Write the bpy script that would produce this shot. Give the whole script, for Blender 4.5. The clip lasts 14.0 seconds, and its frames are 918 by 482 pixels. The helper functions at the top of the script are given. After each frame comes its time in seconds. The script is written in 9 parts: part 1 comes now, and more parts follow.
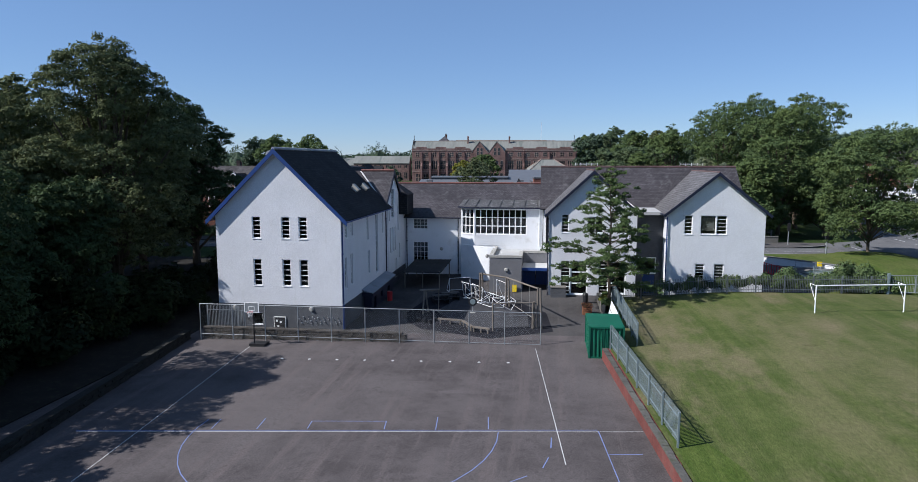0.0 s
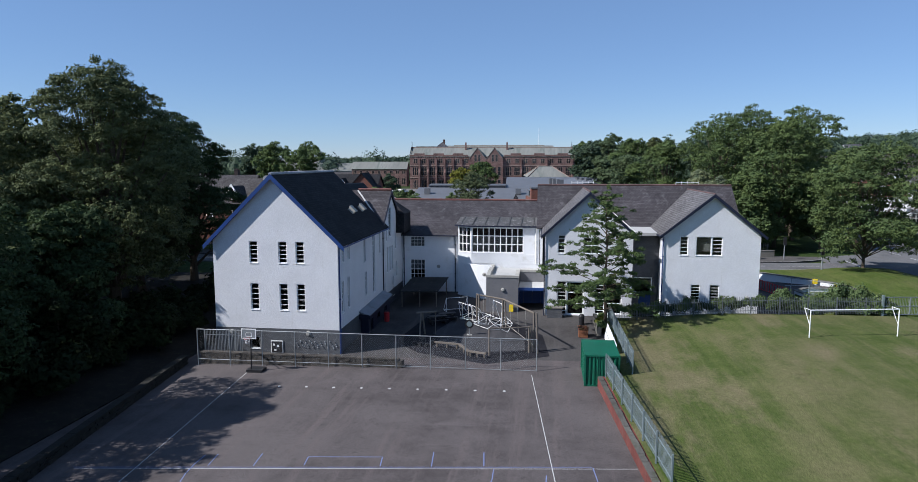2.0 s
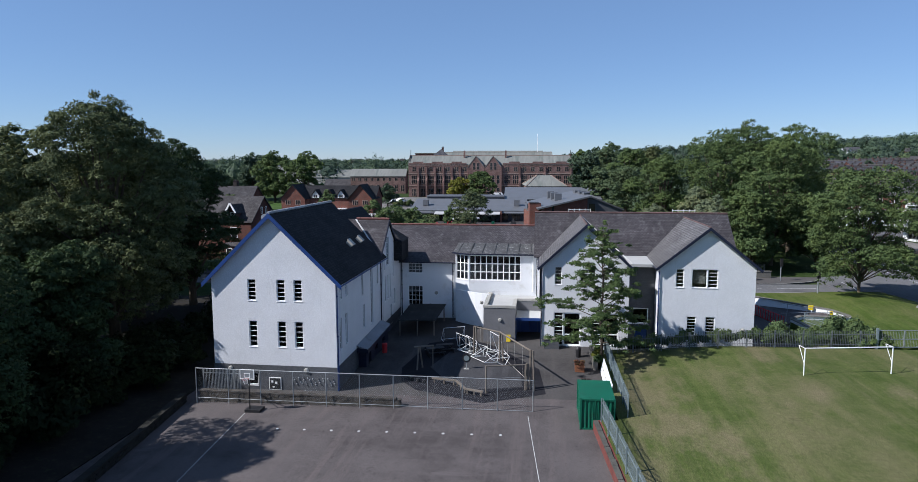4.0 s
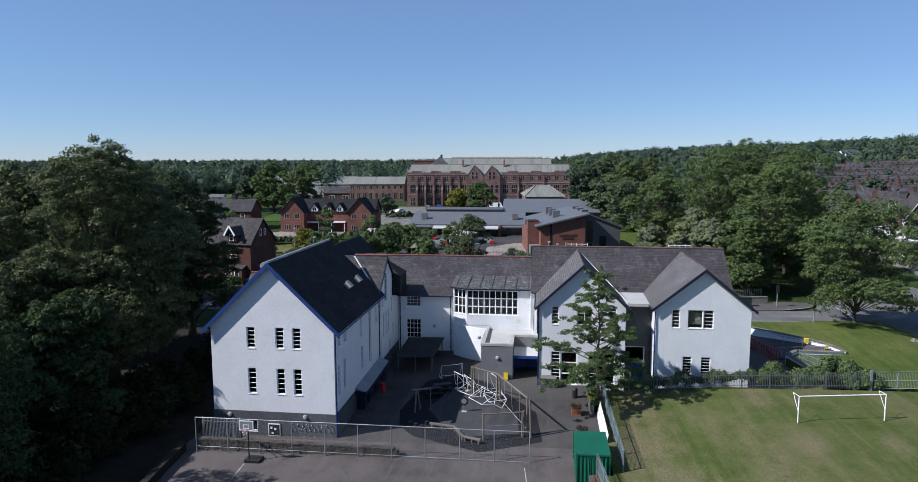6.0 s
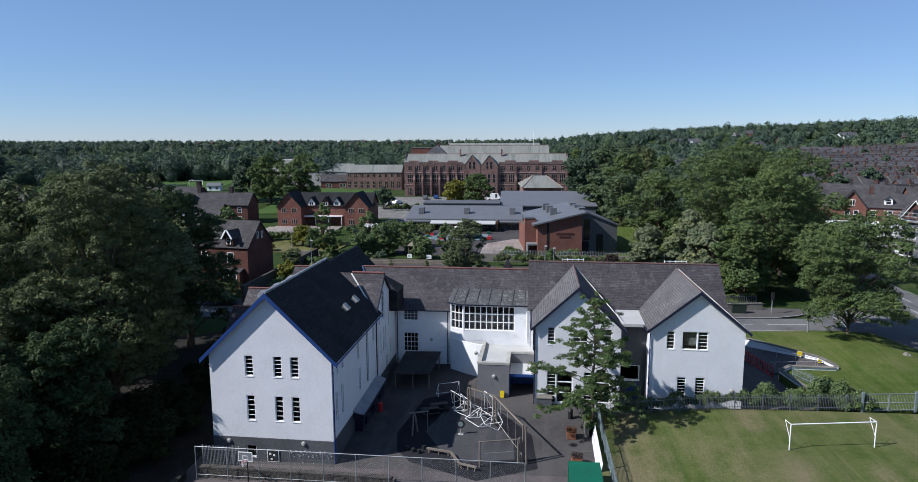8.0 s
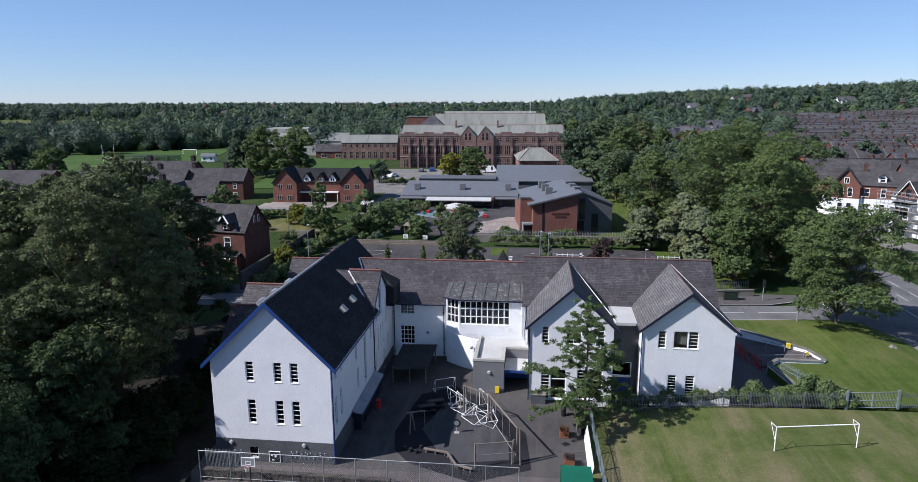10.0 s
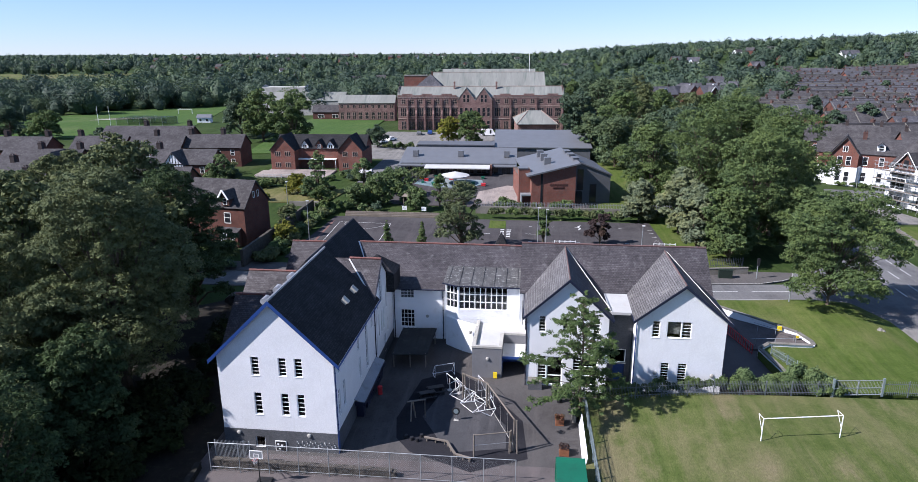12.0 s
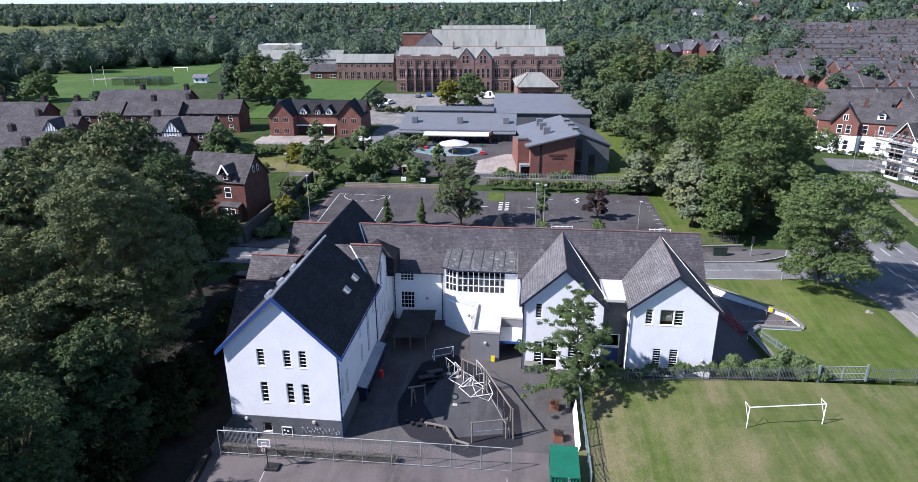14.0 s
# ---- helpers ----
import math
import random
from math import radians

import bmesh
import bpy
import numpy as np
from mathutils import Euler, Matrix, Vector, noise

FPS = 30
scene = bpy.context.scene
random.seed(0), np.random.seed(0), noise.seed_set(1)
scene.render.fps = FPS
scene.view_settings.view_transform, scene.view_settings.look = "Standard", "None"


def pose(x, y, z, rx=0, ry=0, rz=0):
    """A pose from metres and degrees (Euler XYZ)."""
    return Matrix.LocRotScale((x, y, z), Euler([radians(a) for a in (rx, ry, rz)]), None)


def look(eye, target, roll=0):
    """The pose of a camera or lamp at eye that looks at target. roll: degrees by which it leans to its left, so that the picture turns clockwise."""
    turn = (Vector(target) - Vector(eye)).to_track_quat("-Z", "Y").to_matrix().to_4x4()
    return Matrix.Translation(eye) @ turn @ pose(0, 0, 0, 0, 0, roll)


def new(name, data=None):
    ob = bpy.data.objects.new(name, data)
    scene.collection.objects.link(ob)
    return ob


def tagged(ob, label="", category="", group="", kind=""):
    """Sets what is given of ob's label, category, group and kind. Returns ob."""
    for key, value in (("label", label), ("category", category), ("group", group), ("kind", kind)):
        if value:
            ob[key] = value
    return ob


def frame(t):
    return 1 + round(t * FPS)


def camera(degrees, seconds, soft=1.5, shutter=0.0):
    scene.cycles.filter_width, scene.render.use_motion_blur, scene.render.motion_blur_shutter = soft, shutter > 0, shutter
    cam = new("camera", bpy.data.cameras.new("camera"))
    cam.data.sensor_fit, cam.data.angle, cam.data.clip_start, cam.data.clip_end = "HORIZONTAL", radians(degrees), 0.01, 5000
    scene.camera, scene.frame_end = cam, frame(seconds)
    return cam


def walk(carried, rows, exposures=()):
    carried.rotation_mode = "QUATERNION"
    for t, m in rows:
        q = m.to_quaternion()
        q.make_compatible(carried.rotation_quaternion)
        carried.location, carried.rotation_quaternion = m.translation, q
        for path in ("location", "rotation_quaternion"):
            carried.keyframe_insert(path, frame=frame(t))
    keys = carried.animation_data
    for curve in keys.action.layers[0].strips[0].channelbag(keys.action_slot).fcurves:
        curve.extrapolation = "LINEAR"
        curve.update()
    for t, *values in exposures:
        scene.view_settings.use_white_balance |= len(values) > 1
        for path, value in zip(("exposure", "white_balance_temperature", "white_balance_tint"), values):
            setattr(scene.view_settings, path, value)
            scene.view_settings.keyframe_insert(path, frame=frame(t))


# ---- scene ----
cam = camera(70.4, 14.0, soft=0.6)
METRES, EYE, TILT, LEAN, TURN = 27.0, 14.7, -7.0, 0.0, 7.5
ROWS = [
    (0.0, 0.0, 0.0, 0.0, -0.0, 0.0, -0.0),
    (0.5, 0.0009, -0.0014, 0.0102, -0.09, 0.01, 0.01),
    (1.0, 0.0019, -0.0043, 0.0289, -0.13, 0.05, 0.01),
    (1.5, 0.0035, -0.0068, 0.05, -0.15, 0.09, 0.03),
    (2.0, 0.0054, -0.0089, 0.0736, -0.16, 0.14, 0.04),
    (2.5, 0.0065, -0.0111, 0.0978, -0.18, 0.16, 0.04),
    (3.0, 0.0074, -0.0146, 0.1282, -0.2, 0.17, 0.06),
    (5.5, 0.0199, -0.0384, 0.3115, -0.27, 0.14, 0.16),
    (6.0, 0.0196, -0.0415, 0.3554, -0.3, 0.07, 0.18),
    (6.5, 0.019, -0.0443, 0.3957, -0.32, -0.07, 0.2),
    (7.0, 0.0192, -0.0464, 0.439, -0.36, -0.65, 0.21),
    (7.5, 0.0196, -0.0462, 0.478, -0.4, -1.16, 0.21),
    (8.0, 0.0241, -0.0471, 0.5193, -0.51, -1.75, 0.23),
    (10.5, 0.0256, -0.0693, 0.7143, -0.92, -6.14, 0.3),
    (11.0, 0.0264, -0.0755, 0.7549, -0.96, -7.21, 0.31),
    (11.5, 0.0259, -0.0787, 0.7924, -1.02, -8.17, 0.31),
    (12.0, 0.0229, -0.0828, 0.8342, -1.03, -9.24, 0.33),
    (12.5, 0.0225, -0.0875, 0.8723, -1.06, -10.24, 0.31),
    (13.0, 0.0251, -0.0936, 0.9139, -1.06, -11.32, 0.3),
    (13.5, 0.0274, -0.0996, 0.9513, -1.06, -12.31, 0.34),
    (14.0, 0.0265, -0.1035, 0.9924, -1.08, -13.38, 0.33),
]
walk(cam, [(t, pose(0, 0, EYE, TILT, LEAN, TURN) @ pose(METRES * x, METRES * y, METRES * z, 90 + pitch, roll, yaw)) for t, x, y, z, yaw, pitch, roll in ROWS],
     exposures=[(0.0, 0.4, 6100, 12), (8.0, 0.38, 6100, 12), (10.5, 0.6, 6150, 16), (14.0, 1.14, 6050, 18)])

# ---- light ----
SUN = Vector((-0.681, -0.31, 0.663)).normalized()
world = bpy.data.worlds.new("sky")
scene.world = world
world.use_nodes = True
wn = world.node_tree
sky = wn.nodes.new("ShaderNodeTexSky")
sky.sky_type = "NISHITA"
sky.sun_disc = False
sky.sun_elevation = math.asin(SUN.z)
sky.sun_rotation = math.atan2(SUN.x, SUN.y)
sky.air_density, sky.dust_density, sky.ozone_density, sky.altitude = 0.9, 0.0, 4.4, 500
bg = wn.nodes["Background"]
tint = wn.nodes.new("ShaderNodeMix")
tint.data_type, tint.blend_type = "RGBA", "MULTIPLY"
tint.inputs[0].default_value = 1.0
tint.inputs[7].default_value = (0.93, 0.97, 1.06, 1)
wn.links.new(sky.outputs[0], tint.inputs[6])
haze = wn.nodes.new("ShaderNodeMix")
haze.data_type = "RGBA"
haze.inputs[0].default_value = 0.36
haze.inputs[7].default_value = (2.6, 4.25, 6.8, 1)
wn.links.new(tint.outputs[2], haze.inputs[6])
wn.links.new(haze.outputs[2], bg.inputs["Color"])
bg.inputs["Strength"].default_value = 0.078
sun_data = bpy.data.lights.new("sun", "SUN")
sun_data.energy, sun_data.angle, sun_data.color = 5.0, radians(0.53), (1.0, 0.96, 0.91)
sun_ob = new("sun", sun_data)
sun_ob.matrix_world = look(SUN * 200, (0, 0, 0))


# ---- materials ----
def node(nt, kind, **values):
    n = nt.nodes.new(kind)
    for k, v in values.items():
        n.inputs[k.replace("_", " ")].default_value = v
    return n


def mix_rgb(nt, fac, a, b, blend="MIX"):
    m = nt.nodes.new("ShaderNodeMix")
    m.data_type, m.blend_type = "RGBA", blend
    for sock, v in ((m.inputs[0], fac), (m.inputs[6], a), (m.inputs[7], b)):
        if hasattr(v, "is_linked"):
            nt.links.new(v, sock)
        else:
            sock.default_value = v
    return m.outputs[2]


def ramp(nt, src, lo, hi):
    r = nt.nodes.new("ShaderNodeMapRange")
    r.inputs[1].default_value, r.inputs[2].default_value = lo, hi
    nt.links.new(src, r.inputs[0])
    return r.outputs[0]


def rgba(c, k=1.0):
    return (c[0] * k, c[1] * k, c[2] * k, 1)


def base(name, rough=0.8, metal=0.0, spec=0.3):
    m = bpy.data.materials.new(name)
    m.use_nodes = True
    nt = m.node_tree
    b = nt.nodes["Principled BSDF"]
    b.inputs["Roughness"].default_value = rough
    b.inputs["Metallic"].default_value = metal
    b.inputs["Specular IOR Level"].default_value = spec
    return m, nt, b


def place(nt, scale=(1, 1, 1)):
    g = nt.nodes.new("ShaderNodeNewGeometry")
    mp = nt.nodes.new("ShaderNodeMapping")
    mp.inputs["Scale"].default_value = scale
    nt.links.new(g.outputs["Position"], mp.inputs[0])
    return mp.outputs[0]


def noise_out(nt, vec, scale, detail=4, rough=0.55):
    n = node(nt, "ShaderNodeTexNoise", Scale=scale, Detail=detail, Roughness=rough)
    nt.links.new(vec, n.inputs["Vector"])
    return n.outputs["Fac"]


def bump_to(nt, b, height, strength, dist):
    bp = node(nt, "ShaderNodeBump", Strength=strength, Distance=dist)
    nt.links.new(height, bp.inputs["Height"])
    nt.links.new(bp.outputs[0], b.inputs["Normal"])


def plain(name, color, rough=0.7, metal=0.0, vary=0.18, big=0.4, fine=9.0, bump=0.15, spec=0.3, stain=None, stain_at=(0.55, 0.75), stretch=(1, 1, 1)):
    """Paint, concrete or metal: colour with coarse and fine variation, an optional stain colour, fine relief."""
    m, nt, b = base(name, rough, metal, spec)
    p = place(nt, stretch)
    a = noise_out(nt, p, big, 5)
    f = noise_out(nt, p, fine, 3)
    c = mix_rgb(nt, ramp(nt, a, 0.3, 0.7), rgba(color, 1 - vary), rgba(color, 1 + vary))
    c = mix_rgb(nt, ramp(nt, f, 0.3, 0.7), c, mix_rgb(nt, 0.5, c, rgba(color, 1 - vary * 1.6)))
    if stain:
        s = noise_out(nt, p, big * 2.3, 6, 0.65)
        c = mix_rgb(nt, ramp(nt, s, *stain_at), c, rgba(stain))
    nt.links.new(c, b.inputs["Base Color"])
    if bump:
        bump_to(nt, b, f, bump, 0.02)
    return m


def courses(name, colors, mortar, size, rough=0.85, gap=0.012, bump=0.5, uv=False, vary=0.4, weather=None, calm=0.0):
    """Coursed brick, block or slate of a given piece size in metres."""
    m, nt, b = base(name, rough, spec=0.12)
    if uv:
        u = nt.nodes.new("ShaderNodeUVMap")
        vec = u.outputs[0]
    else:
        g = nt.nodes.new("ShaderNodeTexCoord")
        s = nt.nodes.new("ShaderNodeSeparateXYZ")
        nt.links.new(g.outputs["Object"], s.inputs[0])
        add = nt.nodes.new("ShaderNodeMath")
        nt.links.new(s.outputs[0], add.inputs[0])
        nt.links.new(s.outputs[1], add.inputs[1])
        k = nt.nodes.new("ShaderNodeCombineXYZ")
        nt.links.new(add.outputs[0], k.inputs[0])
        nt.links.new(s.outputs[2], k.inputs[1])
        vec = k.outputs[0]
    br = node(nt, "ShaderNodeTexBrick", Scale=1.0, Color1=rgba(colors[0]), Color2=rgba(colors[1]), Mortar=rgba(mortar))
    br.inputs["Brick Width"].default_value, br.inputs["Row Height"].default_value = size
    br.inputs["Mortar Size"].default_value, br.inputs["Mortar Smooth"].default_value, br.inputs["Bias"].default_value = gap, 0.3, 0.0
    nt.links.new(vec, br.inputs["Vector"])
    p = place(nt)
    a = noise_out(nt, p, 0.35, 5, 0.6)
    f = noise_out(nt, p, 6.0, 4)
    c = mix_rgb(nt, ramp(nt, a, 0.35, 0.65), br.outputs[0], mix_rgb(nt, 1.0, br.outputs[0], rgba((1 - vary,) * 3), "MULTIPLY"))
    c = mix_rgb(nt, ramp(nt, f, 0.4, 0.75), c, mix_rgb(nt, 1.0, c, rgba((1.25, 1.2, 1.15)), "MULTIPLY"))
    if uv:
        sc = node(nt, "ShaderNodeMapping")
        nt.links.new(vec, sc.inputs["Vector"])
        sc.inputs["Scale"].default_value = (0.35, 1 / size[1], 1)
        rowtone = noise_out(nt, sc.outputs[0], 1.0, 3, 0.6)
        c = mix_rgb(nt, ramp(nt, rowtone, 0.35, 0.65), mix_rgb(nt, 1.0, c, rgba((0.8 + 0.15 * calm,) * 3), "MULTIPLY"), mix_rgb(nt, 1.0, c, rgba((1.12 - 0.08 * calm,) * 3), "MULTIPLY"))
        fleck = noise_out(nt, p, 5.5, 3, 0.6)
        c = mix_rgb(nt, ramp(nt, fleck, 0.6, 0.66), c, mix_rgb(nt, 1.0, c, rgba((1.25,) * 3), "MULTIPLY"))
        c = mix_rgb(nt, ramp(nt, fleck, 0.36, 0.4), mix_rgb(nt, 1.0, c, rgba((0.76,) * 3), "MULTIPLY"), c)
        moss = noise_out(nt, p, 2.2, 5, 0.75)
        c = mix_rgb(nt, ramp(nt, moss, 0.6, 0.72), c, mix_rgb(nt, 1.0, c, rgba((1.35, 1.37, 1.3)), "MULTIPLY"))
    if weather:
        w = noise_out(nt, place(nt, (1.2, 1.2, 0.25)), 0.9, 6, 0.7)
        c = mix_rgb(nt, ramp(nt, w, 0.56, 0.74), c, rgba(weather))
    nt.links.new(c, b.inputs["Base Color"])
    bump_to(nt, b, br.outputs["Fac"], -bump, 0.03)
    return m


def grass(name, a, bcol, dry, worn=0.0):
    m, nt, b = base(name, 0.95, spec=0.08)
    p = place(nt)
    n1 = noise_out(nt, p, 0.075, 6, 0.62)
    n2 = noise_out(nt, p, 0.45, 6, 0.68)
    n3 = noise_out(nt, place(nt, (1.0, 0.3, 1)), 11.0, 4, 0.75)
    n4 = noise_out(nt, place(nt, (1.0, 0.03, 1)), 1.5, 5, 0.65)
    n5 = noise_out(nt, place(nt, (1.0, 0.4, 1)), 0.16, 6, 0.66)
    n6 = noise_out(nt, p, 3.2, 4, 0.7)
    c = mix_rgb(nt, ramp(nt, n2, 0.36, 0.64), rgba(a), rgba(bcol))
    c = mix_rgb(nt, ramp(nt, n4, 0.43, 0.57), mix_rgb(nt, 1.0, c, rgba((0.8, 0.86, 0.8)), "MULTIPLY"), c)
    c = mix_rgb(nt, ramp(nt, n1, 0.5, 0.72), c, rgba(dry))
    if worn:
        n7 = noise_out(nt, place(nt, (1.0, 0.14, 1)), 0.42, 5, 0.62)
        s7 = nt.nodes.new("ShaderNodeMath")
        s7.operation = "MULTIPLY"
        nt.links.new(ramp(nt, n7, 0.5, 0.66), s7.inputs[0])
        s7.inputs[1].default_value = 0.55
        c = mix_rgb(nt, s7.outputs[0], c, rgba(dry))
        w = nt.nodes.new("ShaderNodeMath")
        w.operation = "MULTIPLY"
        nt.links.new(ramp(nt, n5, 0.5, 0.62), w.inputs[0])
        w.inputs[1].default_value = worn
        c = mix_rgb(nt, w.outputs[0], c, rgba((0.19, 0.155, 0.095)))
    c = mix_rgb(nt, ramp(nt, n6, 0.35, 0.65), mix_rgb(nt, 1.0, c, rgba((0.84, 0.88, 0.82)), "MULTIPLY"), c)
    c = mix_rgb(nt, ramp(nt, n3, 0.32, 0.7), mix_rgb(nt, 1.0, c, rgba((0.66,) * 3), "MULTIPLY"), mix_rgb(nt, 1.0, c, rgba((1.16,) * 3), "MULTIPLY"))
    nt.links.new(c, b.inputs["Base Color"])
    bump_to(nt, b, n3, 0.7, 0.05)
    return m


def leaf(name, dark, light, rough=0.6, tip=None, through_share=0.2, gloss=0.07):
    """Foliage: a tone for each leaf, clump and bough, dull gloss and some light let through."""
    m, nt, b = base(name, rough, spec=gloss)
    g = nt.nodes.new("ShaderNodeNewGeometry")
    n = noise_out(nt, place(nt), 0.28, 3)
    k = noise_out(nt, place(nt), 1.1, 2)
    c = mix_rgb(nt, ramp(nt, g.outputs["Random Per Island"], -0.35, 1.35), rgba(dark), rgba(light))
    c = mix_rgb(nt, ramp(nt, n, 0.38, 0.66), c, mix_rgb(nt, 1.0, c, rgba(tip or (1.35, 1.2, 0.9)), "MULTIPLY"))
    c = mix_rgb(nt, ramp(nt, k, 0.35, 0.65), mix_rgb(nt, 1.0, c, rgba((0.78, 0.8, 0.8)), "MULTIPLY"), mix_rgb(nt, 1.0, c, rgba((1.14, 1.12, 1.05)), "MULTIPLY"))
    nt.links.new(c, b.inputs["Base Color"])
    t = nt.nodes.new("ShaderNodeBsdfTranslucent")
    nt.links.new(c, t.inputs[0])
    mx = nt.nodes.new("ShaderNodeMixShader")
    mx.inputs[0].default_value = through_share
    nt.links.new(b.outputs[0], mx.inputs[1])
    nt.links.new(t.outputs[0], mx.inputs[2])
    nt.links.new(mx.outputs[0], nt.nodes["Material Output"].inputs[0])
    return m


def glass_mat(name):
    m, nt, b = base(name, 0.04, spec=0.5)
    b.inputs["Base Color"].default_value = (0.32, 0.36, 0.38, 1)
    b.inputs["Transmission Weight"].default_value = 1.0
    b.inputs["IOR"].default_value = 1.45
    return m


def asphalt(name, color, patch, fine=14.0):
    m, nt, b = base(name, 0.97, spec=0.05)
    p = place(nt)
    n0 = noise_out(nt, p, 0.07, 5, 0.62)
    n1 = noise_out(nt, p, 0.33, 6, 0.68)
    n2 = noise_out(nt, p, fine, 3, 0.7)
    n3 = noise_out(nt, place(nt, (0.25, 1.6, 1)), 0.5, 5, 0.7)
    n4 = noise_out(nt, place(nt, (1.4, 0.09, 1)), 0.7, 5, 0.7)
    n5 = noise_out(nt, p, 2.6, 5, 0.75)
    c = mix_rgb(nt, ramp(nt, n1, 0.38, 0.64), rgba(color, 0.78), rgba(color, 1.16))
    c = mix_rgb(nt, ramp(nt, n0, 0.46, 0.6), c, rgba(patch))
    c = mix_rgb(nt, ramp(nt, n4, 0.5, 0.68), c, rgba((color[0] * 1.3, color[1] * 1.26, color[2] * 1.24)))
    c = mix_rgb(nt, ramp(nt, n3, 0.6, 0.78), c, rgba(color, 1.35))
    c = mix_rgb(nt, ramp(nt, n5, 0.56, 0.7), c, mix_rgb(nt, 1.0, c, rgba((0.74, 0.73, 0.73)), "MULTIPLY"))
    c = mix_rgb(nt, ramp(nt, n2, 0.35, 0.7), mix_rgb(nt, 1.0, c, rgba((0.74,) * 3), "MULTIPLY"), mix_rgb(nt, 1.0, c, rgba((1.12,) * 3), "MULTIPLY"))
    nt.links.new(c, b.inputs["Base Color"])
    bump_to(nt, b, n2, 0.3, 0.012)
    return m


def roughcast(name, color):
    m, nt, b = base(name, 0.9, spec=0.15)
    p = place(nt)
    n1 = noise_out(nt, p, 0.45, 5, 0.6)
    n2 = noise_out(nt, p, 11.0, 4, 0.7)
    n3 = noise_out(nt, place(nt, (3, 3, 0.18)), 1.2, 5, 0.7)
    c = mix_rgb(nt, ramp(nt, n1, 0.35, 0.65), rgba(color, 0.93), rgba(color))
    c = mix_rgb(nt, ramp(nt, n3, 0.6, 0.85), c, rgba((color[0] * 0.8, color[1] * 0.79, color[2] * 0.76)))
    c = mix_rgb(nt, ramp(nt, n2, 0.45, 0.6), mix_rgb(nt, 1.0, c, rgba((0.9,) * 3), "MULTIPLY"), c)
    nt.links.new(c, b.inputs["Base Color"])
    bump_to(nt, b, n2, 0.75, 0.04)
    return m


WHITE = roughcast("white_roughcast", (0.68, 0.69, 0.71))
WHITE_WALL = plain("white_painted_wall", (0.7, 0.71, 0.72), 0.8, vary=0.05, bump=0.1, stain=(0.56, 0.56, 0.54))
PLINTH = courses("dark_grey_painted_brick", [(0.085, 0.09, 0.1), (0.11, 0.115, 0.125)], (0.06, 0.065, 0.07), (0.23, 0.075), 0.7, 0.01, 0.4, vary=0.25)
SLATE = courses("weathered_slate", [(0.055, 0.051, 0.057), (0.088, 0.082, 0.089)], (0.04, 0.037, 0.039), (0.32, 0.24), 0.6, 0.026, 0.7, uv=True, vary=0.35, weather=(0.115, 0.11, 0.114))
# also colours school slopes turned from the sun, with their shade included
SLATE_DARK_AND_SHADED = courses("dark_and_shaded_slate", [(0.02, 0.021, 0.024), (0.036, 0.036, 0.039)], (0.018, 0.018, 0.02), (0.32, 0.24), 0.85, 0.034, 1.0, uv=True, vary=0.35)
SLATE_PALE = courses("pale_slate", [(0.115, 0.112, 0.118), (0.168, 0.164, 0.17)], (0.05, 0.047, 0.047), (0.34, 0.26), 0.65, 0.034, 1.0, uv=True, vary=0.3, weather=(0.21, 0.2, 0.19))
FAR_SLATE = courses("terrace_slate", [(0.054, 0.051, 0.054), (0.08, 0.077, 0.08)], (0.04, 0.038, 0.04), (0.5, 0.35), 0.92, 0.02, 0.3, uv=True, vary=0.35, weather=(0.1, 0.096, 0.093), calm=1.0)
SLATE_TERRACE = courses("blue_terrace_slate", [(0.066, 0.067, 0.077), (0.1, 0.1, 0.113)], (0.046, 0.046, 0.05), (0.5, 0.35), 0.92, 0.02, 0.3, uv=True, vary=0.35, weather=(0.15, 0.147, 0.15), calm=1.0)
PALE_PAVING = asphalt("pale_warm_paving", (0.25, 0.215, 0.195), (0.29, 0.25, 0.225))
CHIM_RED = plain("smoky_red_chimney_brick", (0.095, 0.05, 0.042), 0.9, vary=0.4, bump=0.3)
CHIM = plain("sooty_chimney_brick", (0.052, 0.04, 0.038), 0.9, vary=0.4, bump=0.3)
RIDGE = plain("red_ridge_tile", (0.17, 0.075, 0.065), 0.8, vary=0.3, stain=(0.14, 0.12, 0.11))
OLD_RIDGE = plain("dull_ridge_tile", (0.13, 0.08, 0.075), 0.85, vary=0.35, stain=(0.12, 0.11, 0.105))
LEAD = plain("lead_sheet", (0.3, 0.31, 0.33), 0.55, 0.3, vary=0.2, stain=(0.42, 0.42, 0.4))
LEAD_OLD = plain("weathered_lead_roof", (0.085, 0.083, 0.082), 0.7, 0.05, vary=0.4, big=1.2, stain=(0.3, 0.3, 0.29), stain_at=(0.57, 0.66))
PALE_ROOF = plain("pale_roof_membrane", (0.42, 0.42, 0.41), 0.85, vary=0.12, stain=(0.36, 0.34, 0.31))
PORCH_ROOF = plain("slate_blue_porch_roof", (0.24, 0.26, 0.29), 0.75, vary=0.2, stain=(0.16, 0.17, 0.18))
SHELTER_ROOF = plain("smoky_ribbed_sheet", (0.035, 0.037, 0.038), 0.8, vary=0.3, stain=(0.06, 0.06, 0.055), spec=0.15)
FLASHING = plain("mortar_flashing", (0.62, 0.61, 0.58), 0.9, vary=0.2)
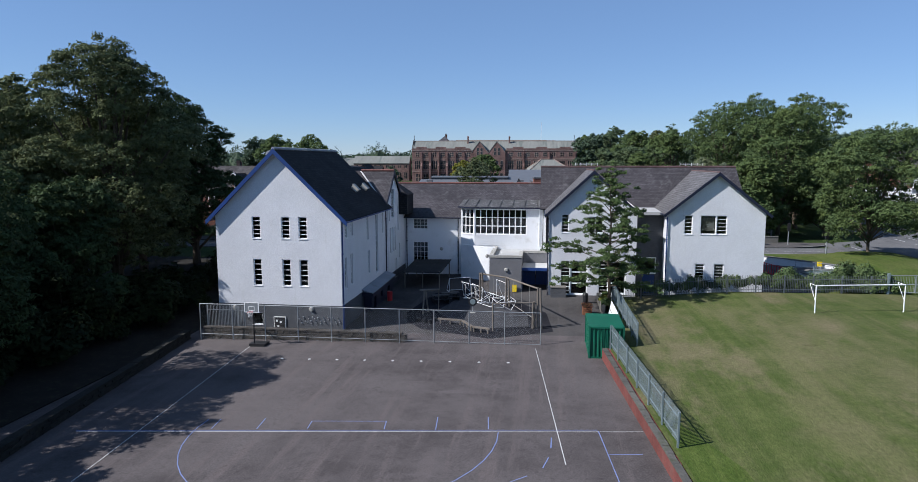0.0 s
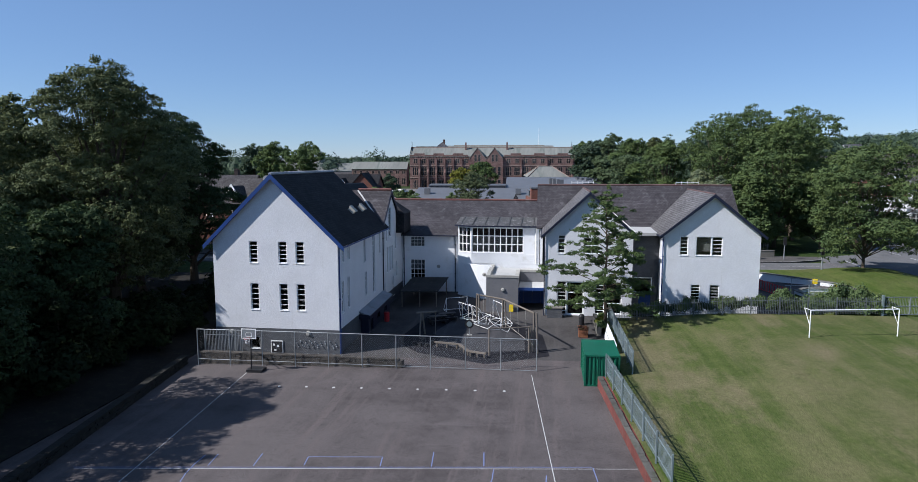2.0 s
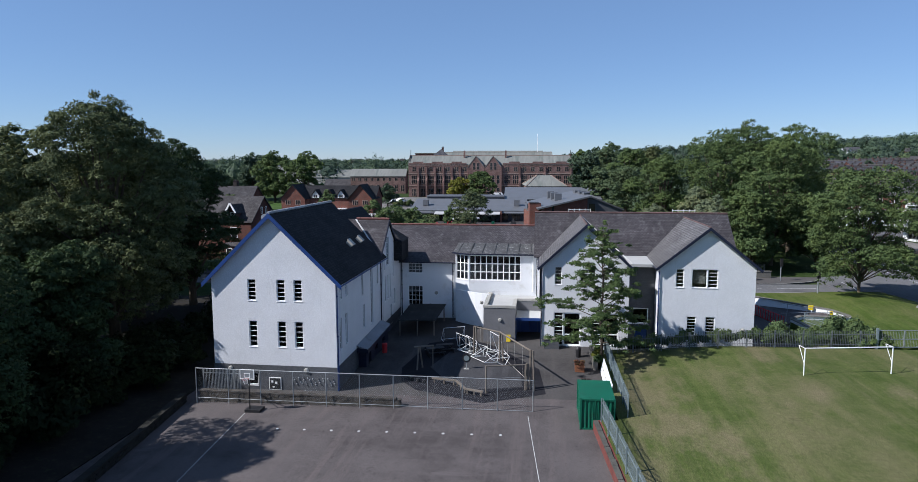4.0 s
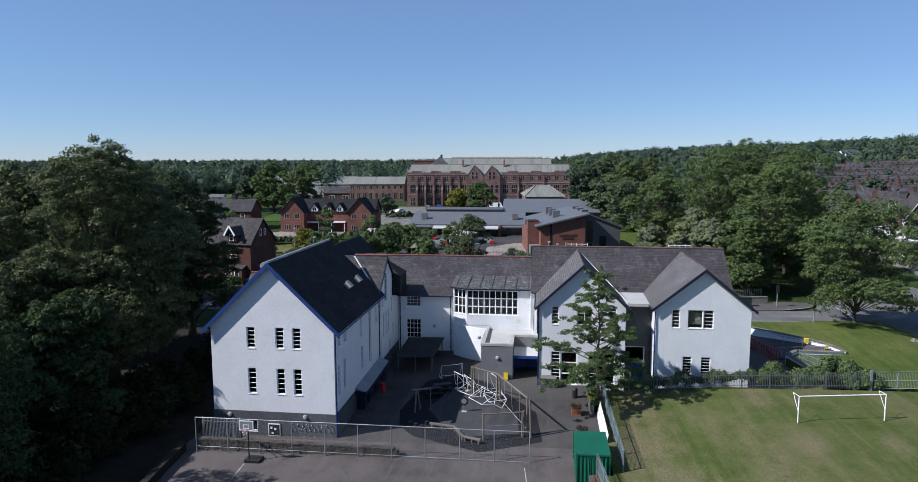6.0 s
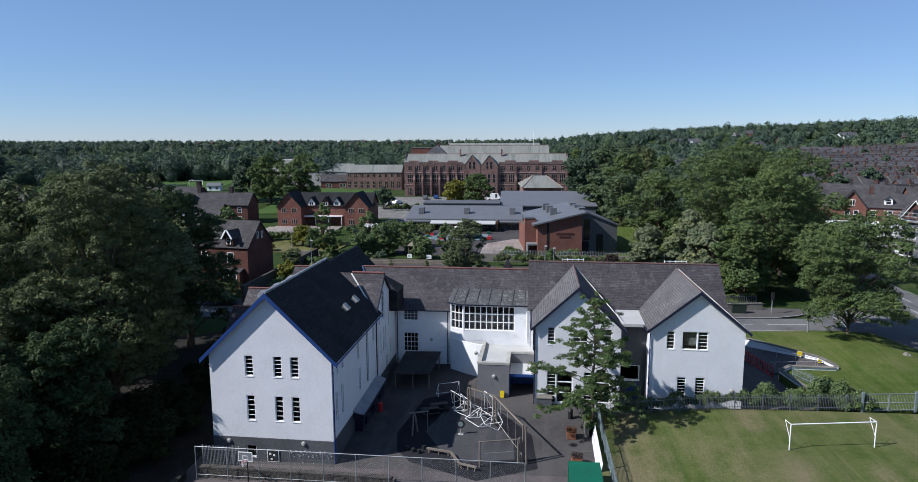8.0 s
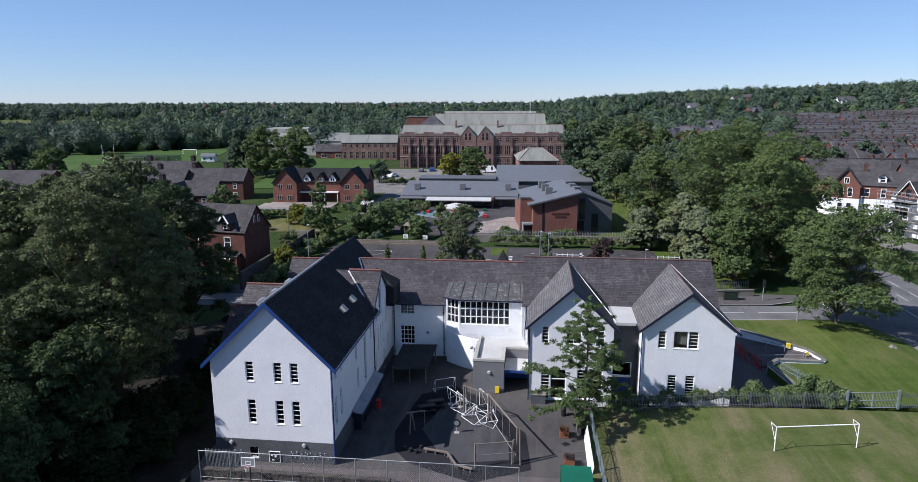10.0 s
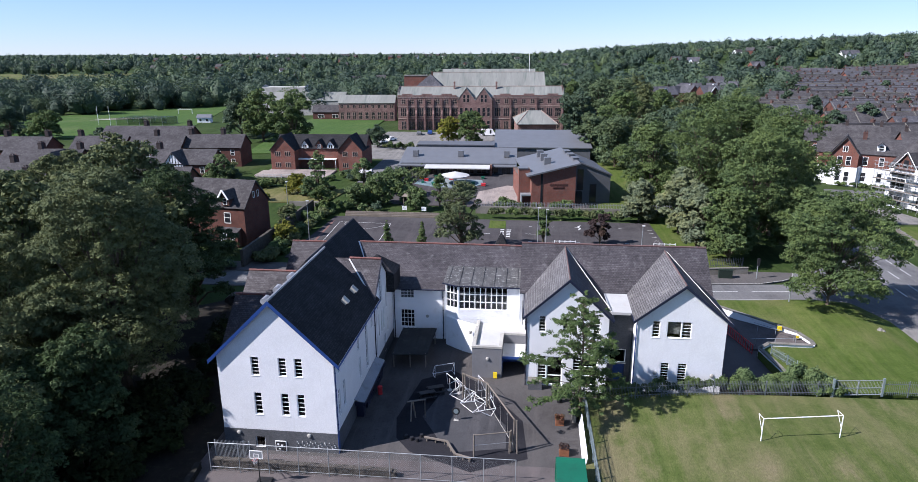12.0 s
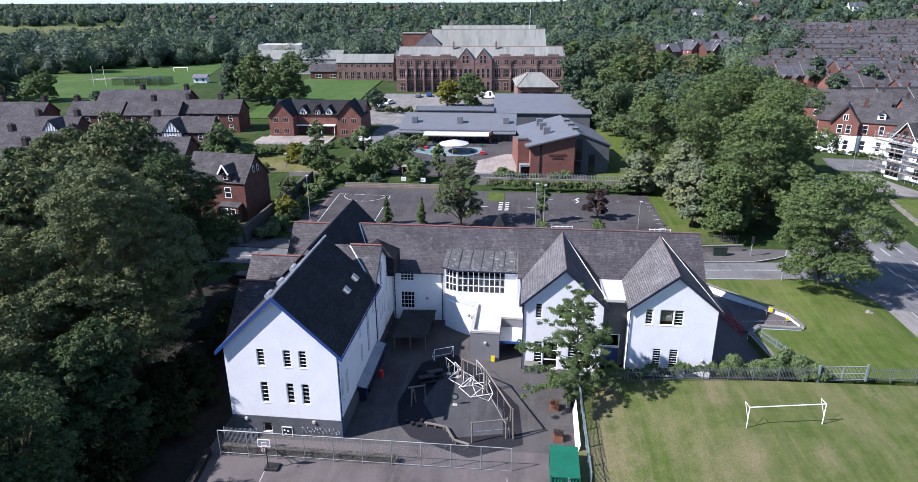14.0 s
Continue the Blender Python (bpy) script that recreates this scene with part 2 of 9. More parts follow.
BLUE = plain("blue_paint", (0.016, 0.046, 0.165), 0.5, vary=0.12, bump=0.05)
NAVY = plain("navy_paint", (0.013, 0.017, 0.036), 0.45, vary=0.15, bump=0.05)
DARK_PIPE = plain("dark_pipe", (0.02, 0.024, 0.04), 0.5, vary=0.1, bump=0.0)
FRAME = plain("white_window_frame", (0.8, 0.81, 0.8), 0.4, vary=0.04, bump=0.0)
GLASS = glass_mat("window_glass")
TARMAC = asphalt("playground_tarmac", (0.095, 0.084, 0.083), (0.118, 0.105, 0.103))
ROAD_MAT = asphalt("road_tarmac", (0.12, 0.12, 0.123), (0.15, 0.15, 0.15))
CARPARK_MAT = asphalt("car_park_tarmac", (0.06, 0.056, 0.058), (0.075, 0.071, 0.072))
PAVE = asphalt("pavement_flags", (0.17, 0.165, 0.155), (0.21, 0.2, 0.19))
FOOTWAY = asphalt("old_tarmac_footway", (0.085, 0.08, 0.078), (0.1, 0.095, 0.092))
COURT_EDGE = plain("faded_red_border", (0.14, 0.075, 0.065), 0.9, vary=0.25)
KERB = plain("pale_kerb_stone", (0.27, 0.265, 0.25), 0.9, vary=0.2)
COURT_TARMAC = asphalt("courtyard_tarmac", (0.07, 0.066, 0.065), (0.082, 0.078, 0.076))
RUBBER = asphalt("dark_rubber_surface", (0.02, 0.02, 0.024), (0.026, 0.026, 0.03))
RUBBER_GREY = asphalt("grey_rubber_surface", (0.058, 0.058, 0.062), (0.066, 0.066, 0.07))
SOFT_BLUE = asphalt("pale_blue_rubber", (0.14, 0.19, 0.205), (0.2, 0.23, 0.235))
LAWN = grass("school_field_grass", (0.073, 0.096, 0.026), (0.106, 0.122, 0.041), (0.16, 0.144, 0.075), 0.7)
VERGE = grass("green_lawn_grass", (0.062, 0.092, 0.018), (0.092, 0.122, 0.03), (0.125, 0.13, 0.048), 0.15)
PITCH = grass("far_pitch_grass", (0.055, 0.1, 0.028), (0.072, 0.12, 0.034), (0.09, 0.125, 0.045))
ROUGH_GRASS = grass("rough_ground_grass", (0.03, 0.05, 0.014), (0.045, 0.07, 0.02), (0.06, 0.075, 0.03))
# soil set far below its own tone to hold the shade under the trees
SOIL = plain("shade_dark_soil", (0.014, 0.0115, 0.0085), 0.95, vary=0.4, big=0.8, stain=(0.03, 0.034, 0.016))
# edge wall stone, darkened in colour for the shade it stands in
DARK_STONE = plain("shade_dark_mossy_stone", (0.02, 0.019, 0.016), 0.9, vary=0.45, big=2.0, bump=0.6, stain=(0.018, 0.024, 0.012))
ROUGH_DRY = grass("rough_dry_grass", (0.1, 0.1, 0.035), (0.15, 0.14, 0.055), (0.19, 0.165, 0.08), 0.4)
WLINE = plain("worn_white_line", (0.5, 0.5, 0.49), 0.85, vary=0.15, fine=20, stain=(0.3, 0.29, 0.29), stain_at=(0.58, 0.72))
BLINE = plain("worn_blue_line", (0.17, 0.215, 0.4), 0.85, vary=0.15, fine=20, stain=(0.14, 0.15, 0.2), stain_at=(0.56, 0.72))
GALV = plain("galvanised_steel", (0.3, 0.32, 0.33), 0.5, 0.4, vary=0.15, bump=0.05)
DULL_STEEL = plain("dull_grey_steel", (0.15, 0.165, 0.17), 0.6, 0.2, vary=0.2, bump=0.05)
GREYGREEN = plain("grey_green_steel", (0.22, 0.27, 0.28), 0.5, 0.3, vary=0.15, bump=0.05)
WHITE_STEEL = plain("white_painted_steel", (0.8, 0.8, 0.79), 0.45, vary=0.05, bump=0.0)
GREEN = plain("green_painted_steel", (0.008, 0.105, 0.062), 0.45, vary=0.12, bump=0.05, stain=(0.012, 0.07, 0.045))
BLACK = plain("black_plastic", (0.018, 0.018, 0.02), 0.5, vary=0.1)
REDBRICK = courses("red_brick", [(0.165, 0.062, 0.048), (0.22, 0.083, 0.06)], (0.15, 0.115, 0.1), (0.23, 0.075), 0.85, 0.01, 0.3, vary=0.3)
GREY_RENDER = plain("grey_painted_render", (0.15, 0.15, 0.158), 0.85, vary=0.12, bump=0.2, stain=(0.11, 0.11, 0.115))
OLD_COPING = plain("mossy_old_coping", (0.105, 0.1, 0.088), 0.9, vary=0.4, bump=0.4, stain=(0.05, 0.06, 0.028))
WALL_RED = courses("painted_red_brick", [(0.15, 0.05, 0.045), (0.185, 0.062, 0.054)], (0.15, 0.07, 0.06), (0.23, 0.075), 0.85, 0.01, 0.3, vary=0.35, weather=(0.15, 0.08, 0.068))
OLDBRICK = courses("old_dark_brick", [(0.1, 0.042, 0.034), (0.14, 0.056, 0.042)], (0.085, 0.062, 0.055), (0.25, 0.085), 0.85, 0.012, 0.3, vary=0.35)
SANDSTONE = courses("red_sandstone", [(0.2, 0.124, 0.112), (0.26, 0.166, 0.149)], (0.12, 0.082, 0.074), (0.8, 0.4), 0.9, 0.03, 0.4, vary=0.4, weather=(0.125, 0.092, 0.085))
COPPER = plain("streaked_grey_green_roof", (0.195, 0.198, 0.18), 0.92, vary=0.18, big=0.25, fine=1.8, stain=(0.12, 0.135, 0.12), stain_at=(0.5, 0.66), stretch=(1.0, 0.12, 0.12))
NETTING = plain("dark_green_netting", (0.02, 0.045, 0.035), 0.9)
NETTING.node_tree.nodes["Principled BSDF"].inputs["Alpha"].default_value = 0.42
GREYROOF = plain("grey_standing_seam_roof", (0.14, 0.145, 0.155), 0.5, 0.2, vary=0.1)
GREYCLAD = plain("dark_grey_cladding", (0.1, 0.105, 0.115), 0.6, 0.1, vary=0.15)
CONCRETE = plain("weathered_concrete", (0.36, 0.35, 0.32), 0.9, vary=0.2, stain=(0.2, 0.2, 0.16))
COPING = plain("stone_coping", (0.17, 0.16, 0.14), 0.9, vary=0.3, stain=(0.08, 0.085, 0.05))
STONE = plain("dark_rubble_stone", (0.075, 0.066, 0.057), 0.9, vary=0.45, big=2.0, bump=0.6, stain=(0.06, 0.06, 0.045))
WOOD = plain("weathered_timber", (0.17, 0.145, 0.12), 0.85, vary=0.25, stretch=(1, 1, 0.2))
PLANTER = plain("brown_planter_wood", (0.22, 0.09, 0.045), 0.8, vary=0.25)
YELLOW = plain("yellow_plastic", (0.75, 0.55, 0.02), 0.5, vary=0.08, bump=0.0)
RED = plain("red_paint", (0.42, 0.025, 0.03), 0.5, vary=0.1, bump=0.0)
BARK = plain("tree_bark", (0.09, 0.07, 0.05), 0.95, vary=0.35, bump=0.6, stretch=(1, 1, 0.3))
# darker copy of the bank's leaves, with its deep shade in the colour
LEAF_U = leaf("shade_dark_leaf", (0.009, 0.016, 0.008), (0.022, 0.034, 0.014))
# bank tree leaf, darkened a little for the shade as well
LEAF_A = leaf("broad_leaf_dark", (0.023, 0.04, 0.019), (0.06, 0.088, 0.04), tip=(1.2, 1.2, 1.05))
LEAF_B = leaf("broad_leaf_fresh", (0.049, 0.081, 0.035), (0.106, 0.149, 0.061), tip=(1.3, 1.2, 1.0))
LEAF_C = leaf("broad_leaf_olive", (0.057, 0.076, 0.039), (0.122, 0.147, 0.073), tip=(1.3, 1.18, 1.0))
LEAF_L = leaf("grey_green_leaf", (0.055, 0.078, 0.042), (0.12, 0.145, 0.08), tip=(1.2, 1.12, 1.0))
LEAF_D = leaf("silver_leaf", (0.085, 0.112, 0.07), (0.2, 0.238, 0.155))
LEAF_E = leaf("yellow_leaf", (0.105, 0.125, 0.025), (0.185, 0.185, 0.045))
LEAF_F = leaf("copper_leaf", (0.035, 0.025, 0.028), (0.06, 0.045, 0.045))
# a little bluish distance haze is mixed into these three leaf colours
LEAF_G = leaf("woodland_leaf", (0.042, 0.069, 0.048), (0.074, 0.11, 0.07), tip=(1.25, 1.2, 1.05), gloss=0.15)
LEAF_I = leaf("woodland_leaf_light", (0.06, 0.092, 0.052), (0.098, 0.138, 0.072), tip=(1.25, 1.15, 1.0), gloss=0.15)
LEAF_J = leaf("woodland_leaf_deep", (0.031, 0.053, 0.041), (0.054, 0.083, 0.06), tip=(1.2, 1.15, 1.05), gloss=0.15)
LEAF_K = leaf("maple_leaf", (0.043, 0.076, 0.031), (0.104, 0.148, 0.06), tip=(1.2, 1.15, 1.05))
LEAF_H = leaf("young_leaf", (0.062, 0.1, 0.044), (0.135, 0.182, 0.082), tip=(1.2, 1.15, 1.05))
FLOWER = leaf("flower_mix", (0.04, 0.075, 0.025), (0.24, 0.07, 0.08))


# ---- building helpers ----
class Geo:
    """Collects faces of one mesh, with texture coordinates in metres."""

    def __init__(self):
        self.v, self.f, self.uv = [], [], []

    def poly(self, pts, uv=None):
        n = len(self.v)
        self.v += [tuple(p) for p in pts]
        self.f.append(tuple(range(n, n + len(pts))))
        self.uv += uv or [(p[0] + p[1], p[2]) for p in pts]

    def box(self, x0, x1, y0, y1, z0, z1, m=None):
        c = [Vector((x, y, z)) for z in (z0, z1) for y in (y0, y1) for x in (x0, x1)]
        if m is not None:
            c = [m @ p for p in c]
        for q in ((0, 2, 3, 1), (4, 5, 7, 6), (0, 1, 5, 4), (2, 6, 7, 3), (0, 4, 6, 2), (1, 3, 7, 5)):
            self.poly([c[i] for i in q])

    def rod(self, p0, p1, r, n=6, r1=None):
        p0, p1 = Vector(p0), Vector(p1)
        a = (p1 - p0).normalized()
        u = a.orthogonal().normalized()
        w = a.cross(u)
        r1 = r if r1 is None else r1
        ring = [[p + (u * math.cos(t) + w * math.sin(t)) * k for t in (2 * math.pi * i / n for i in range(n))] for p, k in ((p0, r), (p1, r1))]
        for i in range(n):
            j = (i + 1) % n
            self.poly([ring[0][i], ring[0][j], ring[1][j], ring[1][i]])
        self.poly(ring[0][::-1])
        self.poly(ring[1])

    def beam(self, p0, p1, w, h):
        """A square bar from p0 to p1."""
        p0, p1 = Vector(p0), Vector(p1)
        a = (p1 - p0)
        s = Vector((a.y, -a.x, 0))
        s = s.normalized() if s.length > 1e-4 else Vector((1, 0, 0))
        t = s.cross(a).normalized()
        c = [[p + s * (i * w / 2) + t * (j * h / 2) for i, j in ((-1, -1), (1, -1), (1, 1), (-1, 1))] for p in (p0, p1)]
        for i in range(4):
            j = (i + 1) % 4
            self.poly([c[0][i], c[0][j], c[1][j], c[1][i]])
        self.poly(c[0][::-1])
        self.poly(c[1])

    def slab(self, pts, th=0.14):
        """A roof plane: flat polygon with a thickness, textured along its eaves and up its slope."""
        pts = [Vector(p) for p in pts]
        n = (pts[1] - pts[0]).cross(pts[2] - pts[0]).normalized()
        if n.z < 0:
            pts, n = pts[::-1], -n
        u = Vector((0, 0, 1)).cross(n)
        u = u.normalized() if u.length > 1e-3 else Vector((1, 0, 0))
        w = n.cross(u)
        uv = [(p.dot(u), p.dot(w)) for p in pts]
        low = [p - n * th for p in pts]
        self.poly(pts, uv)
        self.poly(low[::-1], uv[::-1])
        for i in range(len(pts)):
            j = (i + 1) % len(pts)
            self.poly([pts[i], low[i], low[j], pts[j]])

    def wall(self, p0, p1, z0, top, holes=(), th=0.3):
        """A wall from p0 to p1 (its outer face on the right of that way), up to the line top [(u, z), ...], with openings (u0, u1, z0, z1)."""
        p0, p1 = Vector((*p0, 0)), Vector((*p1, 0))
        d = (p1 - p0).normalized()
        out = Vector((d.y, -d.x, 0))
        length = (p1 - p0).length
        if not isinstance(top, (list, tuple)):
            top = [(0, top), (length, top)]
        tz = lambda u: float(np.interp(u, [t[0] for t in top], [t[1] for t in top]))
        cuts = sorted({round(c, 4) for c in [0, length] + [t[0] for t in top] + [h[0] for h in holes] + [h[1] for h in holes]})
        P = lambda u, z, k: p0 + d * u - out * (th * k) + Vector((0, 0, z))
        for a, b in zip(cuts, cuts[1:]):
            mid = (a + b) / 2
            hs = sorted([h for h in holes if h[0] < mid < h[1]], key=lambda h: h[2])
            low = z0
            spans = []
            for h in hs:
                spans.append((low, low, h[2], h[2]))
                low = h[3]
            spans.append((low, low, tz(a), tz(b)))
            for za, zb, zc, zd in spans:
                self.poly([P(a, za, 0), P(b, zb, 0), P(b, zd, 0), P(a, zc, 0)])
                self.poly([P(b, zb, 1), P(a, za, 1), P(a, zc, 1), P(b, zd, 1)])
            self.poly([P(a, tz(a), 0), P(b, tz(b), 0), P(b, tz(b), 1), P(a, tz(a), 1)])
            self.poly([P(a, z0, 0), P(a, z0, 1), P(b, z0, 1), P(b, z0, 0)])
        for h in holes:
            a, b, c, e = h
            self.poly([P(a, c, 0), P(a, c, 1), P(a, e, 1), P(a, e, 0)])
            self.poly([P(b, c, 0), P(b, e, 0), P(b, e, 1), P(b, c, 1)])
            self.poly([P(a, c, 0), P(b, c, 0), P(b, c, 1), P(a, c, 1)])
            self.poly([P(a, e, 0), P(a, e, 1), P(b, e, 1), P(b, e, 0)])
        for u in (0, length):
            self.poly([P(u, z0, 0), P(u, tz(u), 0), P(u, tz(u), 1), P(u, z0, 1)])


def mesh_of(name, geo, material, smooth=False):
    me = bpy.data.meshes.new(name)
    me.from_pydata(geo.v, [], geo.f)
    uv = me.uv_layers.new(name="UVMap")
    uv.data.foreach_set("uv", np.array(geo.uv, dtype=np.float32).ravel())
    me.materials.append(material)
    if smooth:
        me.polygons.foreach_set("use_smooth", [True] * len(me.polygons))
    return me


def thing(name, at, label, category, group="", kind=""):
    ob = new(name)
    ob.location = at
    ob.empty_display_size = 0.3
    return tagged(ob, label, category, group, kind)


def part(name, geo, material, parent=None, label="", smooth=False):
    """Links geo as one mesh object, in world coordinates, under a thing or a part."""
    data = geo if isinstance(geo, bpy.types.Mesh) else mesh_of(name, geo, material, smooth)
    ob = new(name, data)
    if parent is not None:
        ob.parent = parent
        m = parent.matrix_basis.copy()
        if parent.parent is not None:
            m = parent.parent.matrix_basis @ parent.matrix_parent_inverse @ m
        ob.matrix_parent_inverse = m.inverted()
    if label:
        ob["label"] = label
    return ob


def single(name, geo, material, label, category, group="", kind="", smooth=False):
    return tagged(part(name, geo, material, smooth=smooth), label, category, group, kind)


KEPT = {}


def ring(g, w, h, edge, y0, y1, z0=0.0):
    """A closed rectangular frame in one piece."""
    o = [(-w / 2, z0), (w / 2, z0), (w / 2, z0 + h), (-w / 2, z0 + h)]
    i = [(-w / 2 + edge, z0 + edge), (w / 2 - edge, z0 + edge), (w / 2 - edge, z0 + h - edge), (-w / 2 + edge, z0 + h - edge)]
    n = len(g.v)
    pts = [(x, y, z) for y in (y0, y1) for x, z in o + i]
    g.v += pts
    for k in range(4):
        j = (k + 1) % 4
        for q in ((k, j, 4 + j, 4 + k), (8 + j, 8 + k, 12 + k, 12 + j), (k, 8 + k, 8 + j, j), (4 + k, 4 + j, 12 + j, 12 + k)):
            g.f.append(tuple(n + a for a in q))
            g.uv += [(pts[a][0], pts[a][2]) for a in q]



def window(parent, x, y, z, w, h, cols=1, rows=1, turn=0, bar=0.05, edge=0.07, material=None, sill=True, deep=0.1, bars=None, blind=0.0):
    """A window with its outer face at (x, y), its sill's middle at z; turn 0 faces -y. Parts: frame, pane and sill."""
    material = material or FRAME
    key = (round(w, 2), round(h, 2), cols, rows, bar, edge, material.name, deep)
    if key not in KEPT:
        f, p, s = Geo(), Geo(), Geo()
        ring(f, w, h, edge, deep, deep + 0.06)
        bars_made = []
        for i in range(1, cols):
            g = Geo()
            c = -w / 2 + w * i / cols
            g.box(c - bar / 2, c + bar / 2, deep + 0.004, deep + 0.056, edge - 0.01, h - edge + 0.01)
            bars_made.append(mesh_of("glazing_bar", g, material))
        for i in range(1, rows):
            g = Geo()
            c = h * i / rows
            g.box(-w / 2 + edge - 0.01, w / 2 - edge + 0.01, deep + 0.008, deep + 0.052, c - bar / 2, c + bar / 2)
            bars_made.append(mesh_of("glazing_bar", g, material))
        p.box(-w / 2 + 0.02, w / 2 - 0.02, deep + 0.026, deep + 0.034, 0.02, h - 0.02)
        s.box(-w / 2 - 0.03, w / 2 + 0.03, -0.045, deep, -0.06, -0.002)
        KEPT[key] = (mesh_of("frame", f, material), mesh_of("pane", p, GLASS), mesh_of("sill", s, material), bars_made)
    fm, pm, sm, bms = KEPT[key]
    m = pose(x, y, z, 0, 0, turn)
    win = part("window", fm, None, parent)
    win.matrix_basis = m
    pane = new("pane", pm)
    pane.parent = win
    pane.visible_shadow = False
    for bm_data in bms:
        bo = new("glazing_bar", bm_data)
        bo.parent = win
    if sill:
        so = new("sill", sm)
        so.parent = win
    return win


# ---- ground ----
PROFILE = [(-2000, 0), (60, -0.3), (75, 0.4), (92, 1.6), (150, 2.0), (190, 3.6), (263, 6.0), (400, 4), (700, 2), (6000, 2)]


def smooth_step(a, b, x):
    t = min(1.0, max(0.0, (x - a) / (b - a)))
    return t * t * (3 - 2 * t)


def land(x, y):
    """The height of the open land."""
    z = float(np.interp(y, [p[0] for p in PROFILE], [p[1] for p in PROFILE]))
    if y > 200:
        side = min(1.0, max(0.0, (x / y - 0.02) / 0.5))
        z += (30 * side ** 0.7 + 9 * smooth_step(-0.05, 0.15, x / y)) * smooth_step(300, 1200, y) + 9 * smooth_step(500, 1100, y) + 9 * smooth_step(1000, 1700, y)
    return z


def play(x, y):
    """The height of the playground and the courtyard."""
    return 0.11 + 0.018 * (x + 11) + 0.022 * max(0, y - 50)


def pitch_z(x, y):
    """The height of the school field."""
    return 1.25 + 0.75 * smooth_step(6, 20, x)


def sheet(name, outline, height, material, label, lift=0.0, cell=4.0, edge=0.0, kind="structure", category="ground"):
    """A piece of ground inside a convex outline, laid over a height function, with an edge that goes down."""
    bm = bmesh.new()
    bm.faces.new([bm.verts.new((x, y, 0)) for x, y in outline])
    xs, ys = [p[0] for p in outline], [p[1] for p in outline]
    for axis, lo, hi in ((0, min(xs), max(xs)), (1, min(ys), max(ys))):
        n = max(1, int((hi - lo) / cell))
        for i in range(1, n):
            co, no = [0, 0, 0], [0, 0, 0]
            co[axis], no[axis] = lo + (hi - lo) * i / n, 1
            bmesh.ops.bisect_plane(bm, geom=bm.verts[:] + bm.edges[:] + bm.faces[:], plane_co=co, plane_no=no)
    for v in bm.verts:
        v.co.z = height(v.co.x, v.co.y) + lift
    if edge:
        rim = [e for e in bm.edges if e.is_boundary]
        res = bmesh.ops.extrude_edge_only(bm, edges=rim)
        for v in res["geom"]:
            if isinstance(v, bmesh.types.BMVert):
                v.co.z -= edge
    bmesh.ops.recalc_face_normals(bm, faces=bm.faces)
    me = bpy.data.meshes.new(name)
    bm.to_mesh(me)
    bm.free()
    me.materials.append(material)
    return tagged(new(name, me), label, category, kind=kind)


def ground_sheet():
    xs = np.unique(np.concatenate([np.linspace(-4500, -400, 24), np.linspace(-400, 500, 70), np.linspace(500, 4500, 24)]))
    ys = np.unique(np.concatenate([np.linspace(-1500, 0, 8), np.linspace(0, 300, 50), np.linspace(300, 1300, 50), np.linspace(1300, 4900, 20)]))
    g = [(x, y, land(x, y) - (0.5 if -40 < x < 46 and y < 100 else 0.06)) for y in ys for x in xs]
    n = len(xs)
    f = [(j * n + i, j * n + i + 1, (j + 1) * n + i + 1, (j + 1) * n + i) for j in range(len(ys) - 1) for i in range(n - 1)]
    me = bpy.data.meshes.new("ground")
    me.from_pydata(g, [], f)
    me.materials.append(ROUGH_GRASS)
    tagged(new("ground", me), "rough green land rising to wooded hills", "ground", kind="structure")


ground_sheet()
sheet("playground", [(-30.2, -12), (7.6, -12), (6.2, 46.9), (6.2, 53), (-30.2, 53)], play, TARMAC, "worn dark tarmac school playground with court lines", edge=1.0, category="playground")
sheet("courtyard", [(-30.2, 53), (6.5, 53), (6.5, 90), (-30.2, 90)], play, COURT_TARMAC, "dark tarmac courtyard between the school wings", edge=1.0, category="courtyard")
for outline in ([(9.6, -12), (70, -12), (70, 46.9), (4.85, 46.9)], [(6.1, 46.9), (70, 46.9), (70, 67.6), (6.1, 65.2)]):
    sheet("school_field", outline, pitch_z, LAWN, "mown school field with dry yellowish patches", edge=2.0, cell=3, category="field")
sheet("wooded_bank", [(-140, -12), (-30.2, -12), (-30.2, 100), (-140, 100)], lambda x, y: -0.15 + 0.5 * smooth_step(-31, -36, x) + max(0, (y - 60) * 0.03), SOIL, "bank under trees covered in leaf litter, its soil darkened for shade", cell=8, edge=1, category="bank")
sheet("field_margin", [(6.9, 22), (9.6, 22), (8.9, 28.3), (7.2, 33), (6.3, 40), (5.75, 40)], pitch_z, VERGE, "strip of longer bright grass along the field fence", lift=0.012, cell=1.5, category="lawn")
LAWN_Z = lambda x, y: 1.85 + 0.95 * smooth_step(72, 86, y) * smooth_step(34, 41, x) * (1 - smooth_step(92.5, 96.5, y)) * (1 - 0.8 * smooth_step(44.5, 49.5, x))
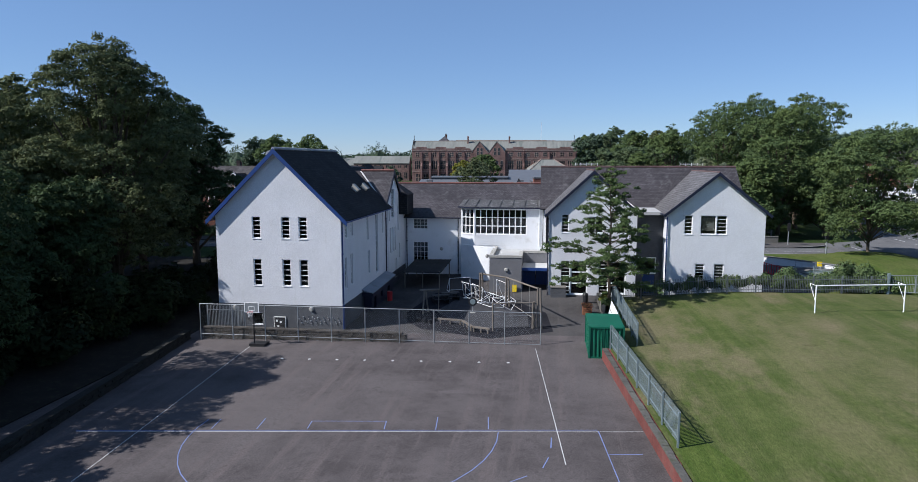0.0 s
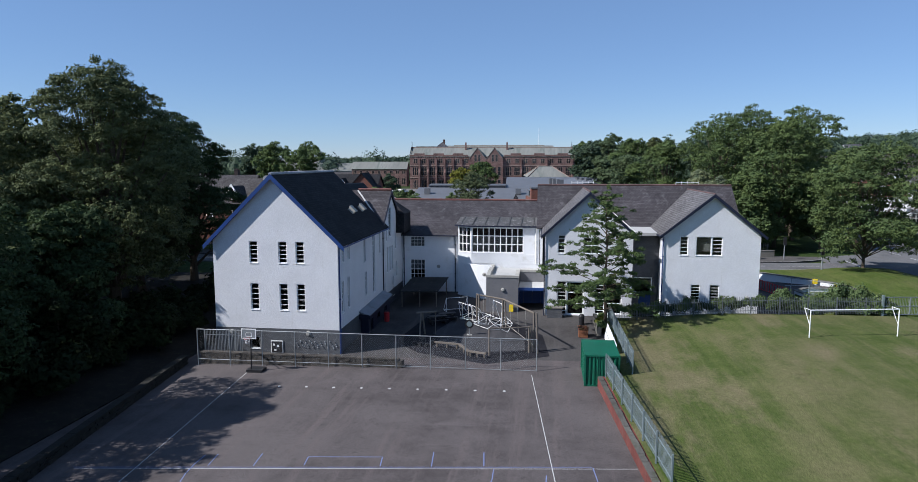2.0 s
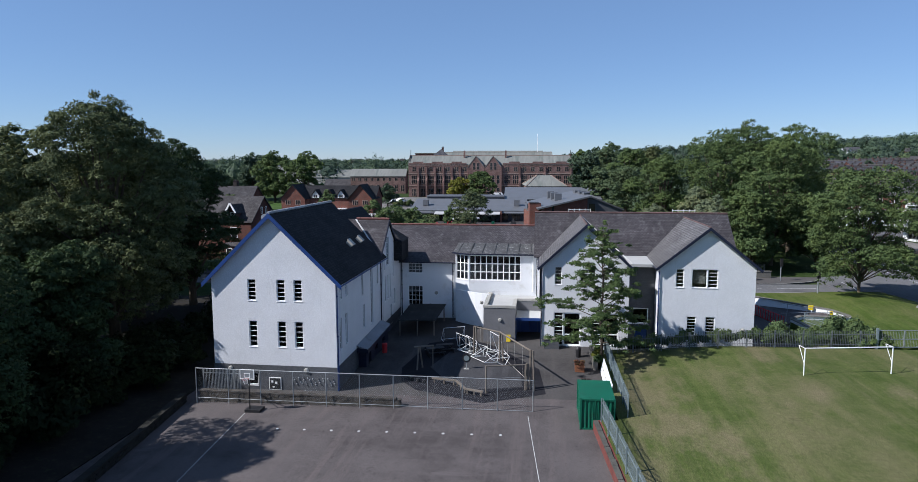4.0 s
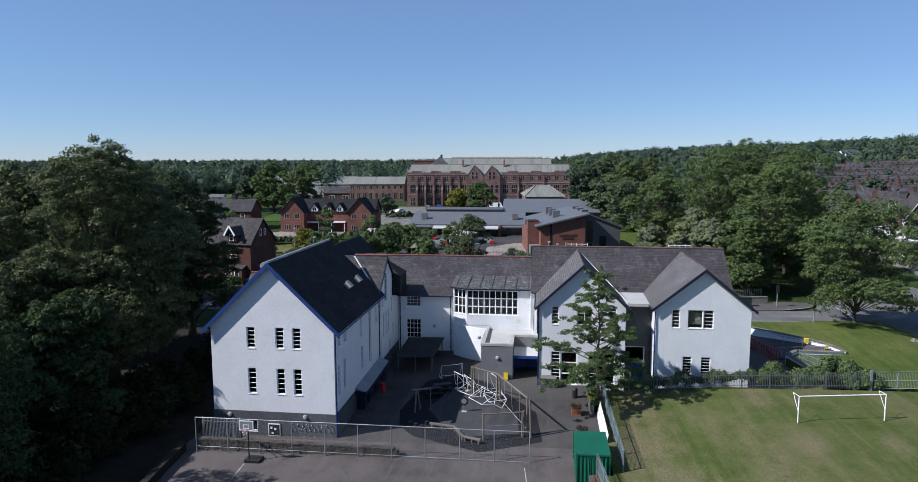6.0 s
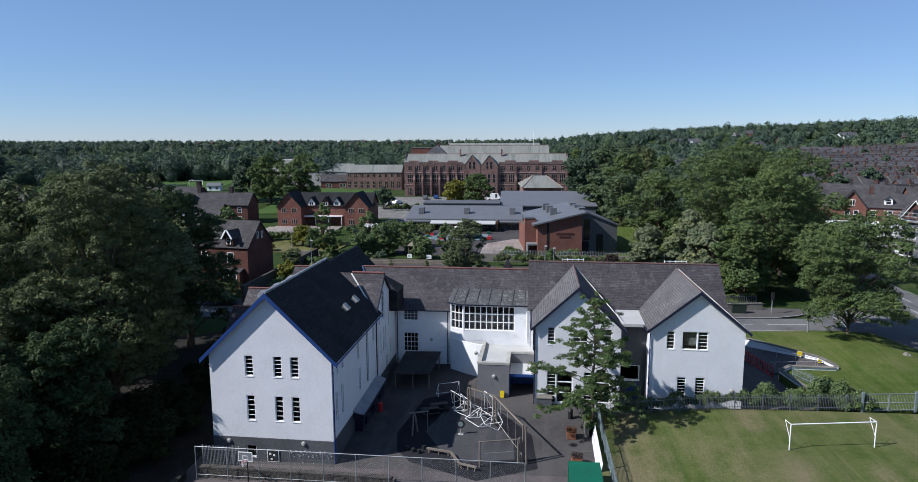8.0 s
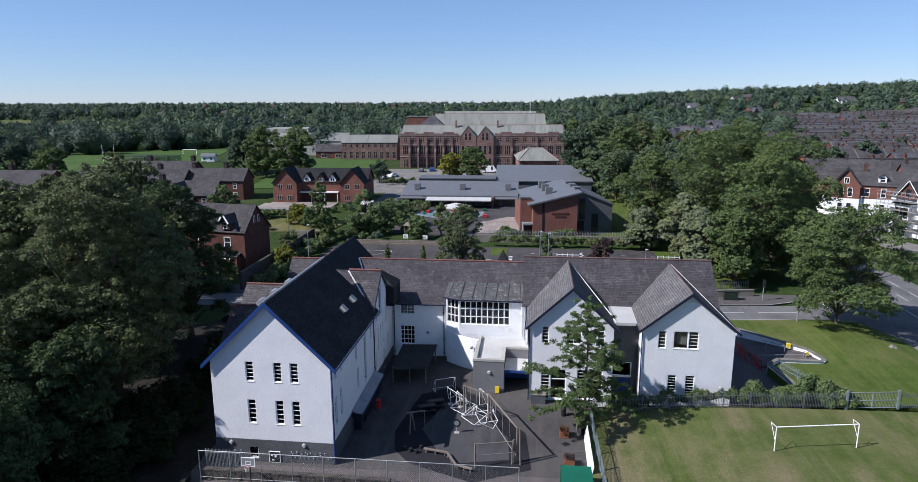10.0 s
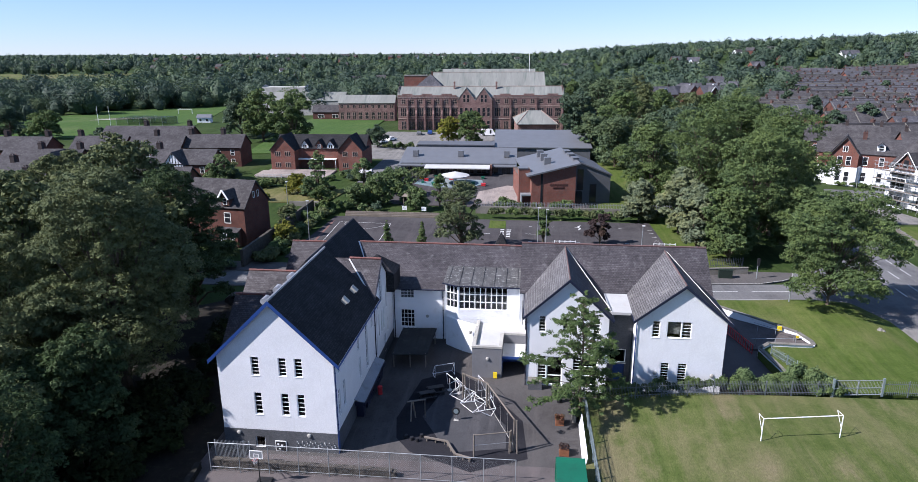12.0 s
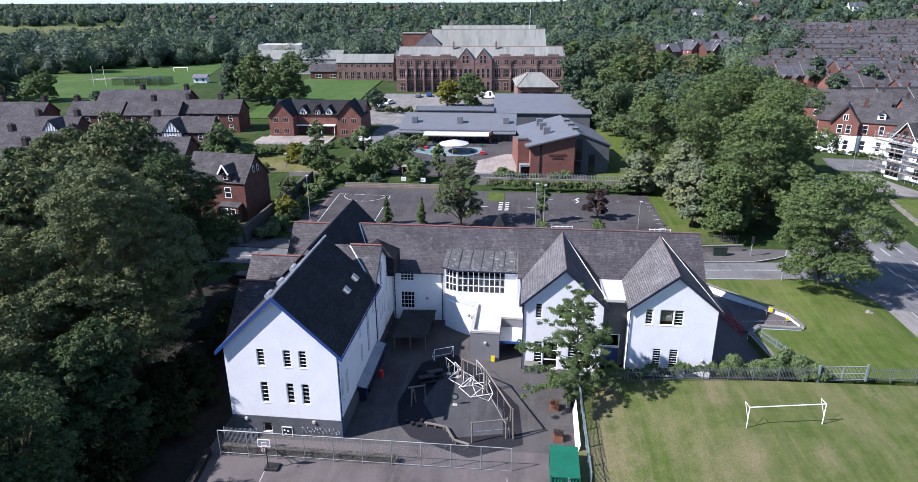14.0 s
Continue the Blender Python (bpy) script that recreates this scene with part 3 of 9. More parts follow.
for outline in ([(29.9, 67.7), (49.3, 67.7), (49.3, 79.0), (30.5, 79.0), (28.8, 77.3)], [(36.0, 79.0), (49.3, 79.0), (49.2, 88.0), (46.5, 93.2), (42.0, 95.5), (36.0, 95.0)], [(36.0, 82.5), (36.0, 95.0), (32.6, 94.7), (32.6, 86.0), (35.5, 82.9)], [(32.6, 86.0), (32.6, 94.7), (27.8, 94.3), (27.8, 91.2)], [(27.8, 91.2), (27.8, 94.3), (24.6, 94.0)]):
    sheet("front_lawn", outline, LAWN_Z, VERGE, "green sloping lawn beside the school", edge=1.8, cell=3, category="lawn")
RD = lambda x, y: 1.55 + (y - 90) * 0.008
for outline in ([(-130, 93.4), (24, 94.2), (24, 100.9), (-130, 100.0)], [(24, 94.2), (60, 97.6), (60, 104.6), (24, 100.9)]):
    sheet("road", outline, RD, ROAD_MAT, "grey tarmac road past the school", lift=0.1, edge=1, category="road")
MR = lambda x, y: 1.7 + (y - 90) * 0.006
for outline in ([(52.6, 58), (64.0, 58), (65.8, 123), (54.6, 123)], [(54.6, 123), (65.8, 123), (75, 190), (61, 190)]):
    sheet("main_road", outline, MR, ROAD_MAT, "wide grey main road with lane lines", lift=0.12, edge=1, category="road")
sheet("junction", [(49.4, 88.2), (55.5, 84), (55.5, 114), (44.2, 108.2), (43.0, 105.6), (42.2, 95.7), (46.7, 93.5)], MR, ROAD_MAT, "grey tarmac junction of the two roads", lift=0.112, edge=1, category="road")
for outline in ([(-130, 100.1), (24, 101.0), (24, 105.5), (-130, 104.5)], [(24, 101.0), (37.1, 102.4), (40.8, 104.0), (42.8, 105.4), (44.0, 108.2), (24, 108.0)]):
    sheet("pavement_far", outline, RD, FOOTWAY, "dark tarmac footway across the road", lift=0.22, edge=0.6, category="pavement")
sheet("pavement_side", [(49.4, 64), (52.5, 64), (52.5, 89.5), (49.4, 88)], RD, PAVE, "pale footway at the lawn's edge", lift=0.24, edge=0.6, category="pavement")
sheet("car_park", [(-43.5, 108.5), (27.2, 109), (25.8, 138.5), (-43, 138.5)], lambda x, y: land(x, y), CARPARK_MAT, "tarmac car park and ball court with painted lines", lift=0.08, edge=0.5, category="car park")
sheet("lawn_strip", [(26.4, 108.6), (36, 108.6), (36, 200), (24, 200)], lambda x, y: land(x, y), VERGE, "green lawn behind the car park", lift=0.1, edge=0.5, category="lawn")
sheet("school_lawn", [(16, 150), (60, 150), (60, 215), (21, 215)], lambda x, y: land(x, y), VERGE, "bright lawn beside the modern block", lift=0.14, edge=0.5, category="lawn")
sheet("nursery_yard", [(-34, 151), (14, 148), (14, 186), (-34, 186)], lambda x, y: land(x, y), CARPARK_MAT, "tarmac nursery yard", lift=0.16, edge=0.5, category="yard")
sheet("curved_paving", [(-13, 152.5), (-4, 152.5), (2, 160), (0, 170), (-6, 171), (-13, 164)], lambda x, y: land(x, y), PALE_PAVING, "pale curved paving in the nursery garden", lift=0.24, edge=0.3, category="paving")
sheet("soft_play_patch", [(-31, 171.5), (-24, 167.5), (-16, 168), (-12.4, 172), (-13, 177), (-30, 178)], lambda x, y: land(x, y), SOFT_BLUE, "pale blue soft play patch in the nursery yard", lift=0.26, edge=0.3, category="play surface")
sheet("patio", [(-78, 176.6), (-57, 176.6), (-57, 186.4), (-77, 186.4)], lambda x, y: land(x, y), PALE_PAVING, "pale pinkish paved patio before the gabled house", lift=0.35, edge=0.4, category="patio")
sheet("rough_slope", [(-70, 150), (-49, 150), (-47, 164), (-72, 165)], lambda x, y: land(x, y), ROUGH_DRY, "rough dry yellow grass on the garden slope", lift=0.2, edge=0.4, category="grass")
sheet("patio", [(-79, 178), (-60, 177), (-60, 184), (-79, 185)], lambda x, y: land(x, y), PALE_PAVING, "pale paved patio of the gabled house", lift=0.22, edge=0.4, category="patio")
sheet("drive", [(-47, 172), (-34, 172), (-34, 206), (-47, 206)], lambda x, y: land(x, y), ROAD_MAT, "grey tarmac drive beside the gabled house", lift=0.19, edge=0.4, category="drive")
sheet("forecourt", [(-62, 205), (16, 205), (16, 262), (-58, 262)], lambda x, y: land(x, y), PAVE, "pale gravel forecourt of the old hall", lift=0.2, edge=0.5, category="yard")
sheet("side_road", [(73.5, 163), (150, 158), (150, 168), (75, 174)], lambda x, y: land(x, y), ROAD_MAT, "grey side road in front of the corner house", lift=0.14, edge=0.6, category="road")
sheet("house_forecourt", [(76, 143), (86, 143), (80, 160), (76, 160)], lambda x, y: land(x, y), PAVE, "pale paved forecourt before the scaffolded house", lift=0.2, edge=0.5, category="yard")
sheet("far_meadow", [(-760, 650), (-500, 690), (-560, 900), (-900, 860)], lambda x, y: land(x, y), LAWN, "pale far meadow between the woods", lift=0.3, cell=60, edge=0.5, category="field")
sheet("far_pitch", [(-222, 238), (-140, 238), (-155, 297), (-195, 412), (-250, 352), (-244, 285)], lambda x, y: land(x, y), PITCH, "bright green playing field beyond the houses", lift=0.1, cell=12, edge=0.5, category="field")
sheet("hall_field", [(-96, 210), (-62, 215), (-72, 322), (-110, 322)], lambda x, y: land(x, y), PITCH, "bright green field beside the old hall", lift=0.3, cell=12, edge=0.5, category="field")


# ---- lines on the tarmac ----
def stripe(points, width, height, material, name, label, lift=0.006, parent=None):
    g = Geo()
    for a, b in zip(points, points[1:]):
        a, b = Vector((*a, 0)), Vector((*b, 0))
        d = (b - a).normalized()
        s = Vector((d.y, -d.x, 0)) * width / 2
        n = max(1, int((b - a).length / 2))
        for i in range(n):
            q = [a + (b - a) * i / n, a + (b - a) * (i + 1) / n]
            c = [q[0] - s, q[0] + s, q[1] + s, q[1] - s]
            g.poly([(p.x, p.y, height(p.x, p.y) + lift) for p in c])
    return single(name, g, material, label, "line", kind="structure")


def arc(cx, cy, r, a0, a1, n=24):
    return [(cx + r * math.cos(radians(a0 + (a1 - a0) * i / n)), cy + r * math.sin(radians(a0 + (a1 - a0) * i / n))) for i in range(n + 1)]


for pts in ([(-25.5, 31.4), (5.4, 34.1)], [(-23.4, 49.0), (-21.5, 25.0), (-20.9, 17)], [(-0.56, 49.8), (1.2, 29.9)]):
    stripe(pts, 0.045, play, WLINE, "court_line", "worn white court line painted on tarmac")
for pts in ([(-25.6, 31.52), (3.0, 34.1)], [(-12.75, 32.9), (-12.87, 33.95), (-8.64, 34.3), (-8.5, 33.2)], [(-15.55, 32.6), (-15.69, 34.12)], [(-18.1, 32.4), (-18.25, 33.8)],
            [(-5.68, 33.4), (-5.84, 35.15)], [(-2.83, 33.7), (-2.98, 35.39)], [(3.04, 34.0), (3.53, 28.4), (4.2, 20)], [(3.36, 31.2), (4.97, 31.34)],
            [(0.55, 32.93), (0.51, 31.66)], [(0.39, 30.6), (0.11, 29.45)], [(-0.6, 28.6), (-1.4, 27.9)], arc(-10.61, 32.78, 8.36, 174, 364)):
    stripe(pts, 0.055, play, BLINE, "court_line", "worn blue court line painted on tarmac", lift=0.01)
for i in range(9):
    g = Geo()
    x = -19.38 + 2.12 * i
    g.rod((x, 45.34 + 0.03 * i, play(x, 45) - 0.02), (x, 45.34 + 0.03 * i, play(x, 45) + 0.02), 0.13, 10, 0.1)
    single("marker_spot", g, WLINE, "small white marker spot on the tarmac", "marker", "row of marker spots")
# rubber play surface
sheet("play_surface", [(-12.9, 60), (-12.2, 56.5), (-10.5, 54.4), (-4.3, 51.7), (0.9, 54.1), (0.3, 60.4), (-4.5, 67.6), (-8, 70.5), (-11.6, 68.2)], play, RUBBER, "dark rubber play surface", lift=0.012, category="play surface")
sheet("play_surface_middle", [(-10.2, 60.5), (-8.0, 56.6), (-6.0, 54.6), (-1.2, 55.6), (-1.4, 59.5), (-5.6, 65.4), (-8.6, 66.5)], play, RUBBER_GREY, "lighter grey rubber play surface", lift=0.02, category="play surface")
# road markings
for k in range(14):
    stripe([(-60 + k * 6.5, 96.9 + 0.016 * k), (-56 + k * 6.5, 96.92 + 0.016 * k)], 0.12, RD, WLINE, "road_line", "broken white centre line", lift=0.112)
for x0, x1 in ((28.5, 32.5), (34.6, 40.3)):
    stripe([(x0, 98.3 + 0.1 * (x0 - 28.7)), (x1, 98.3 + 0.1 * (x1 - 28.7))], 0.12, RD, WLINE, "road_line", "white centre line", lift=0.112)
for k in range(10):
    for x, off in ((56.6, 0.0), (59.4, 2.0), (62.0, 3.5)):
        y = 60 + k * 6.4 + off
        stripe([(x + 0.02 * (y - 90), y), (x + 0.02 * (y - 86), y + 3.6)], 0.14, MR, WLINE, "road_line", "broken white lane line", lift=0.132)
stripe([(44.6, 95.6), (45.6, 100.0), (45.8, 104.6)], 0.14, MR, WLINE, "road_line", "white give-way line at the junction", lift=0.132)
for pts, z in (([(24, 94.35), (36, 95.2), (42, 95.7), (46.7, 93.5), (49.4, 88.2)], 0.3), ([(24, 101.05), (37.1, 102.45), (40.8, 104.05), (42.8, 105.45), (44.0, 108.2)], 0.226), ([(52.55, 64), (52.55, 89.5)], 0.246), ([(64.1, 60), (65.9, 123)], 0.3)):
    stripe(pts, 0.2, RD, KERB, "kerb", "pale stone kerb along the road", lift=z)
# car park bays and court
for pts in ([(-40.6, 133.6), (-29.2, 133.0)], [(-40.6, 133.6), (-39.3, 112)], [(-29.2, 133.0), (-28.6, 112)], arc(-34.6, 133.2, 4.6, 178, 357)):
    stripe(pts, 0.1, land, WLINE, "bay_line", "white court line in the car park", lift=0.09)
stripe([(-42.2, 134.6), (-41.0, 112)], 0.5, land, COURT_EDGE, "court_edge", "faded red border strip beside the ball court", lift=0.086)
for k in range(7):
    stripe([(25.3 + 0.05 * k, 133 - 2.6 * k), (24.3 + 0.05 * k, 133 - 2.6 * k)], 0.14, land, WLINE, "bay_line", "white parking bay mark", lift=0.09)
for k in range(5):
    for y in (133.5, 122.5):
        stripe([(0.2 + k * 4.6, y + 0.1 * k), (0.9 + k * 4.6, y + 0.1 * k)], 0.14, land, WLINE, "bay_line", "white parking bay mark", lift=0.09)
for x0, x1, y in ((-0.4, 1.6, 127.8), (14.6, 16.4, 128.6), (-13, -7.6, 127.4)):
    stripe([(x0, y), (x1, y)], 0.16, land, WLINE, "bay_line", "white line in the car park", lift=0.09)
for x in (-5.2, -3.9):
    for k in range(5):
        stripe([(x - 0.4, 125.6 + 1.2 * k), (x + 0.4, 125.6 + 1.2 * k)], 0.55, land, WLINE, "bay_line", "white hatched crossing mark", lift=0.09)
stripe([(10.2, 131.6), (10.9, 132.8), (10.3, 134.0), (11.0, 135.2)], 0.3, land, WLINE, "bay_line", "white zigzag mark in the car park", lift=0.09)
sheet("green_patch", [(-8.2, 131.4), (-4.6, 131.4), (-4.8, 137.6), (-8.2, 137.6)], lambda x, y: land(x, y), VERGE, "small bright lawn patch by the car park", lift=0.14, edge=0.3, category="lawn")


# ---- school, gable block ----
def sash(parent, g_holes, p0, p1, u, z0, z1, w, cols=1, rows=5, **kw):
    """Adds an opening to g_holes and a window into it."""
    d = (Vector(p1) - Vector(p0)).normalized()
    g_holes.append((u - w / 2, u + w / 2, z0, z1))
    q = Vector(p0) + d * u
    turn = math.degrees(math.atan2(d.y, d.x))
    return window(parent, q.x, q.y, z0, w, z1 - z0, cols, rows, turn, **kw)


def lamp_round(parent, x, y, z, turn=0):
    g = Geo()
    c = Vector((x, y, z))
    o = Matrix.Rotation(radians(turn), 3, "Z") @ Vector((0, -1, 0))
    g.rod(c, c + o * 0.06, 0.22, 12)
    g.rod(c + o * 0.06, c + o * 0.16, 0.19, 12, 0.13)
    part("bulkhead_lamp", g, CONCRETE, parent, "round grey bulkhead lamp", True)


def pipe(parent, x, y, z0, z1, material=None, r=0.06):
    g = Geo()
    g.rod((x, y, z0), (x, y, z1), r, 8)
    for k in range(int((z1 - z0) / 1.8)):
        g.rod((x, y, z0 + 0.9 + 1.8 * k), (x, y, z0 + 1.0 + 1.8 * k), r * 1.5, 8)
    part("drainpipe", g, material or DARK_PIPE, parent)


def ridge_tiles(parent, p0, p1, material=None, r=0.14):
    g = Geo()
    p0, p1 = Vector(p0), Vector(p1)
    n = max(1, int((p1 - p0).length / 0.45))
    for i in range(n):
        a, b = p0 + (p1 - p0) * (i / n), p0 + (p1 - p0) * ((i + 0.97) / n)
        g.rod(a, b, r * (1.0 + 0.12 * (i % 2)), 6)
    part("ridge_tiles", g, material or RIDGE, parent)


gb = thing("school_gable_block", (-22.9, 61, 0), "white roughcast gabled school wing with blue bargeboards and slate roof, shade painted on one slope", "school")
X0, X1, YF = -28.6, -17.26, 53.58
RZ, EZ, RX = 15.75, 9.65, -22.93
h = []
for u in (3.73, 6.39, 7.95):
    sash(gb, h, (X0, YF), (X1, YF), u, 8.02, 9.92, 0.76)
    sash(gb, h, (X0, YF), (X1, YF), u, 3.85, 6.2, 0.76)
g = Geo()
g.wall((X0, YF), (X1, YF), 2.2, [(0, 9.95), (5.67, 15.5), (11.34, 9.95)], h)
part("front_wall", g, WHITE, gb)
g = Geo()
g.wall((X0 - 0.03, YF - 0.04), (X1 + 0.04, YF - 0.04), -0.6, 2.2, [(3.15, 4.1, 0.35, 1.45)], 0.34)
part("front_plinth", g, PLINTH, gb, "dark grey painted brick plinth")
window(gb, X0 - 0.03 + 3.625, YF - 0.04, 0.35, 0.95, 1.1, 1, 1)
h = []
p, q = (X1, YF + 0.3), (X1, 70.2)
for u, z0, z1, w in ((1.2, 8.0, 9.35, 0.6), (2.9, 8.0, 9.35, 0.6), (1.0, 3.5, 6.3, 0.62), (2.7, 3.6, 6.4, 0.62), (8.2, 7.0, 9.3, 0.62), (8.6, 3.6, 5.9, 0.62)):
    sash(gb, h, p, q, u, z0, z1, w)
sash(gb, h, p, q, 11.7, 3.2, 9.2, 0.85, 1, 11)
sash(gb, h, p, q, 14.2, 7.0, 9.2, 0.6)
g = Geo()
g.wall(p, q, 2.2, 9.9, h)
part("side_wall", g, WHITE, gb)
g = Geo()
g.wall((X1 + 0.04, YF + 0.3), (X1 + 0.04, 70.2), -0.6, 2.2)
part("side_plinth", g, PLINTH, gb, "dark grey painted brick plinth")
g = Geo()
g.wall((X0, 90), (X0, YF + 0.3), -0.6, 9.9)
part("outer_wall", g, WHITE, gb)
g = Geo()
g.wall((X1 - 0.3, 69.9), (X0 + 0.3, 69.9), 6, [(0, 10.2), (5.37, 15.5), (10.74, 10.2)])
part("rear_gable", g, WHITE, gb)
YE, YB = 53.14, 70.0
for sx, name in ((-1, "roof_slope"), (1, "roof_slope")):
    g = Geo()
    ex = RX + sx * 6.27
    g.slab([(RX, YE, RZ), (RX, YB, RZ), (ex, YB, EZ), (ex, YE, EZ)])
    # the slope away from the sun takes darker slate to carry its shade
    part(name, g, SLATE_DARK_AND_SHADED if sx > 0 else SLATE, gb)
    g = Geo()
    off = Vector((0, 0, -0.02))
    a, b = Vector((RX, YE - 0.03, RZ + 0.03)), Vector((ex + sx * 0.08, YE - 0.03, EZ - 0.05))
    g.poly([a, b, b + Vector((0, 0, -0.42)), a + Vector((0, 0, -0.46))])
    g.poly([a + Vector((0, 0.05, 0)), a + Vector((0, 0.05, -0.46)), b + Vector((0, 0.05, -0.42)), b + Vector((0, 0.05, 0))])
    g.poly([a, a + Vector((0, 0.05, 0)), b + Vector((0, 0.05, 0)), b])
    g.poly([a + Vector((0, 0, -0.46)), b + Vector((0, 0, -0.42)), b + Vector((0, 0.05, -0.42)), a + Vector((0, 0.05, -0.46))])
    g.poly([b, b + Vector((0, 0.05, 0)), b + Vector((0, 0.05, -0.42)), b + Vector((0, 0, -0.42))])
    part("bargeboard", g, BLUE, gb, "blue painted bargeboard")
    g = Geo()
    g.beam((ex + sx * 0.06, YE, EZ - 0.12), (ex + sx * 0.06, YB, EZ - 0.12), 0.12, 0.1)
    part("gutter", g, BLUE, gb)
ridge_tiles(gb, (RX, YE, RZ + 0.02), (RX, YB, RZ + 0.02), LEAD)
for y, x in ((63.3, -19.0), (66.7, -19.0)):
    g = Geo()
    z = RZ - (x - RX) * 0.973
    g.box(-0.35, 0.35, -0.3, 0.3, 0, 0.5, pose(x, y, z - 0.15, 0, 44, 0))
    g.box(-0.42, 0.42, -0.36, 0.36, 0.45, 0.55, pose(x, y, z - 0.15, 0, 44, 0))
    part("roof_vent", g, CONCRETE, gb, "pale metal roof vent")
for y in (54.6, 57.6, 61.2):
    g = Geo()
    z = RZ - 0.55
    g.rod((RX - 0.75, y - 0.5, z + 0.1), (RX - 0.75, y + 0.5, z + 0.1), 0.32, 10)
    part("roof_vent", g, LEAD, gb, "low round grey roof vent", True)
pipe(gb, X1 + 0.09, YF + 0.12, 2.2, 9.5, BLUE, 0.05)
g = Geo()
g.box(X1 + 0.043, X1 + 0.1, YF - 0.06, YF + 0.4, -0.1, 2.24)
part("corner_board", g, BLUE, gb, "blue painted corner board")
pipe(gb, X1 + 0.08, 69.3, 0.3, 9.6)
lamp_round(gb, -27.1, YF - 0.05, 1.82)
lamp_round(gb, -20.05, YF - 0.05, 1.87)
# notice board and climbing holds on the plinth
nb = thing("notice_board", (-22.9, YF, 0.5), "white framed notice board on the grey plinth", "notice board")
g = Geo()
g.box(-23.5, -22.4, YF - 0.12, YF - 0.045, 0.0, 1.12)
part("frame", g, WHITE_STEEL, nb)
g = Geo()
g.box(-23.44, -22.46, YF - 0.135, YF - 0.122, 0.06, 1.06)
part("panel", g, BLACK, nb)
for i, (a, b, c, d) in enumerate(((-23.3, -23.12, 0.65, 0.85), (-22.95, -22.75, 0.55, 0.75), (-23.2, -23.0, 0.2, 0.35))):
    g = Geo()
    g.box(a, b, YF - 0.142, YF - 0.136, c, d)
    part("paper", g, WHITE_WALL, nb)
cw = thing("climbing_holds", (-19.3, YF, 0.3), "grey climbing holds fixed on the plinth", "climbing holds")
for i in range(44):
    g = Geo()
    x, z = -21.4 + 4.05 * (i % 36) / 36 + random.uniform(-0.06, 0.06), (0.62 + (i * 7 % 4) * 0.18 if i < 36 else -0.02) + random.uniform(-0.05, 0.05)
    x = x if i < 36 else -21.2 + 0.5 * (i - 36)
    g.rod((x, YF - 0.04, z), (x, YF - 0.14, z - 0.02), 0.075, 7, 0.035)
    part("hold", g, GALV if i % 3 else GREYCLAD, cw)
# covered entrance along the side wall
lean = thing("entrance_porch", (-16, 64, 0.3), "lean-to entrance porch with grey roof and blue fascia", "porch")
g = Geo()
g.slab([(X1 + 0.02, 59.6, 2.5), (X1 + 0.02, 69.2, 2.7), (-16.15, 69.2, 2.3), (-16.15, 59.6, 2.1)], 0.12)
part("roof", g, PORCH_ROOF, lean)
g = Geo()
g.box(-16.2, -16.1, 59.55, 69.2, 1.75, 2.12)
g.box(X1 + 0.06, -16.2, 59.53, 59.6, 1.8, 2.2)
part("fascia", g, NAVY, lean, "navy painted fascia")
g = Geo()
g.wall((-16.4, 60.2), (-16.4, 69), 0, 2.0, [(0.6, 1.6, 0.2, 1.9), (3, 4.2, 0.9, 1.9), (6, 7.2, 0.9, 1.9)], 0.2)
g.wall((X1 + 0.1, 60.0), (-16.4, 60.0), 0, 2.0, (), 0.2)
part("porch_wall", g, NAVY, lean)

# three low wings on the outer side and the rear wing
for wy, wz, wx0, wx1, we in ((68.0, 10.5, -33.2, -28, 5.5), (75.0, 11.0, -34.6, -26.5, 7.0), (86.3, 11.6, -33.0, -26.0, 7.5)):
    w = thing("side_wing", ((wx0 + wx1) / 2, wy, 0), "low side wing with weathered slate roof and red ridge", "wing")
    half = (wz - we) * 1.05
    for s in (-1, 1):
        g = Geo()
        g.slab([(wx0, wy, wz), (wx1, wy, wz), (wx1, wy + s * half, we), (wx0, wy + s * half, we)])
        part("roof_slope", g, SLATE, w)
    g = Geo()
    g.wall((wx0 + 0.4, wy + half - 0.4), (wx0 + 0.4, wy - half + 0.4), -0.5, [(0, we + 0.3), (half - 0.4, wz - 0.15), (2 * half - 0.8, we + 0.3)])
    g.wall((wx0 + 0.4, wy - half + 0.4), (wx1, wy - half + 0.4), -0.5, we + 0.25)
    part("wall", g, WHITE, w)
    ridge_tiles(w, (wx0, wy, wz), (wx1, wy, wz))
rw = thing("rear_wing", (-25, 80, 0), "rear school wing with steep slate roof, shade painted on its right slope", "wing")
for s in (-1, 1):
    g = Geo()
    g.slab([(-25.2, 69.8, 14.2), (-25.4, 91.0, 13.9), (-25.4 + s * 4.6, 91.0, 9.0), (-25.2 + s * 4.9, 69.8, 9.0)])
    # same roof, but the right slope has shade put into its slate colour
    part("roof_slope", g, SLATE_DARK_AND_SHADED if s > 0 else SLATE, rw)
g = Geo()
g.wall((-21.2, 90.6), (-29.6, 90.6), -0.3, [(0, 9.2), (4.2, 13.6), (8.4, 9.2)])
part("wall", g, WHITE, rw)

# ---- stair gable and middle range ----
mr = thing("school_middle_range", (-8, 80, 0), "white two storey school range with weathered slate roof", "school")
PX = -17.2
h = []
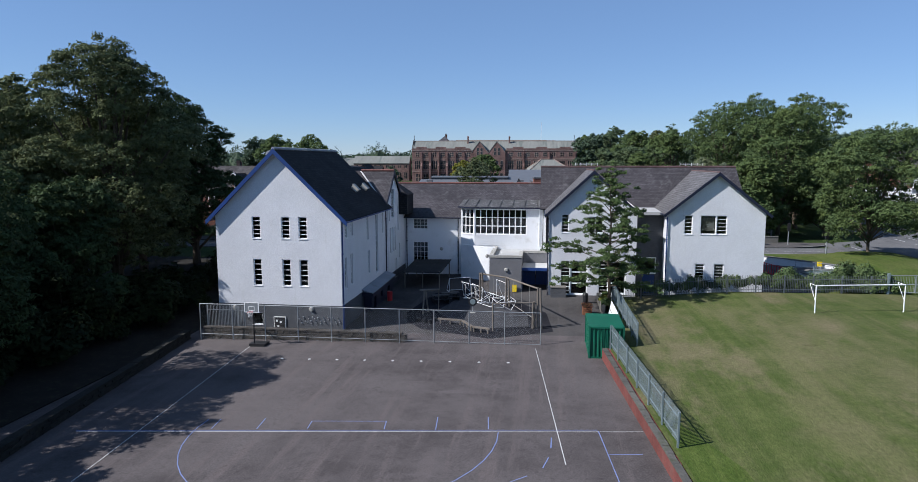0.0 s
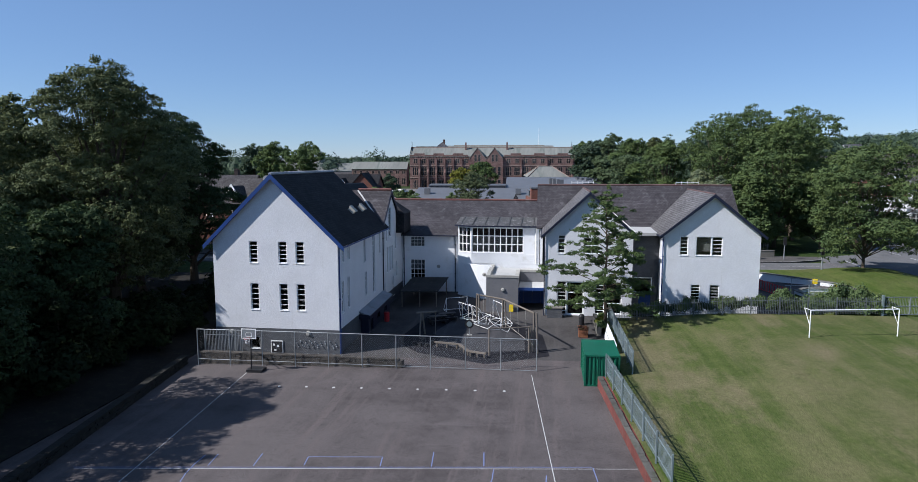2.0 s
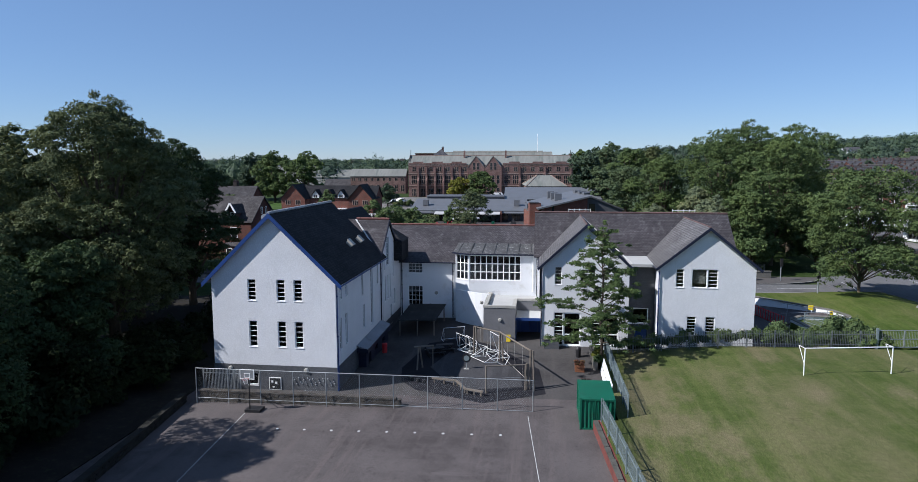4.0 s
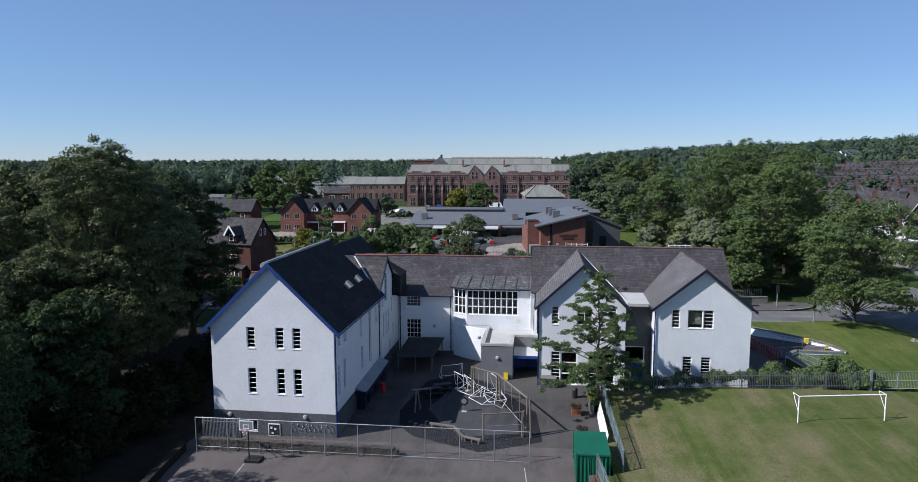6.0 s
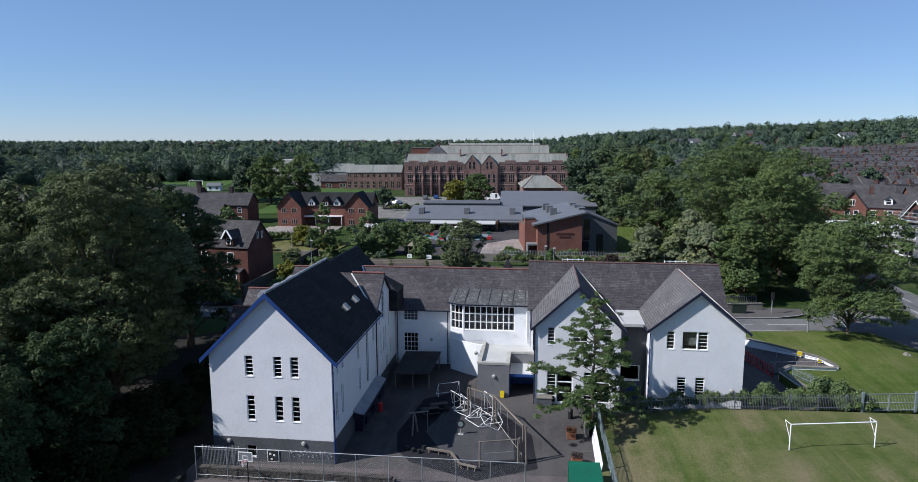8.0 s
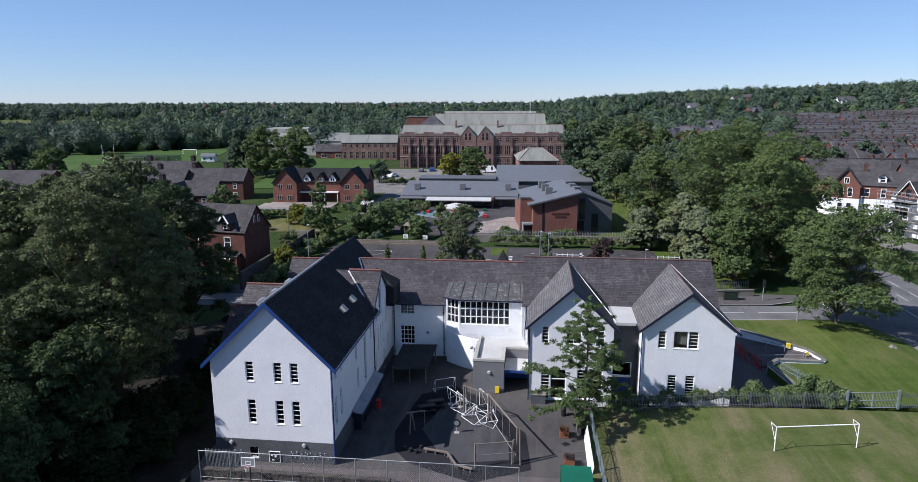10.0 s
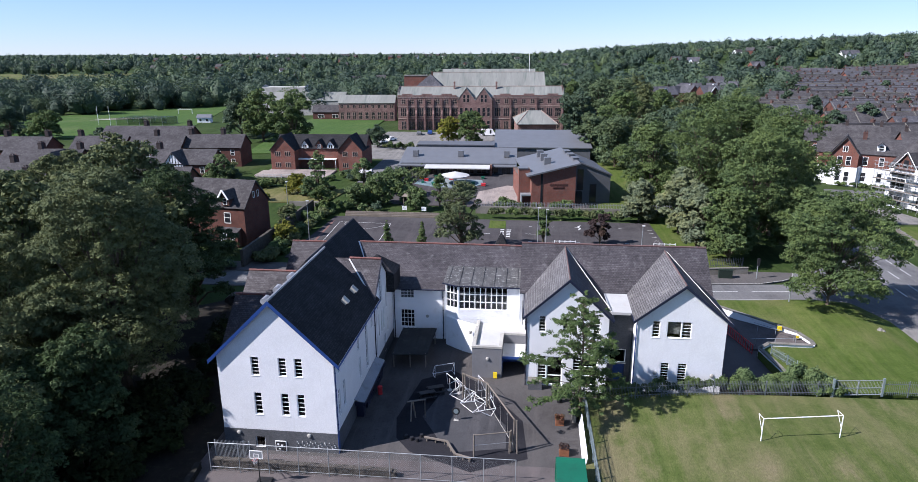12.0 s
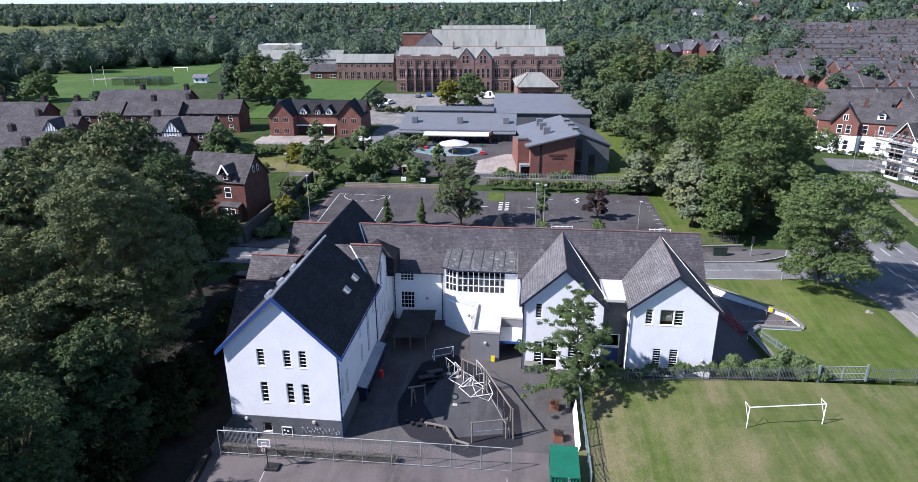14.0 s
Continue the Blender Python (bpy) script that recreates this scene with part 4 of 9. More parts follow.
p, q = (PX, 70.2), (PX, 79.1)
sash(mr, h, p, q, 2.4, 8.3, 11.6, 1.3, 2, 5)
sash(mr, h, p, q, 0.6, 8.0, 9.6, 0.5, 1, 3)
sash(mr, h, p, q, 5.0, 6.6, 9.4, 0.6, 1, 5)
for u in (1.0, 2.3, 3.4):
    sash(mr, h, p, q, u, 4.4, 7.2, 0.55, 1, 5)
sash(mr, h, p, q, 3.9, 1.2, 3.4, 0.7, 1, 4)
sash(mr, h, p, q, 5.6, 3.2, 5.0, 0.6, 1, 4)
g = Geo()
g.wall(p, q, 2.0, [(0, 10.95), (2.8, 13.35), (8.2, 8.75), (8.9, 8.75)], h)
part("stair_wall", g, WHITE, mr)
g = Geo()
g.wall((PX + 0.04, 70.2), (PX + 0.04, 79.1), -0.3, 2.0)
part("stair_plinth", g, PLINTH, mr)
for e, ez in ((68.7, 9.9), (78.4, 8.95)):
    g = Geo()
    g.slab([(PX + 0.16, 73.0, 13.6), (-24, 73.0, 13.6), (-24, e, ez), (PX + 0.16, e, ez)])
    part("stair_roof", g, SLATE, mr)
    g = Geo()
    a, b = Vector((PX + 0.18, 73.0, 13.62)), Vector((PX + 0.18, e, ez + 0.02))
    g.poly([a, b, b - Vector((0, 0, 0.4)), a - Vector((0, 0, 0.45))])
    g.poly([a + Vector((0.05, 0, 0)), a + Vector((0.05, 0, -0.45)), b + Vector((0.05, 0, -0.4)), b + Vector((0.05, 0, 0))])
    g.poly([a, a + Vector((0.05, 0, 0)), b + Vector((0.05, 0, 0)), b])
    part("bargeboard", g, NAVY, mr, "navy painted bargeboard")
g = Geo()
g.beam((PX + 0.1, 68.75, 9.95), (-20.9, 72.8, 13.55), 0.16, 0.06)
part("valley_flashing", g, FLASHING, mr)
ridge_tiles(mr, (PX + 0.16, 73.0, 13.65), (-20.9, 73.0, 13.65))
# small dark hipped roof over the corner behind the stair gable
g = Geo()
hip_top, hip_base = (-18.7, 77.6, 12.75), [(-16.1, 75.6, 10.7), (-16.1, 79.6, 10.7), (-21.2, 79.6, 10.7), (-21.2, 75.6, 10.7)]
for k in range(4):
    g.poly([hip_base[k], hip_base[(k + 1) % 4], hip_top])
g.box(-21.1, -16.2, 75.7, 79.5, 8.4, 10.7)
part("corner_roof", g, SLATE_DARK_AND_SHADED, mr)
MY = 79.1
h = []
p, q = (PX + 0.02, MY), (-0.2, MY)
sash(mr, h, p, q, 1.95, 6.35, 7.6, 1.8, 4, 3, bar=0.06)
sash(mr, h, p, q, 1.95, 2.3, 4.75, 1.85, 4, 4, bar=0.06)
g = Geo()
g.wall(p, q, -0.3, 8.1, h)
part("courtyard_wall", g, WHITE_WALL, mr)
g = Geo()
g.slab([(-23.4, 86.2, 11.75), (-0.3, 86.2, 11.75), (-0.3, 78.5, 7.85), (-18.9, 78.5, 7.85)])
part("roof_slope", g, SLATE, mr)
g = Geo()
g.slab([(-23.8, 86.2, 11.75), (-0.3, 86.2, 11.75), (-0.3, 93.8, 7.85), (-23.8, 93.8, 7.85)])
part("roof_slope", g, SLATE, mr)
g = Geo()
g.wall((-0.3, 93.2), (-23.8, 93.2), -0.3, 8.1)
part("rear_wall", g, WHITE_WALL, mr)
ridge_tiles(mr, (-23.2, 86.2, 11.8), (-0.4, 86.2, 11.8))
g = Geo()
g.beam((-23.3, 86.1, 11.85), (-21.2, 81.6, 9.6), 0.22, 0.08)
part("valley_flashing", g, FLASHING, mr)
g = Geo()
g.beam((PX, 78.45, 7.8), (-10.2, 78.45, 7.8), 0.14, 0.12)
part("gutter", g, NAVY, mr)
pipe(mr, PX + 0.25, MY - 0.1, 0.3, 7.7)
pipe(mr, -10.5, MY - 0.1, 0.3, 7.7)
lamp_round(mr, -12.6, MY - 0.01, 3.9)
# small pyramid roof light behind the ridge
g = Geo()
for k in range(4):
    a, b = [Vector((-3.6 + 1.4 * math.cos(radians(45 + 90 * (k + i))), 91 + 1.4 * math.sin(radians(45 + 90 * (k + i))), 10.3)) for i in (0, 1)]
    g.poly([a, b, (-3.6, 91, 12.4)])
    g.poly([a, b, b - Vector((0, 0, 2)), a - Vector((0, 0, 2))])
part("roof_turret", g, SLATE_DARK_AND_SHADED, mr)

# projecting upper room with the tall grid window
BY = 76.75
h = []
p, q = (-8.26, BY), (-0.2, BY)
sash(mr, h, p, q, 3.14, 6.05, 9.05, 6.15, 9, 3, bar=0.11, edge=0.1, deep=0.06)
g = Geo()
g.wall(p, q, 2.2, 9.3, h, 0.25)
part("upper_room_wall", g, WHITE_WALL, mr)
g = Geo()
for k in range(5):
    z = 4.75 + 0.24 * k
    g.box(-7.9, -0.25, BY - 0.025, BY - 0.003, z, z + 0.215)
part("white_cladding", g, WHITE_WALL, mr, "white horizontal boards")
h = []
p, q = (-9.97, 77.6), (-8.26, BY)
sash(mr, h, p, q, 0.95, 6.05, 9.05, 1.7, 3, 3, bar=0.1, edge=0.09, deep=0.06)
g = Geo()
g.wall(p, q, 0.2, 9.3, h, 0.25)
part("angled_wall", g, WHITE_WALL, mr)
g = Geo()
g.wall((-9.97, 79.1), (-9.97, 77.6), 0.2, 9.3, (), 0.25)
part("return_wall", g, WHITE_WALL, mr)
for k in range(5):
    a0, a1 = k / 5, (k + 1) / 5
    f = lambda a: (-9.97 + 4.3 * a, 77.6 - 3.6 * math.sin(a * 1.35) * 0.75)
    g = Geo()
    g.wall(f(a0), f(a1), 0.2, 4.72, (), 0.25)
    part("curved_wall", g, WHITE_WALL, mr)
g = Geo()
g.slab([(-10.2, 77.3, 9.35), (-8.4, 76.4, 9.32), (0.1, 76.4, 9.32), (0.1, 82.4, 9.85), (-10.2, 82.4, 9.85)], 0.16)
part("upper_room_roof", g, LEAD_OLD, mr, "streaked weathered lead roof")
for k in range(7):
    g = Geo()
    x = -9.6 + 1.45 * k
    g.beam((x, 76.6 if k > 0 else 77.2, 9.38), (x, 82.3, 9.9), 0.06, 0.06)
    part("roof_seam", g, LEAD_OLD, mr)
g = Geo()
g.beam((-10.3, 77.25, 9.25), (-8.4, 76.35, 9.22), 0.12, 0.14)
g.beam((-8.4, 76.35, 9.22), (0.1, 76.35, 9.22), 0.12, 0.14)
part("gutter", g, NAVY, mr)
pipe(mr, -0.6, BY - 0.1, 4.8, 9.1, FRAME)
lamp_round(mr, -6.55, 75.0, 3.7, 20)

# flat roofed entrance block
fb = thing("entrance_block", (-2.5, 72, 0.5), "grey flat-roofed entrance block with pale roof and blue canopy", "entrance block")
g = Geo()
g.wall((-5.8, 69.2), (-2.35, 69.2), 0.1, 4.4, (), 0.3)
g.wall((-5.8, 76.7), (-5.8, 69.5), 0.1, 4.4, (), 0.3)
g.wall((-2.35, 69.5), (-2.35, 73.2), 0.1, 4.4, (), 0.3)
g.wall((-2.35, 73.2), (0.5, 73.2), 0.1, 4.4, [(0.5, 2.4, 0.7, 2.9)], 0.3)
part("wall", g, GREY_RENDER, fb)
g = Geo()
g.slab([(-5.5, 69.5, 4.25), (-2.6, 69.5, 4.25), (-2.6, 73.5, 4.25), (0.45, 73.5, 4.25), (0.45, 76.7, 4.3), (-5.5, 76.7, 4.3)], 0.1)
part("roof", g, PALE_ROOF, fb, "pale flat roof membrane")
g = Geo()
g.box(-5.85, -2.3, 69.15, 69.55, 4.4, 4.65)
g.box(-5.85, -5.42, 69.55, 76.7, 4.4, 4.65)
g.box(-2.7, -2.3, 69.55, 73.2, 4.4, 4.65)
g.box(-2.3, 0.5, 73.15, 73.55, 4.4, 4.65)
part("parapet", g, CONCRETE, fb, "pale parapet coping")
g = Geo()
g.slab([(-3.5, 69.6, 3.25), (0.45, 69.6, 3.25), (0.45, 73.15, 3.3), (-2.3, 73.15, 3.3), (-2.3, 70.0, 3.25), (-3.5, 70.0, 3.25)], 0.12)
part("canopy", g, PALE_ROOF, fb)
g = Geo()
g.box(-3.55, 0.45, 69.5, 69.6, 3.0, 3.3)
part("fascia", g, BLUE, fb, "blue painted canopy fascia")
g = Geo()
g.box(-1.85, -0.92, 73.27, 73.33, 0.75, 2.85)
dr = part("door", g, BLUE, fb, "blue double door leaf")
g = Geo()
g.box(-0.88, 0.05, 73.27, 73.33, 0.75, 2.85)
part("door", g, BLUE, fb, "blue double door leaf")
g = Geo()
g.box(-2.3, -1.87, 73.12, 73.19, 0.5, 3.0)
g.box(-2.34, -2.28, 69.6, 73.15, 0.5, 3.0)
part("painted_panel", g, BLUE, fb, "blue painted entrance surround")
g = Geo()
g.box(0.07, 0.48, 73.12, 73.19, 0.5, 3.0)
part("painted_panel", g, BLUE, fb, "blue painted entrance surround")
lamp_round(fb, -4.0, 69.18, 3.1)

# ---- twin gabled block ----
tb = thing("school_twin_gable_block", (11, 74, 0.8), "white roughcast school block with two gables, pale slate roofs and shade-darkened right slopes", "school")


def gable_front(x0, x1, y, z0, apex, edge_z, holes, yb):
    """A gabled projection: front wall, side walls, two roof slopes, boards and ridge."""
    mid, half = (x0 + x1) / 2, (x1 - x0) / 2
    k = (apex - edge_z) / (half + 0.42)
    top = apex - 0.2
    g = Geo()
    g.wall((x0, y), (x1, y), z0, [(0, top - k * half), (half, top), (2 * half, top - k * half)], holes)
    part("gable_wall", g, WHITE, tb)
    for xs, a, b in ((x0, yb, y + 0.3), (x1, y + 0.3, yb)):
        g = Geo()
        g.wall((xs, a), (xs, b), z0, top - k * half - 0.02)
        part("return_wall", g, WHITE, tb)
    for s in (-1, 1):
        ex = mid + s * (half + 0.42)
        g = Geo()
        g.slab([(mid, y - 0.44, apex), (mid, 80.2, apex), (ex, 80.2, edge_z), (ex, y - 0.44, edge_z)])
        # right slopes get a darker slate, so their shade sits in the colour
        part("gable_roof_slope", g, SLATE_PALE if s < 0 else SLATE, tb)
        g = Geo()
        a, b = Vector((mid, y - 0.47, apex + 0.02)), Vector((ex + s * 0.05, y - 0.47, edge_z - 0.03))
        for dy in (0, 0.05):
            g.poly([a + Vector((0, dy, 0)), b + Vector((0, dy, 0)), b + Vector((0, dy, -0.32)), a + Vector((0, dy, -0.36))])
        g.poly([a, a + Vector((0, 0.05, 0)), b + Vector((0, 0.05, 0)), b])
        part("bargeboard", g, NAVY, tb, "navy painted bargeboard")
        g = Geo()
        g.beam((ex + s * 0.06, y - 0.5, edge_z - 0.1), (ex + s * 0.06, 75, edge_z - 0.1), 0.12, 0.1)
        part("gutter", g, NAVY, tb)
    ridge_tiles(tb, (mid, y - 0.44, apex + 0.02), (mid, 80.0, apex + 0.0), OLD_RIDGE, 0.08)


h = []
CY, RY = 67.9, 67.6
p, q = (0.5, CY), (9.4, CY)
sash(tb, h, p, q, 1.65, 7.35, 9.25, 0.75)
sash(tb, h, p, q, 4.7, 7.35, 9.0, 1.6, 2, 4)
sash(tb, h, p, q, 7.6, 7.35, 9.2, 0.75)
sash(tb, h, p, q, 1.75, 0.85, 4.4, 0.95, 1, 9)
sash(tb, h, p, q, 3.15, 0.85, 4.4, 1.8, 1, 3, edge=0.14, bar=0.12)
sash(tb, h, p, q, 5.65, 1.0, 4.4, 0.95, 1, 9)
sash(tb, h, p, q, 7.05, 1.0, 4.4, 1.8, 1, 3, edge=0.14, bar=0.12)
gable_front(0.5, 9.4, CY, 0.2, 13.75, 9.2, h, 76)
h = []
p, q = (12.4, RY), (21.75, RY)
sash(tb, h, p, q, 1.98, 7.4, 9.3, 0.8)
sash(tb, h, p, q, 3.9, 7.4, 9.3, 1.5, 1, 1)
sash(tb, h, p, q, 5.2, 7.4, 9.3, 1.0, 1, 5)
sash(tb, h, p, q, 3.25, 1.9, 4.4, 0.9, 1, 8)
sash(tb, h, p, q, 5.1, 1.9, 4.4, 0.95, 1, 8)
g = Geo()
g.box(15.65, 16.95, RY + 0.36, RY + 0.38, 7.75, 9.2)
part("blind", g, CONCRETE, tb, "pale drawn window blind")
gable_front(12.4, 21.75, RY, 0.8, 13.6, 9.42, h, 76)
g = Geo()
g.wall((9.4, 70.2), (12.4, 70.2), 0.5, 9.3, [(0.25, 2.4, 2.9, 4.6), (1.0, 2.3, 0.7, 2.75)])
part("link_wall", g, PLINTH, tb, "dark grey painted link wall")
window(tb, 10.72, 70.2, 2.9, 2.15, 1.7, 1, 1, edge=0.12)
g = Geo()
g.box(10.42, 11.68, 70.3, 70.36, 0.72, 2.74)
part("door", g, BLUE, tb, "blue painted door")
g = Geo()
g.slab([(9.3, 69.3, 9.45), (12.5, 69.3, 9.45), (12.5, 75.6, 9.55), (9.3, 75.6, 9.55)], 0.3)
part("valley_roof", g, PALE_ROOF, tb, "pale flat valley roof between the gables")
g = Geo()
g.slab([(-0.5, 80.2, 14.0), (22.1, 80.2, 14.0), (22.1, 74.6, 9.3), (-0.5, 74.6, 9.3)])
part("roof_slope", g, SLATE, tb)
g = Geo()
g.slab([(-0.5, 80.2, 14.0), (22.1, 80.2, 14.0), (22.1, 86, 9.1), (-0.5, 86, 9.1)])
part("roof_slope", g, SLATE, tb)
g = Geo()
g.wall((21.8, 76), (21.8, 85.1), 0.3, [(0, 10.3), (4.2, 13.8), (9.1, 9.6)])
g.wall((-0.1, 85.1), (-0.1, 75), 0.3, [(0, 9.6), (4.9, 13.8), (10.1, 9.4)])
g.wall((21.8, 85.4), (-0.1, 85.4), 0.3, 9.3)
part("end_wall", g, WHITE, tb)
g = Geo()
g.beam((22.1, 67.3, 9.45), (17.2, 80.0, 13.65), 0.05, 0.05)
part("verge_strip", g, FLASHING, tb)
for x0 in (9.82,):
    g = Geo()
    g.beam((x0, 69.3, 9.5), (x0 - 4.8, 80.0, 13.7), 0.08, 0.05)
    part("valley_flashing", g, FLASHING, tb)
ridge_tiles(tb, (-0.5, 80.2, 14.03), (22.1, 80.2, 14.03), OLD_RIDGE, 0.12)
for x in (4.9, 17.1):
    g = Geo()
    g.beam((x - 1.3, 80.2, 14.35), (x + 1.3, 80.2, 14.35), 0.05, 0.05)
    for k in range(5):
        g.rod((x - 1.3 + 0.65 * k, 80.2, 14.1), (x - 1.3 + 0.65 * k, 80.2, 14.5), 0.03, 5)
    part("ridge_rail", g, WHITE_STEEL, tb)
pipe(tb, 0.42, CY - 0.1, 0.6, 8.9, NAVY)
pipe(tb, 12.3, RY - 0.1, 0.9, 9.1, BLUE)
lamp_round(tb, 14.62, RY - 0.01, 3.13)
lamp_round(tb, 20.7, RY - 0.01, 3.13)


# ---- walls and fences ----
def rubble_wall(name, p0, p1, z0, z1, th, label, count, cap, stone=None):
    """A low wall of uneven stones, each a piece of its own."""
    w = thing(name, (p0[0], p0[1], z0), label, "wall")
    a, b = Vector((*p0, 0)), Vector((*p1, 0))
    d = (b - a).normalized()
    ang = math.degrees(math.atan2(d.y, d.x))
    g = Geo()
    L = (b - a).length
    g.box(0.03, L - 0.03, 0.05, th - 0.05, 0, z1 - z0 - 0.14, pose(*p0, z0, 0, 0, ang))
    stone = stone or STONE
    part("core", g, stone, w)
    shapes = []
    for k in range(8):
        bm = bmesh.new()
        bmesh.ops.create_cube(bm, size=1)
        for v in bm.verts:
            v.co += Vector([random.uniform(-0.07, 0.07) for _ in range(3)])
        bmesh.ops.bevel(bm, geom=bm.edges[:], offset=0.08, segments=1)
        me = bpy.data.meshes.new("stone")
        bm.to_mesh(me)
        bm.free()
        me.materials.append(stone)
        shapes.append(me)
    rows = 4
    rh = (z1 - z0 - 0.12) / rows
    n = count // rows
    for r in range(rows):
        for i in range(n):
            s = new("stone", random.choice(shapes))
            s.parent = w
            s.matrix_parent_inverse = w.matrix_basis.inverted()
            u = L * (i + 0.5 + 0.25 * (r % 2)) / (n + 0.3)
            s.matrix_basis = pose(*p0, z0, 0, 0, ang) @ Matrix.Translation((u, th / 2, rh * (r + 0.5))) @ Matrix.Diagonal((L / n * random.uniform(0.85, 1.05), th * random.uniform(0.95, 1.1), rh * random.uniform(0.85, 1.05), 1))
    for i in range(int(L / 0.9)):
        g = Geo()
        u = i * 0.9
        g.box(u, min(u + 0.88, L), -0.04, th + 0.04, z1 - z0 - 0.12, z1 - z0 + random.uniform(-0.015, 0.02), pose(*p0, z0, 0, 0, ang))
        part("coping_stone", g, cap, w)
    return w


rubble_wall("rubble_wall", (-28.4, 50.35), (-10.9, 50.35), -0.25, 0.86, 0.45, "low dark rubble stone wall with coping below the mesh fence", 140, STONE)
rubble_wall("edge_wall", (-30.0, 50.2), (-26.2, 20), -0.3, 0.55, 0.5, "low mossy rubble wall along the playground edge, stone darkened for shade", 150, DARK_STONE, DARK_STONE)

# mesh fence
mf = thing("mesh_fence", (-14, 50.2, 0), "tall galvanised mesh fence across the playground", "fence")
g = Geo()
xs = np.linspace(-28.4, -0.15, 11)
fy = lambda x: 49.95 + 0.3 * (x + 28.4) / 28.3
for i, x in enumerate(xs):
    q = Geo()
    q.rod((x, fy(x), play(x, 50) - 0.1), (x, fy(x), 2.9), 0.04, 8)
    part("post", q, GALV, mf)
for z, k in ((2.9, 0.035), (0.35, 0.02)):
    q = Geo()
    q.rod((xs[0], fy(xs[0]), z), (xs[-1], fy(xs[-1]), z), k, 6)
    part("rail", q, GALV, mf)
q = Geo()
t = 0.003
for i in range(150):
    x = xs[0] + (xs[-1] - xs[0]) * i / 149
    for s in (-1, 1):
        x2 = x + s * 2.5
        za, zb = play(x, 50) + 0.05, 2.88
        if x2 < xs[0]:
            zb = za + (zb - za) * (x - xs[0]) / 2.5
            x2 = xs[0]
        if x2 > xs[-1]:
            zb = za + (zb - za) * (xs[-1] - x) / 2.5
            x2 = xs[-1]
        if zb - za > 0.05:
            a, b = Vector((x, fy(x), za)), Vector((x2, fy(x2), zb))
            q.poly([a + Vector((-t, 0, 0)), a + Vector((t, 0, 0)), b + Vector((t, 0, 0)), b + Vector((-t, 0, 0))])
tagged(part("mesh", q, GALV, mf), kind="stuff")


def palisade(name, p0, p1, base_z, height, label, material, spacing=0.16, lean_top=True, every=2.75, half=0.035):
    """A palisade fence: posts, two rails and pales with pointed tops."""
    f = thing(name, (*p0, base_z(*p0)), label, "fence")
    a, b = Vector(p0), Vector(p1)
    L = (b - a).length
    d = (b - a) / L
    ang = math.degrees(math.atan2(d.y, d.x))
    g = Geo()
    g.poly([(-half, 0, 0.08), (half, 0, 0.08), (half, 0, height - 0.07), (0, 0, height), (-half, 0, height - 0.07)])
    g.poly([(half, 0.012, 0.08), (-half, 0.012, 0.08), (-half, 0.012, height - 0.07), (0, 0.012, height), (half, 0.012, height - 0.07)])
    g.poly([(-half, 0, 0.08), (-half, 0, height - 0.07), (-half, 0.012, height - 0.07), (-half, 0.012, 0.08)])
    g.poly([(half, 0, 0.08), (half, 0.012, 0.08), (half, 0.012, height - 0.07), (half, 0, height - 0.07)])
    pale = mesh_of("pale", g, material)
    n = int(L / spacing)
    for i in range(n):
        p = a + d * (spacing * (i + 0.5))
        o = new("pale", pale)
        o.parent = f
        o.matrix_parent_inverse = f.matrix_basis.inverted()
        o.matrix_basis = pose(p.x, p.y, base_z(p.x, p.y) + random.uniform(-0.01, 0.01), 0, 0, ang)
    m = int(L / every) + 1
    for i in range(m + 1):
        p = a + d * min(L, every * i)
        g = Geo()
        g.box(-0.05, 0.05, 0.05, 0.13, -0.2, height - 0.05, pose(p.x, p.y, base_z(p.x, p.y), 0, 0, ang))
        part("post", g, material, f)
    for z in (0.35, height - 0.4):
        g = Geo()
        for i in range(m):
            u0, u1 = a + d * min(L, every * i), a + d * min(L, every * (i + 1))
            if (u1 - u0).length > 0.05:
                s = Vector((-d.y, d.x)) * 0.03
                g.beam((u0.x + s.x, u0.y + s.y, base_z(*u0) + z), (u1.x + s.x, u1.y + s.y, base_z(*u1) + z), 0.04, 0.05)
        part("rail", g, material, f)
    return f


palisade("palisade_fence", (6.5, 30.4), (4.95, 46.7), lambda x, y: 1.3, 1.75, "grey-green steel palisade fence on the retaining wall", GREYGREEN, 0.15, half=0.03)
palisade("palisade_fence", (6.95, 47.6), (6.75, 63.8), lambda x, y: 1.3, 1.75, "grey-green steel palisade fence at the field's edge", GREYGREEN, 0.15, half=0.028)
palisade("palisade_fence", (6.75, 63.9), (32.9, 66.5), lambda x, y: pitch_z(x, y) + 0.02, 1.75, "dark steel palisade fence along the school field", DULL_STEEL, 0.16, half=0.015)
palisade("palisade_fence", (38.2, 67.2), (58, 68.4), lambda x, y: 1.95, 1.75, "grey steel palisade fence beside the lawn", DULL_STEEL, 0.2, half=0.018)

palisade("palisade_fence", (-28.3, 50.9), (-25.0, 50.95), lambda x, y: 0.3, 2.3, "galvanised railing panel above the rubble wall", GALV, 0.13, half=0.016)
gt = thing("field_gate", (35.5, 66.8, 2), "galvanised steel mesh field gate with two leaves", "gate")
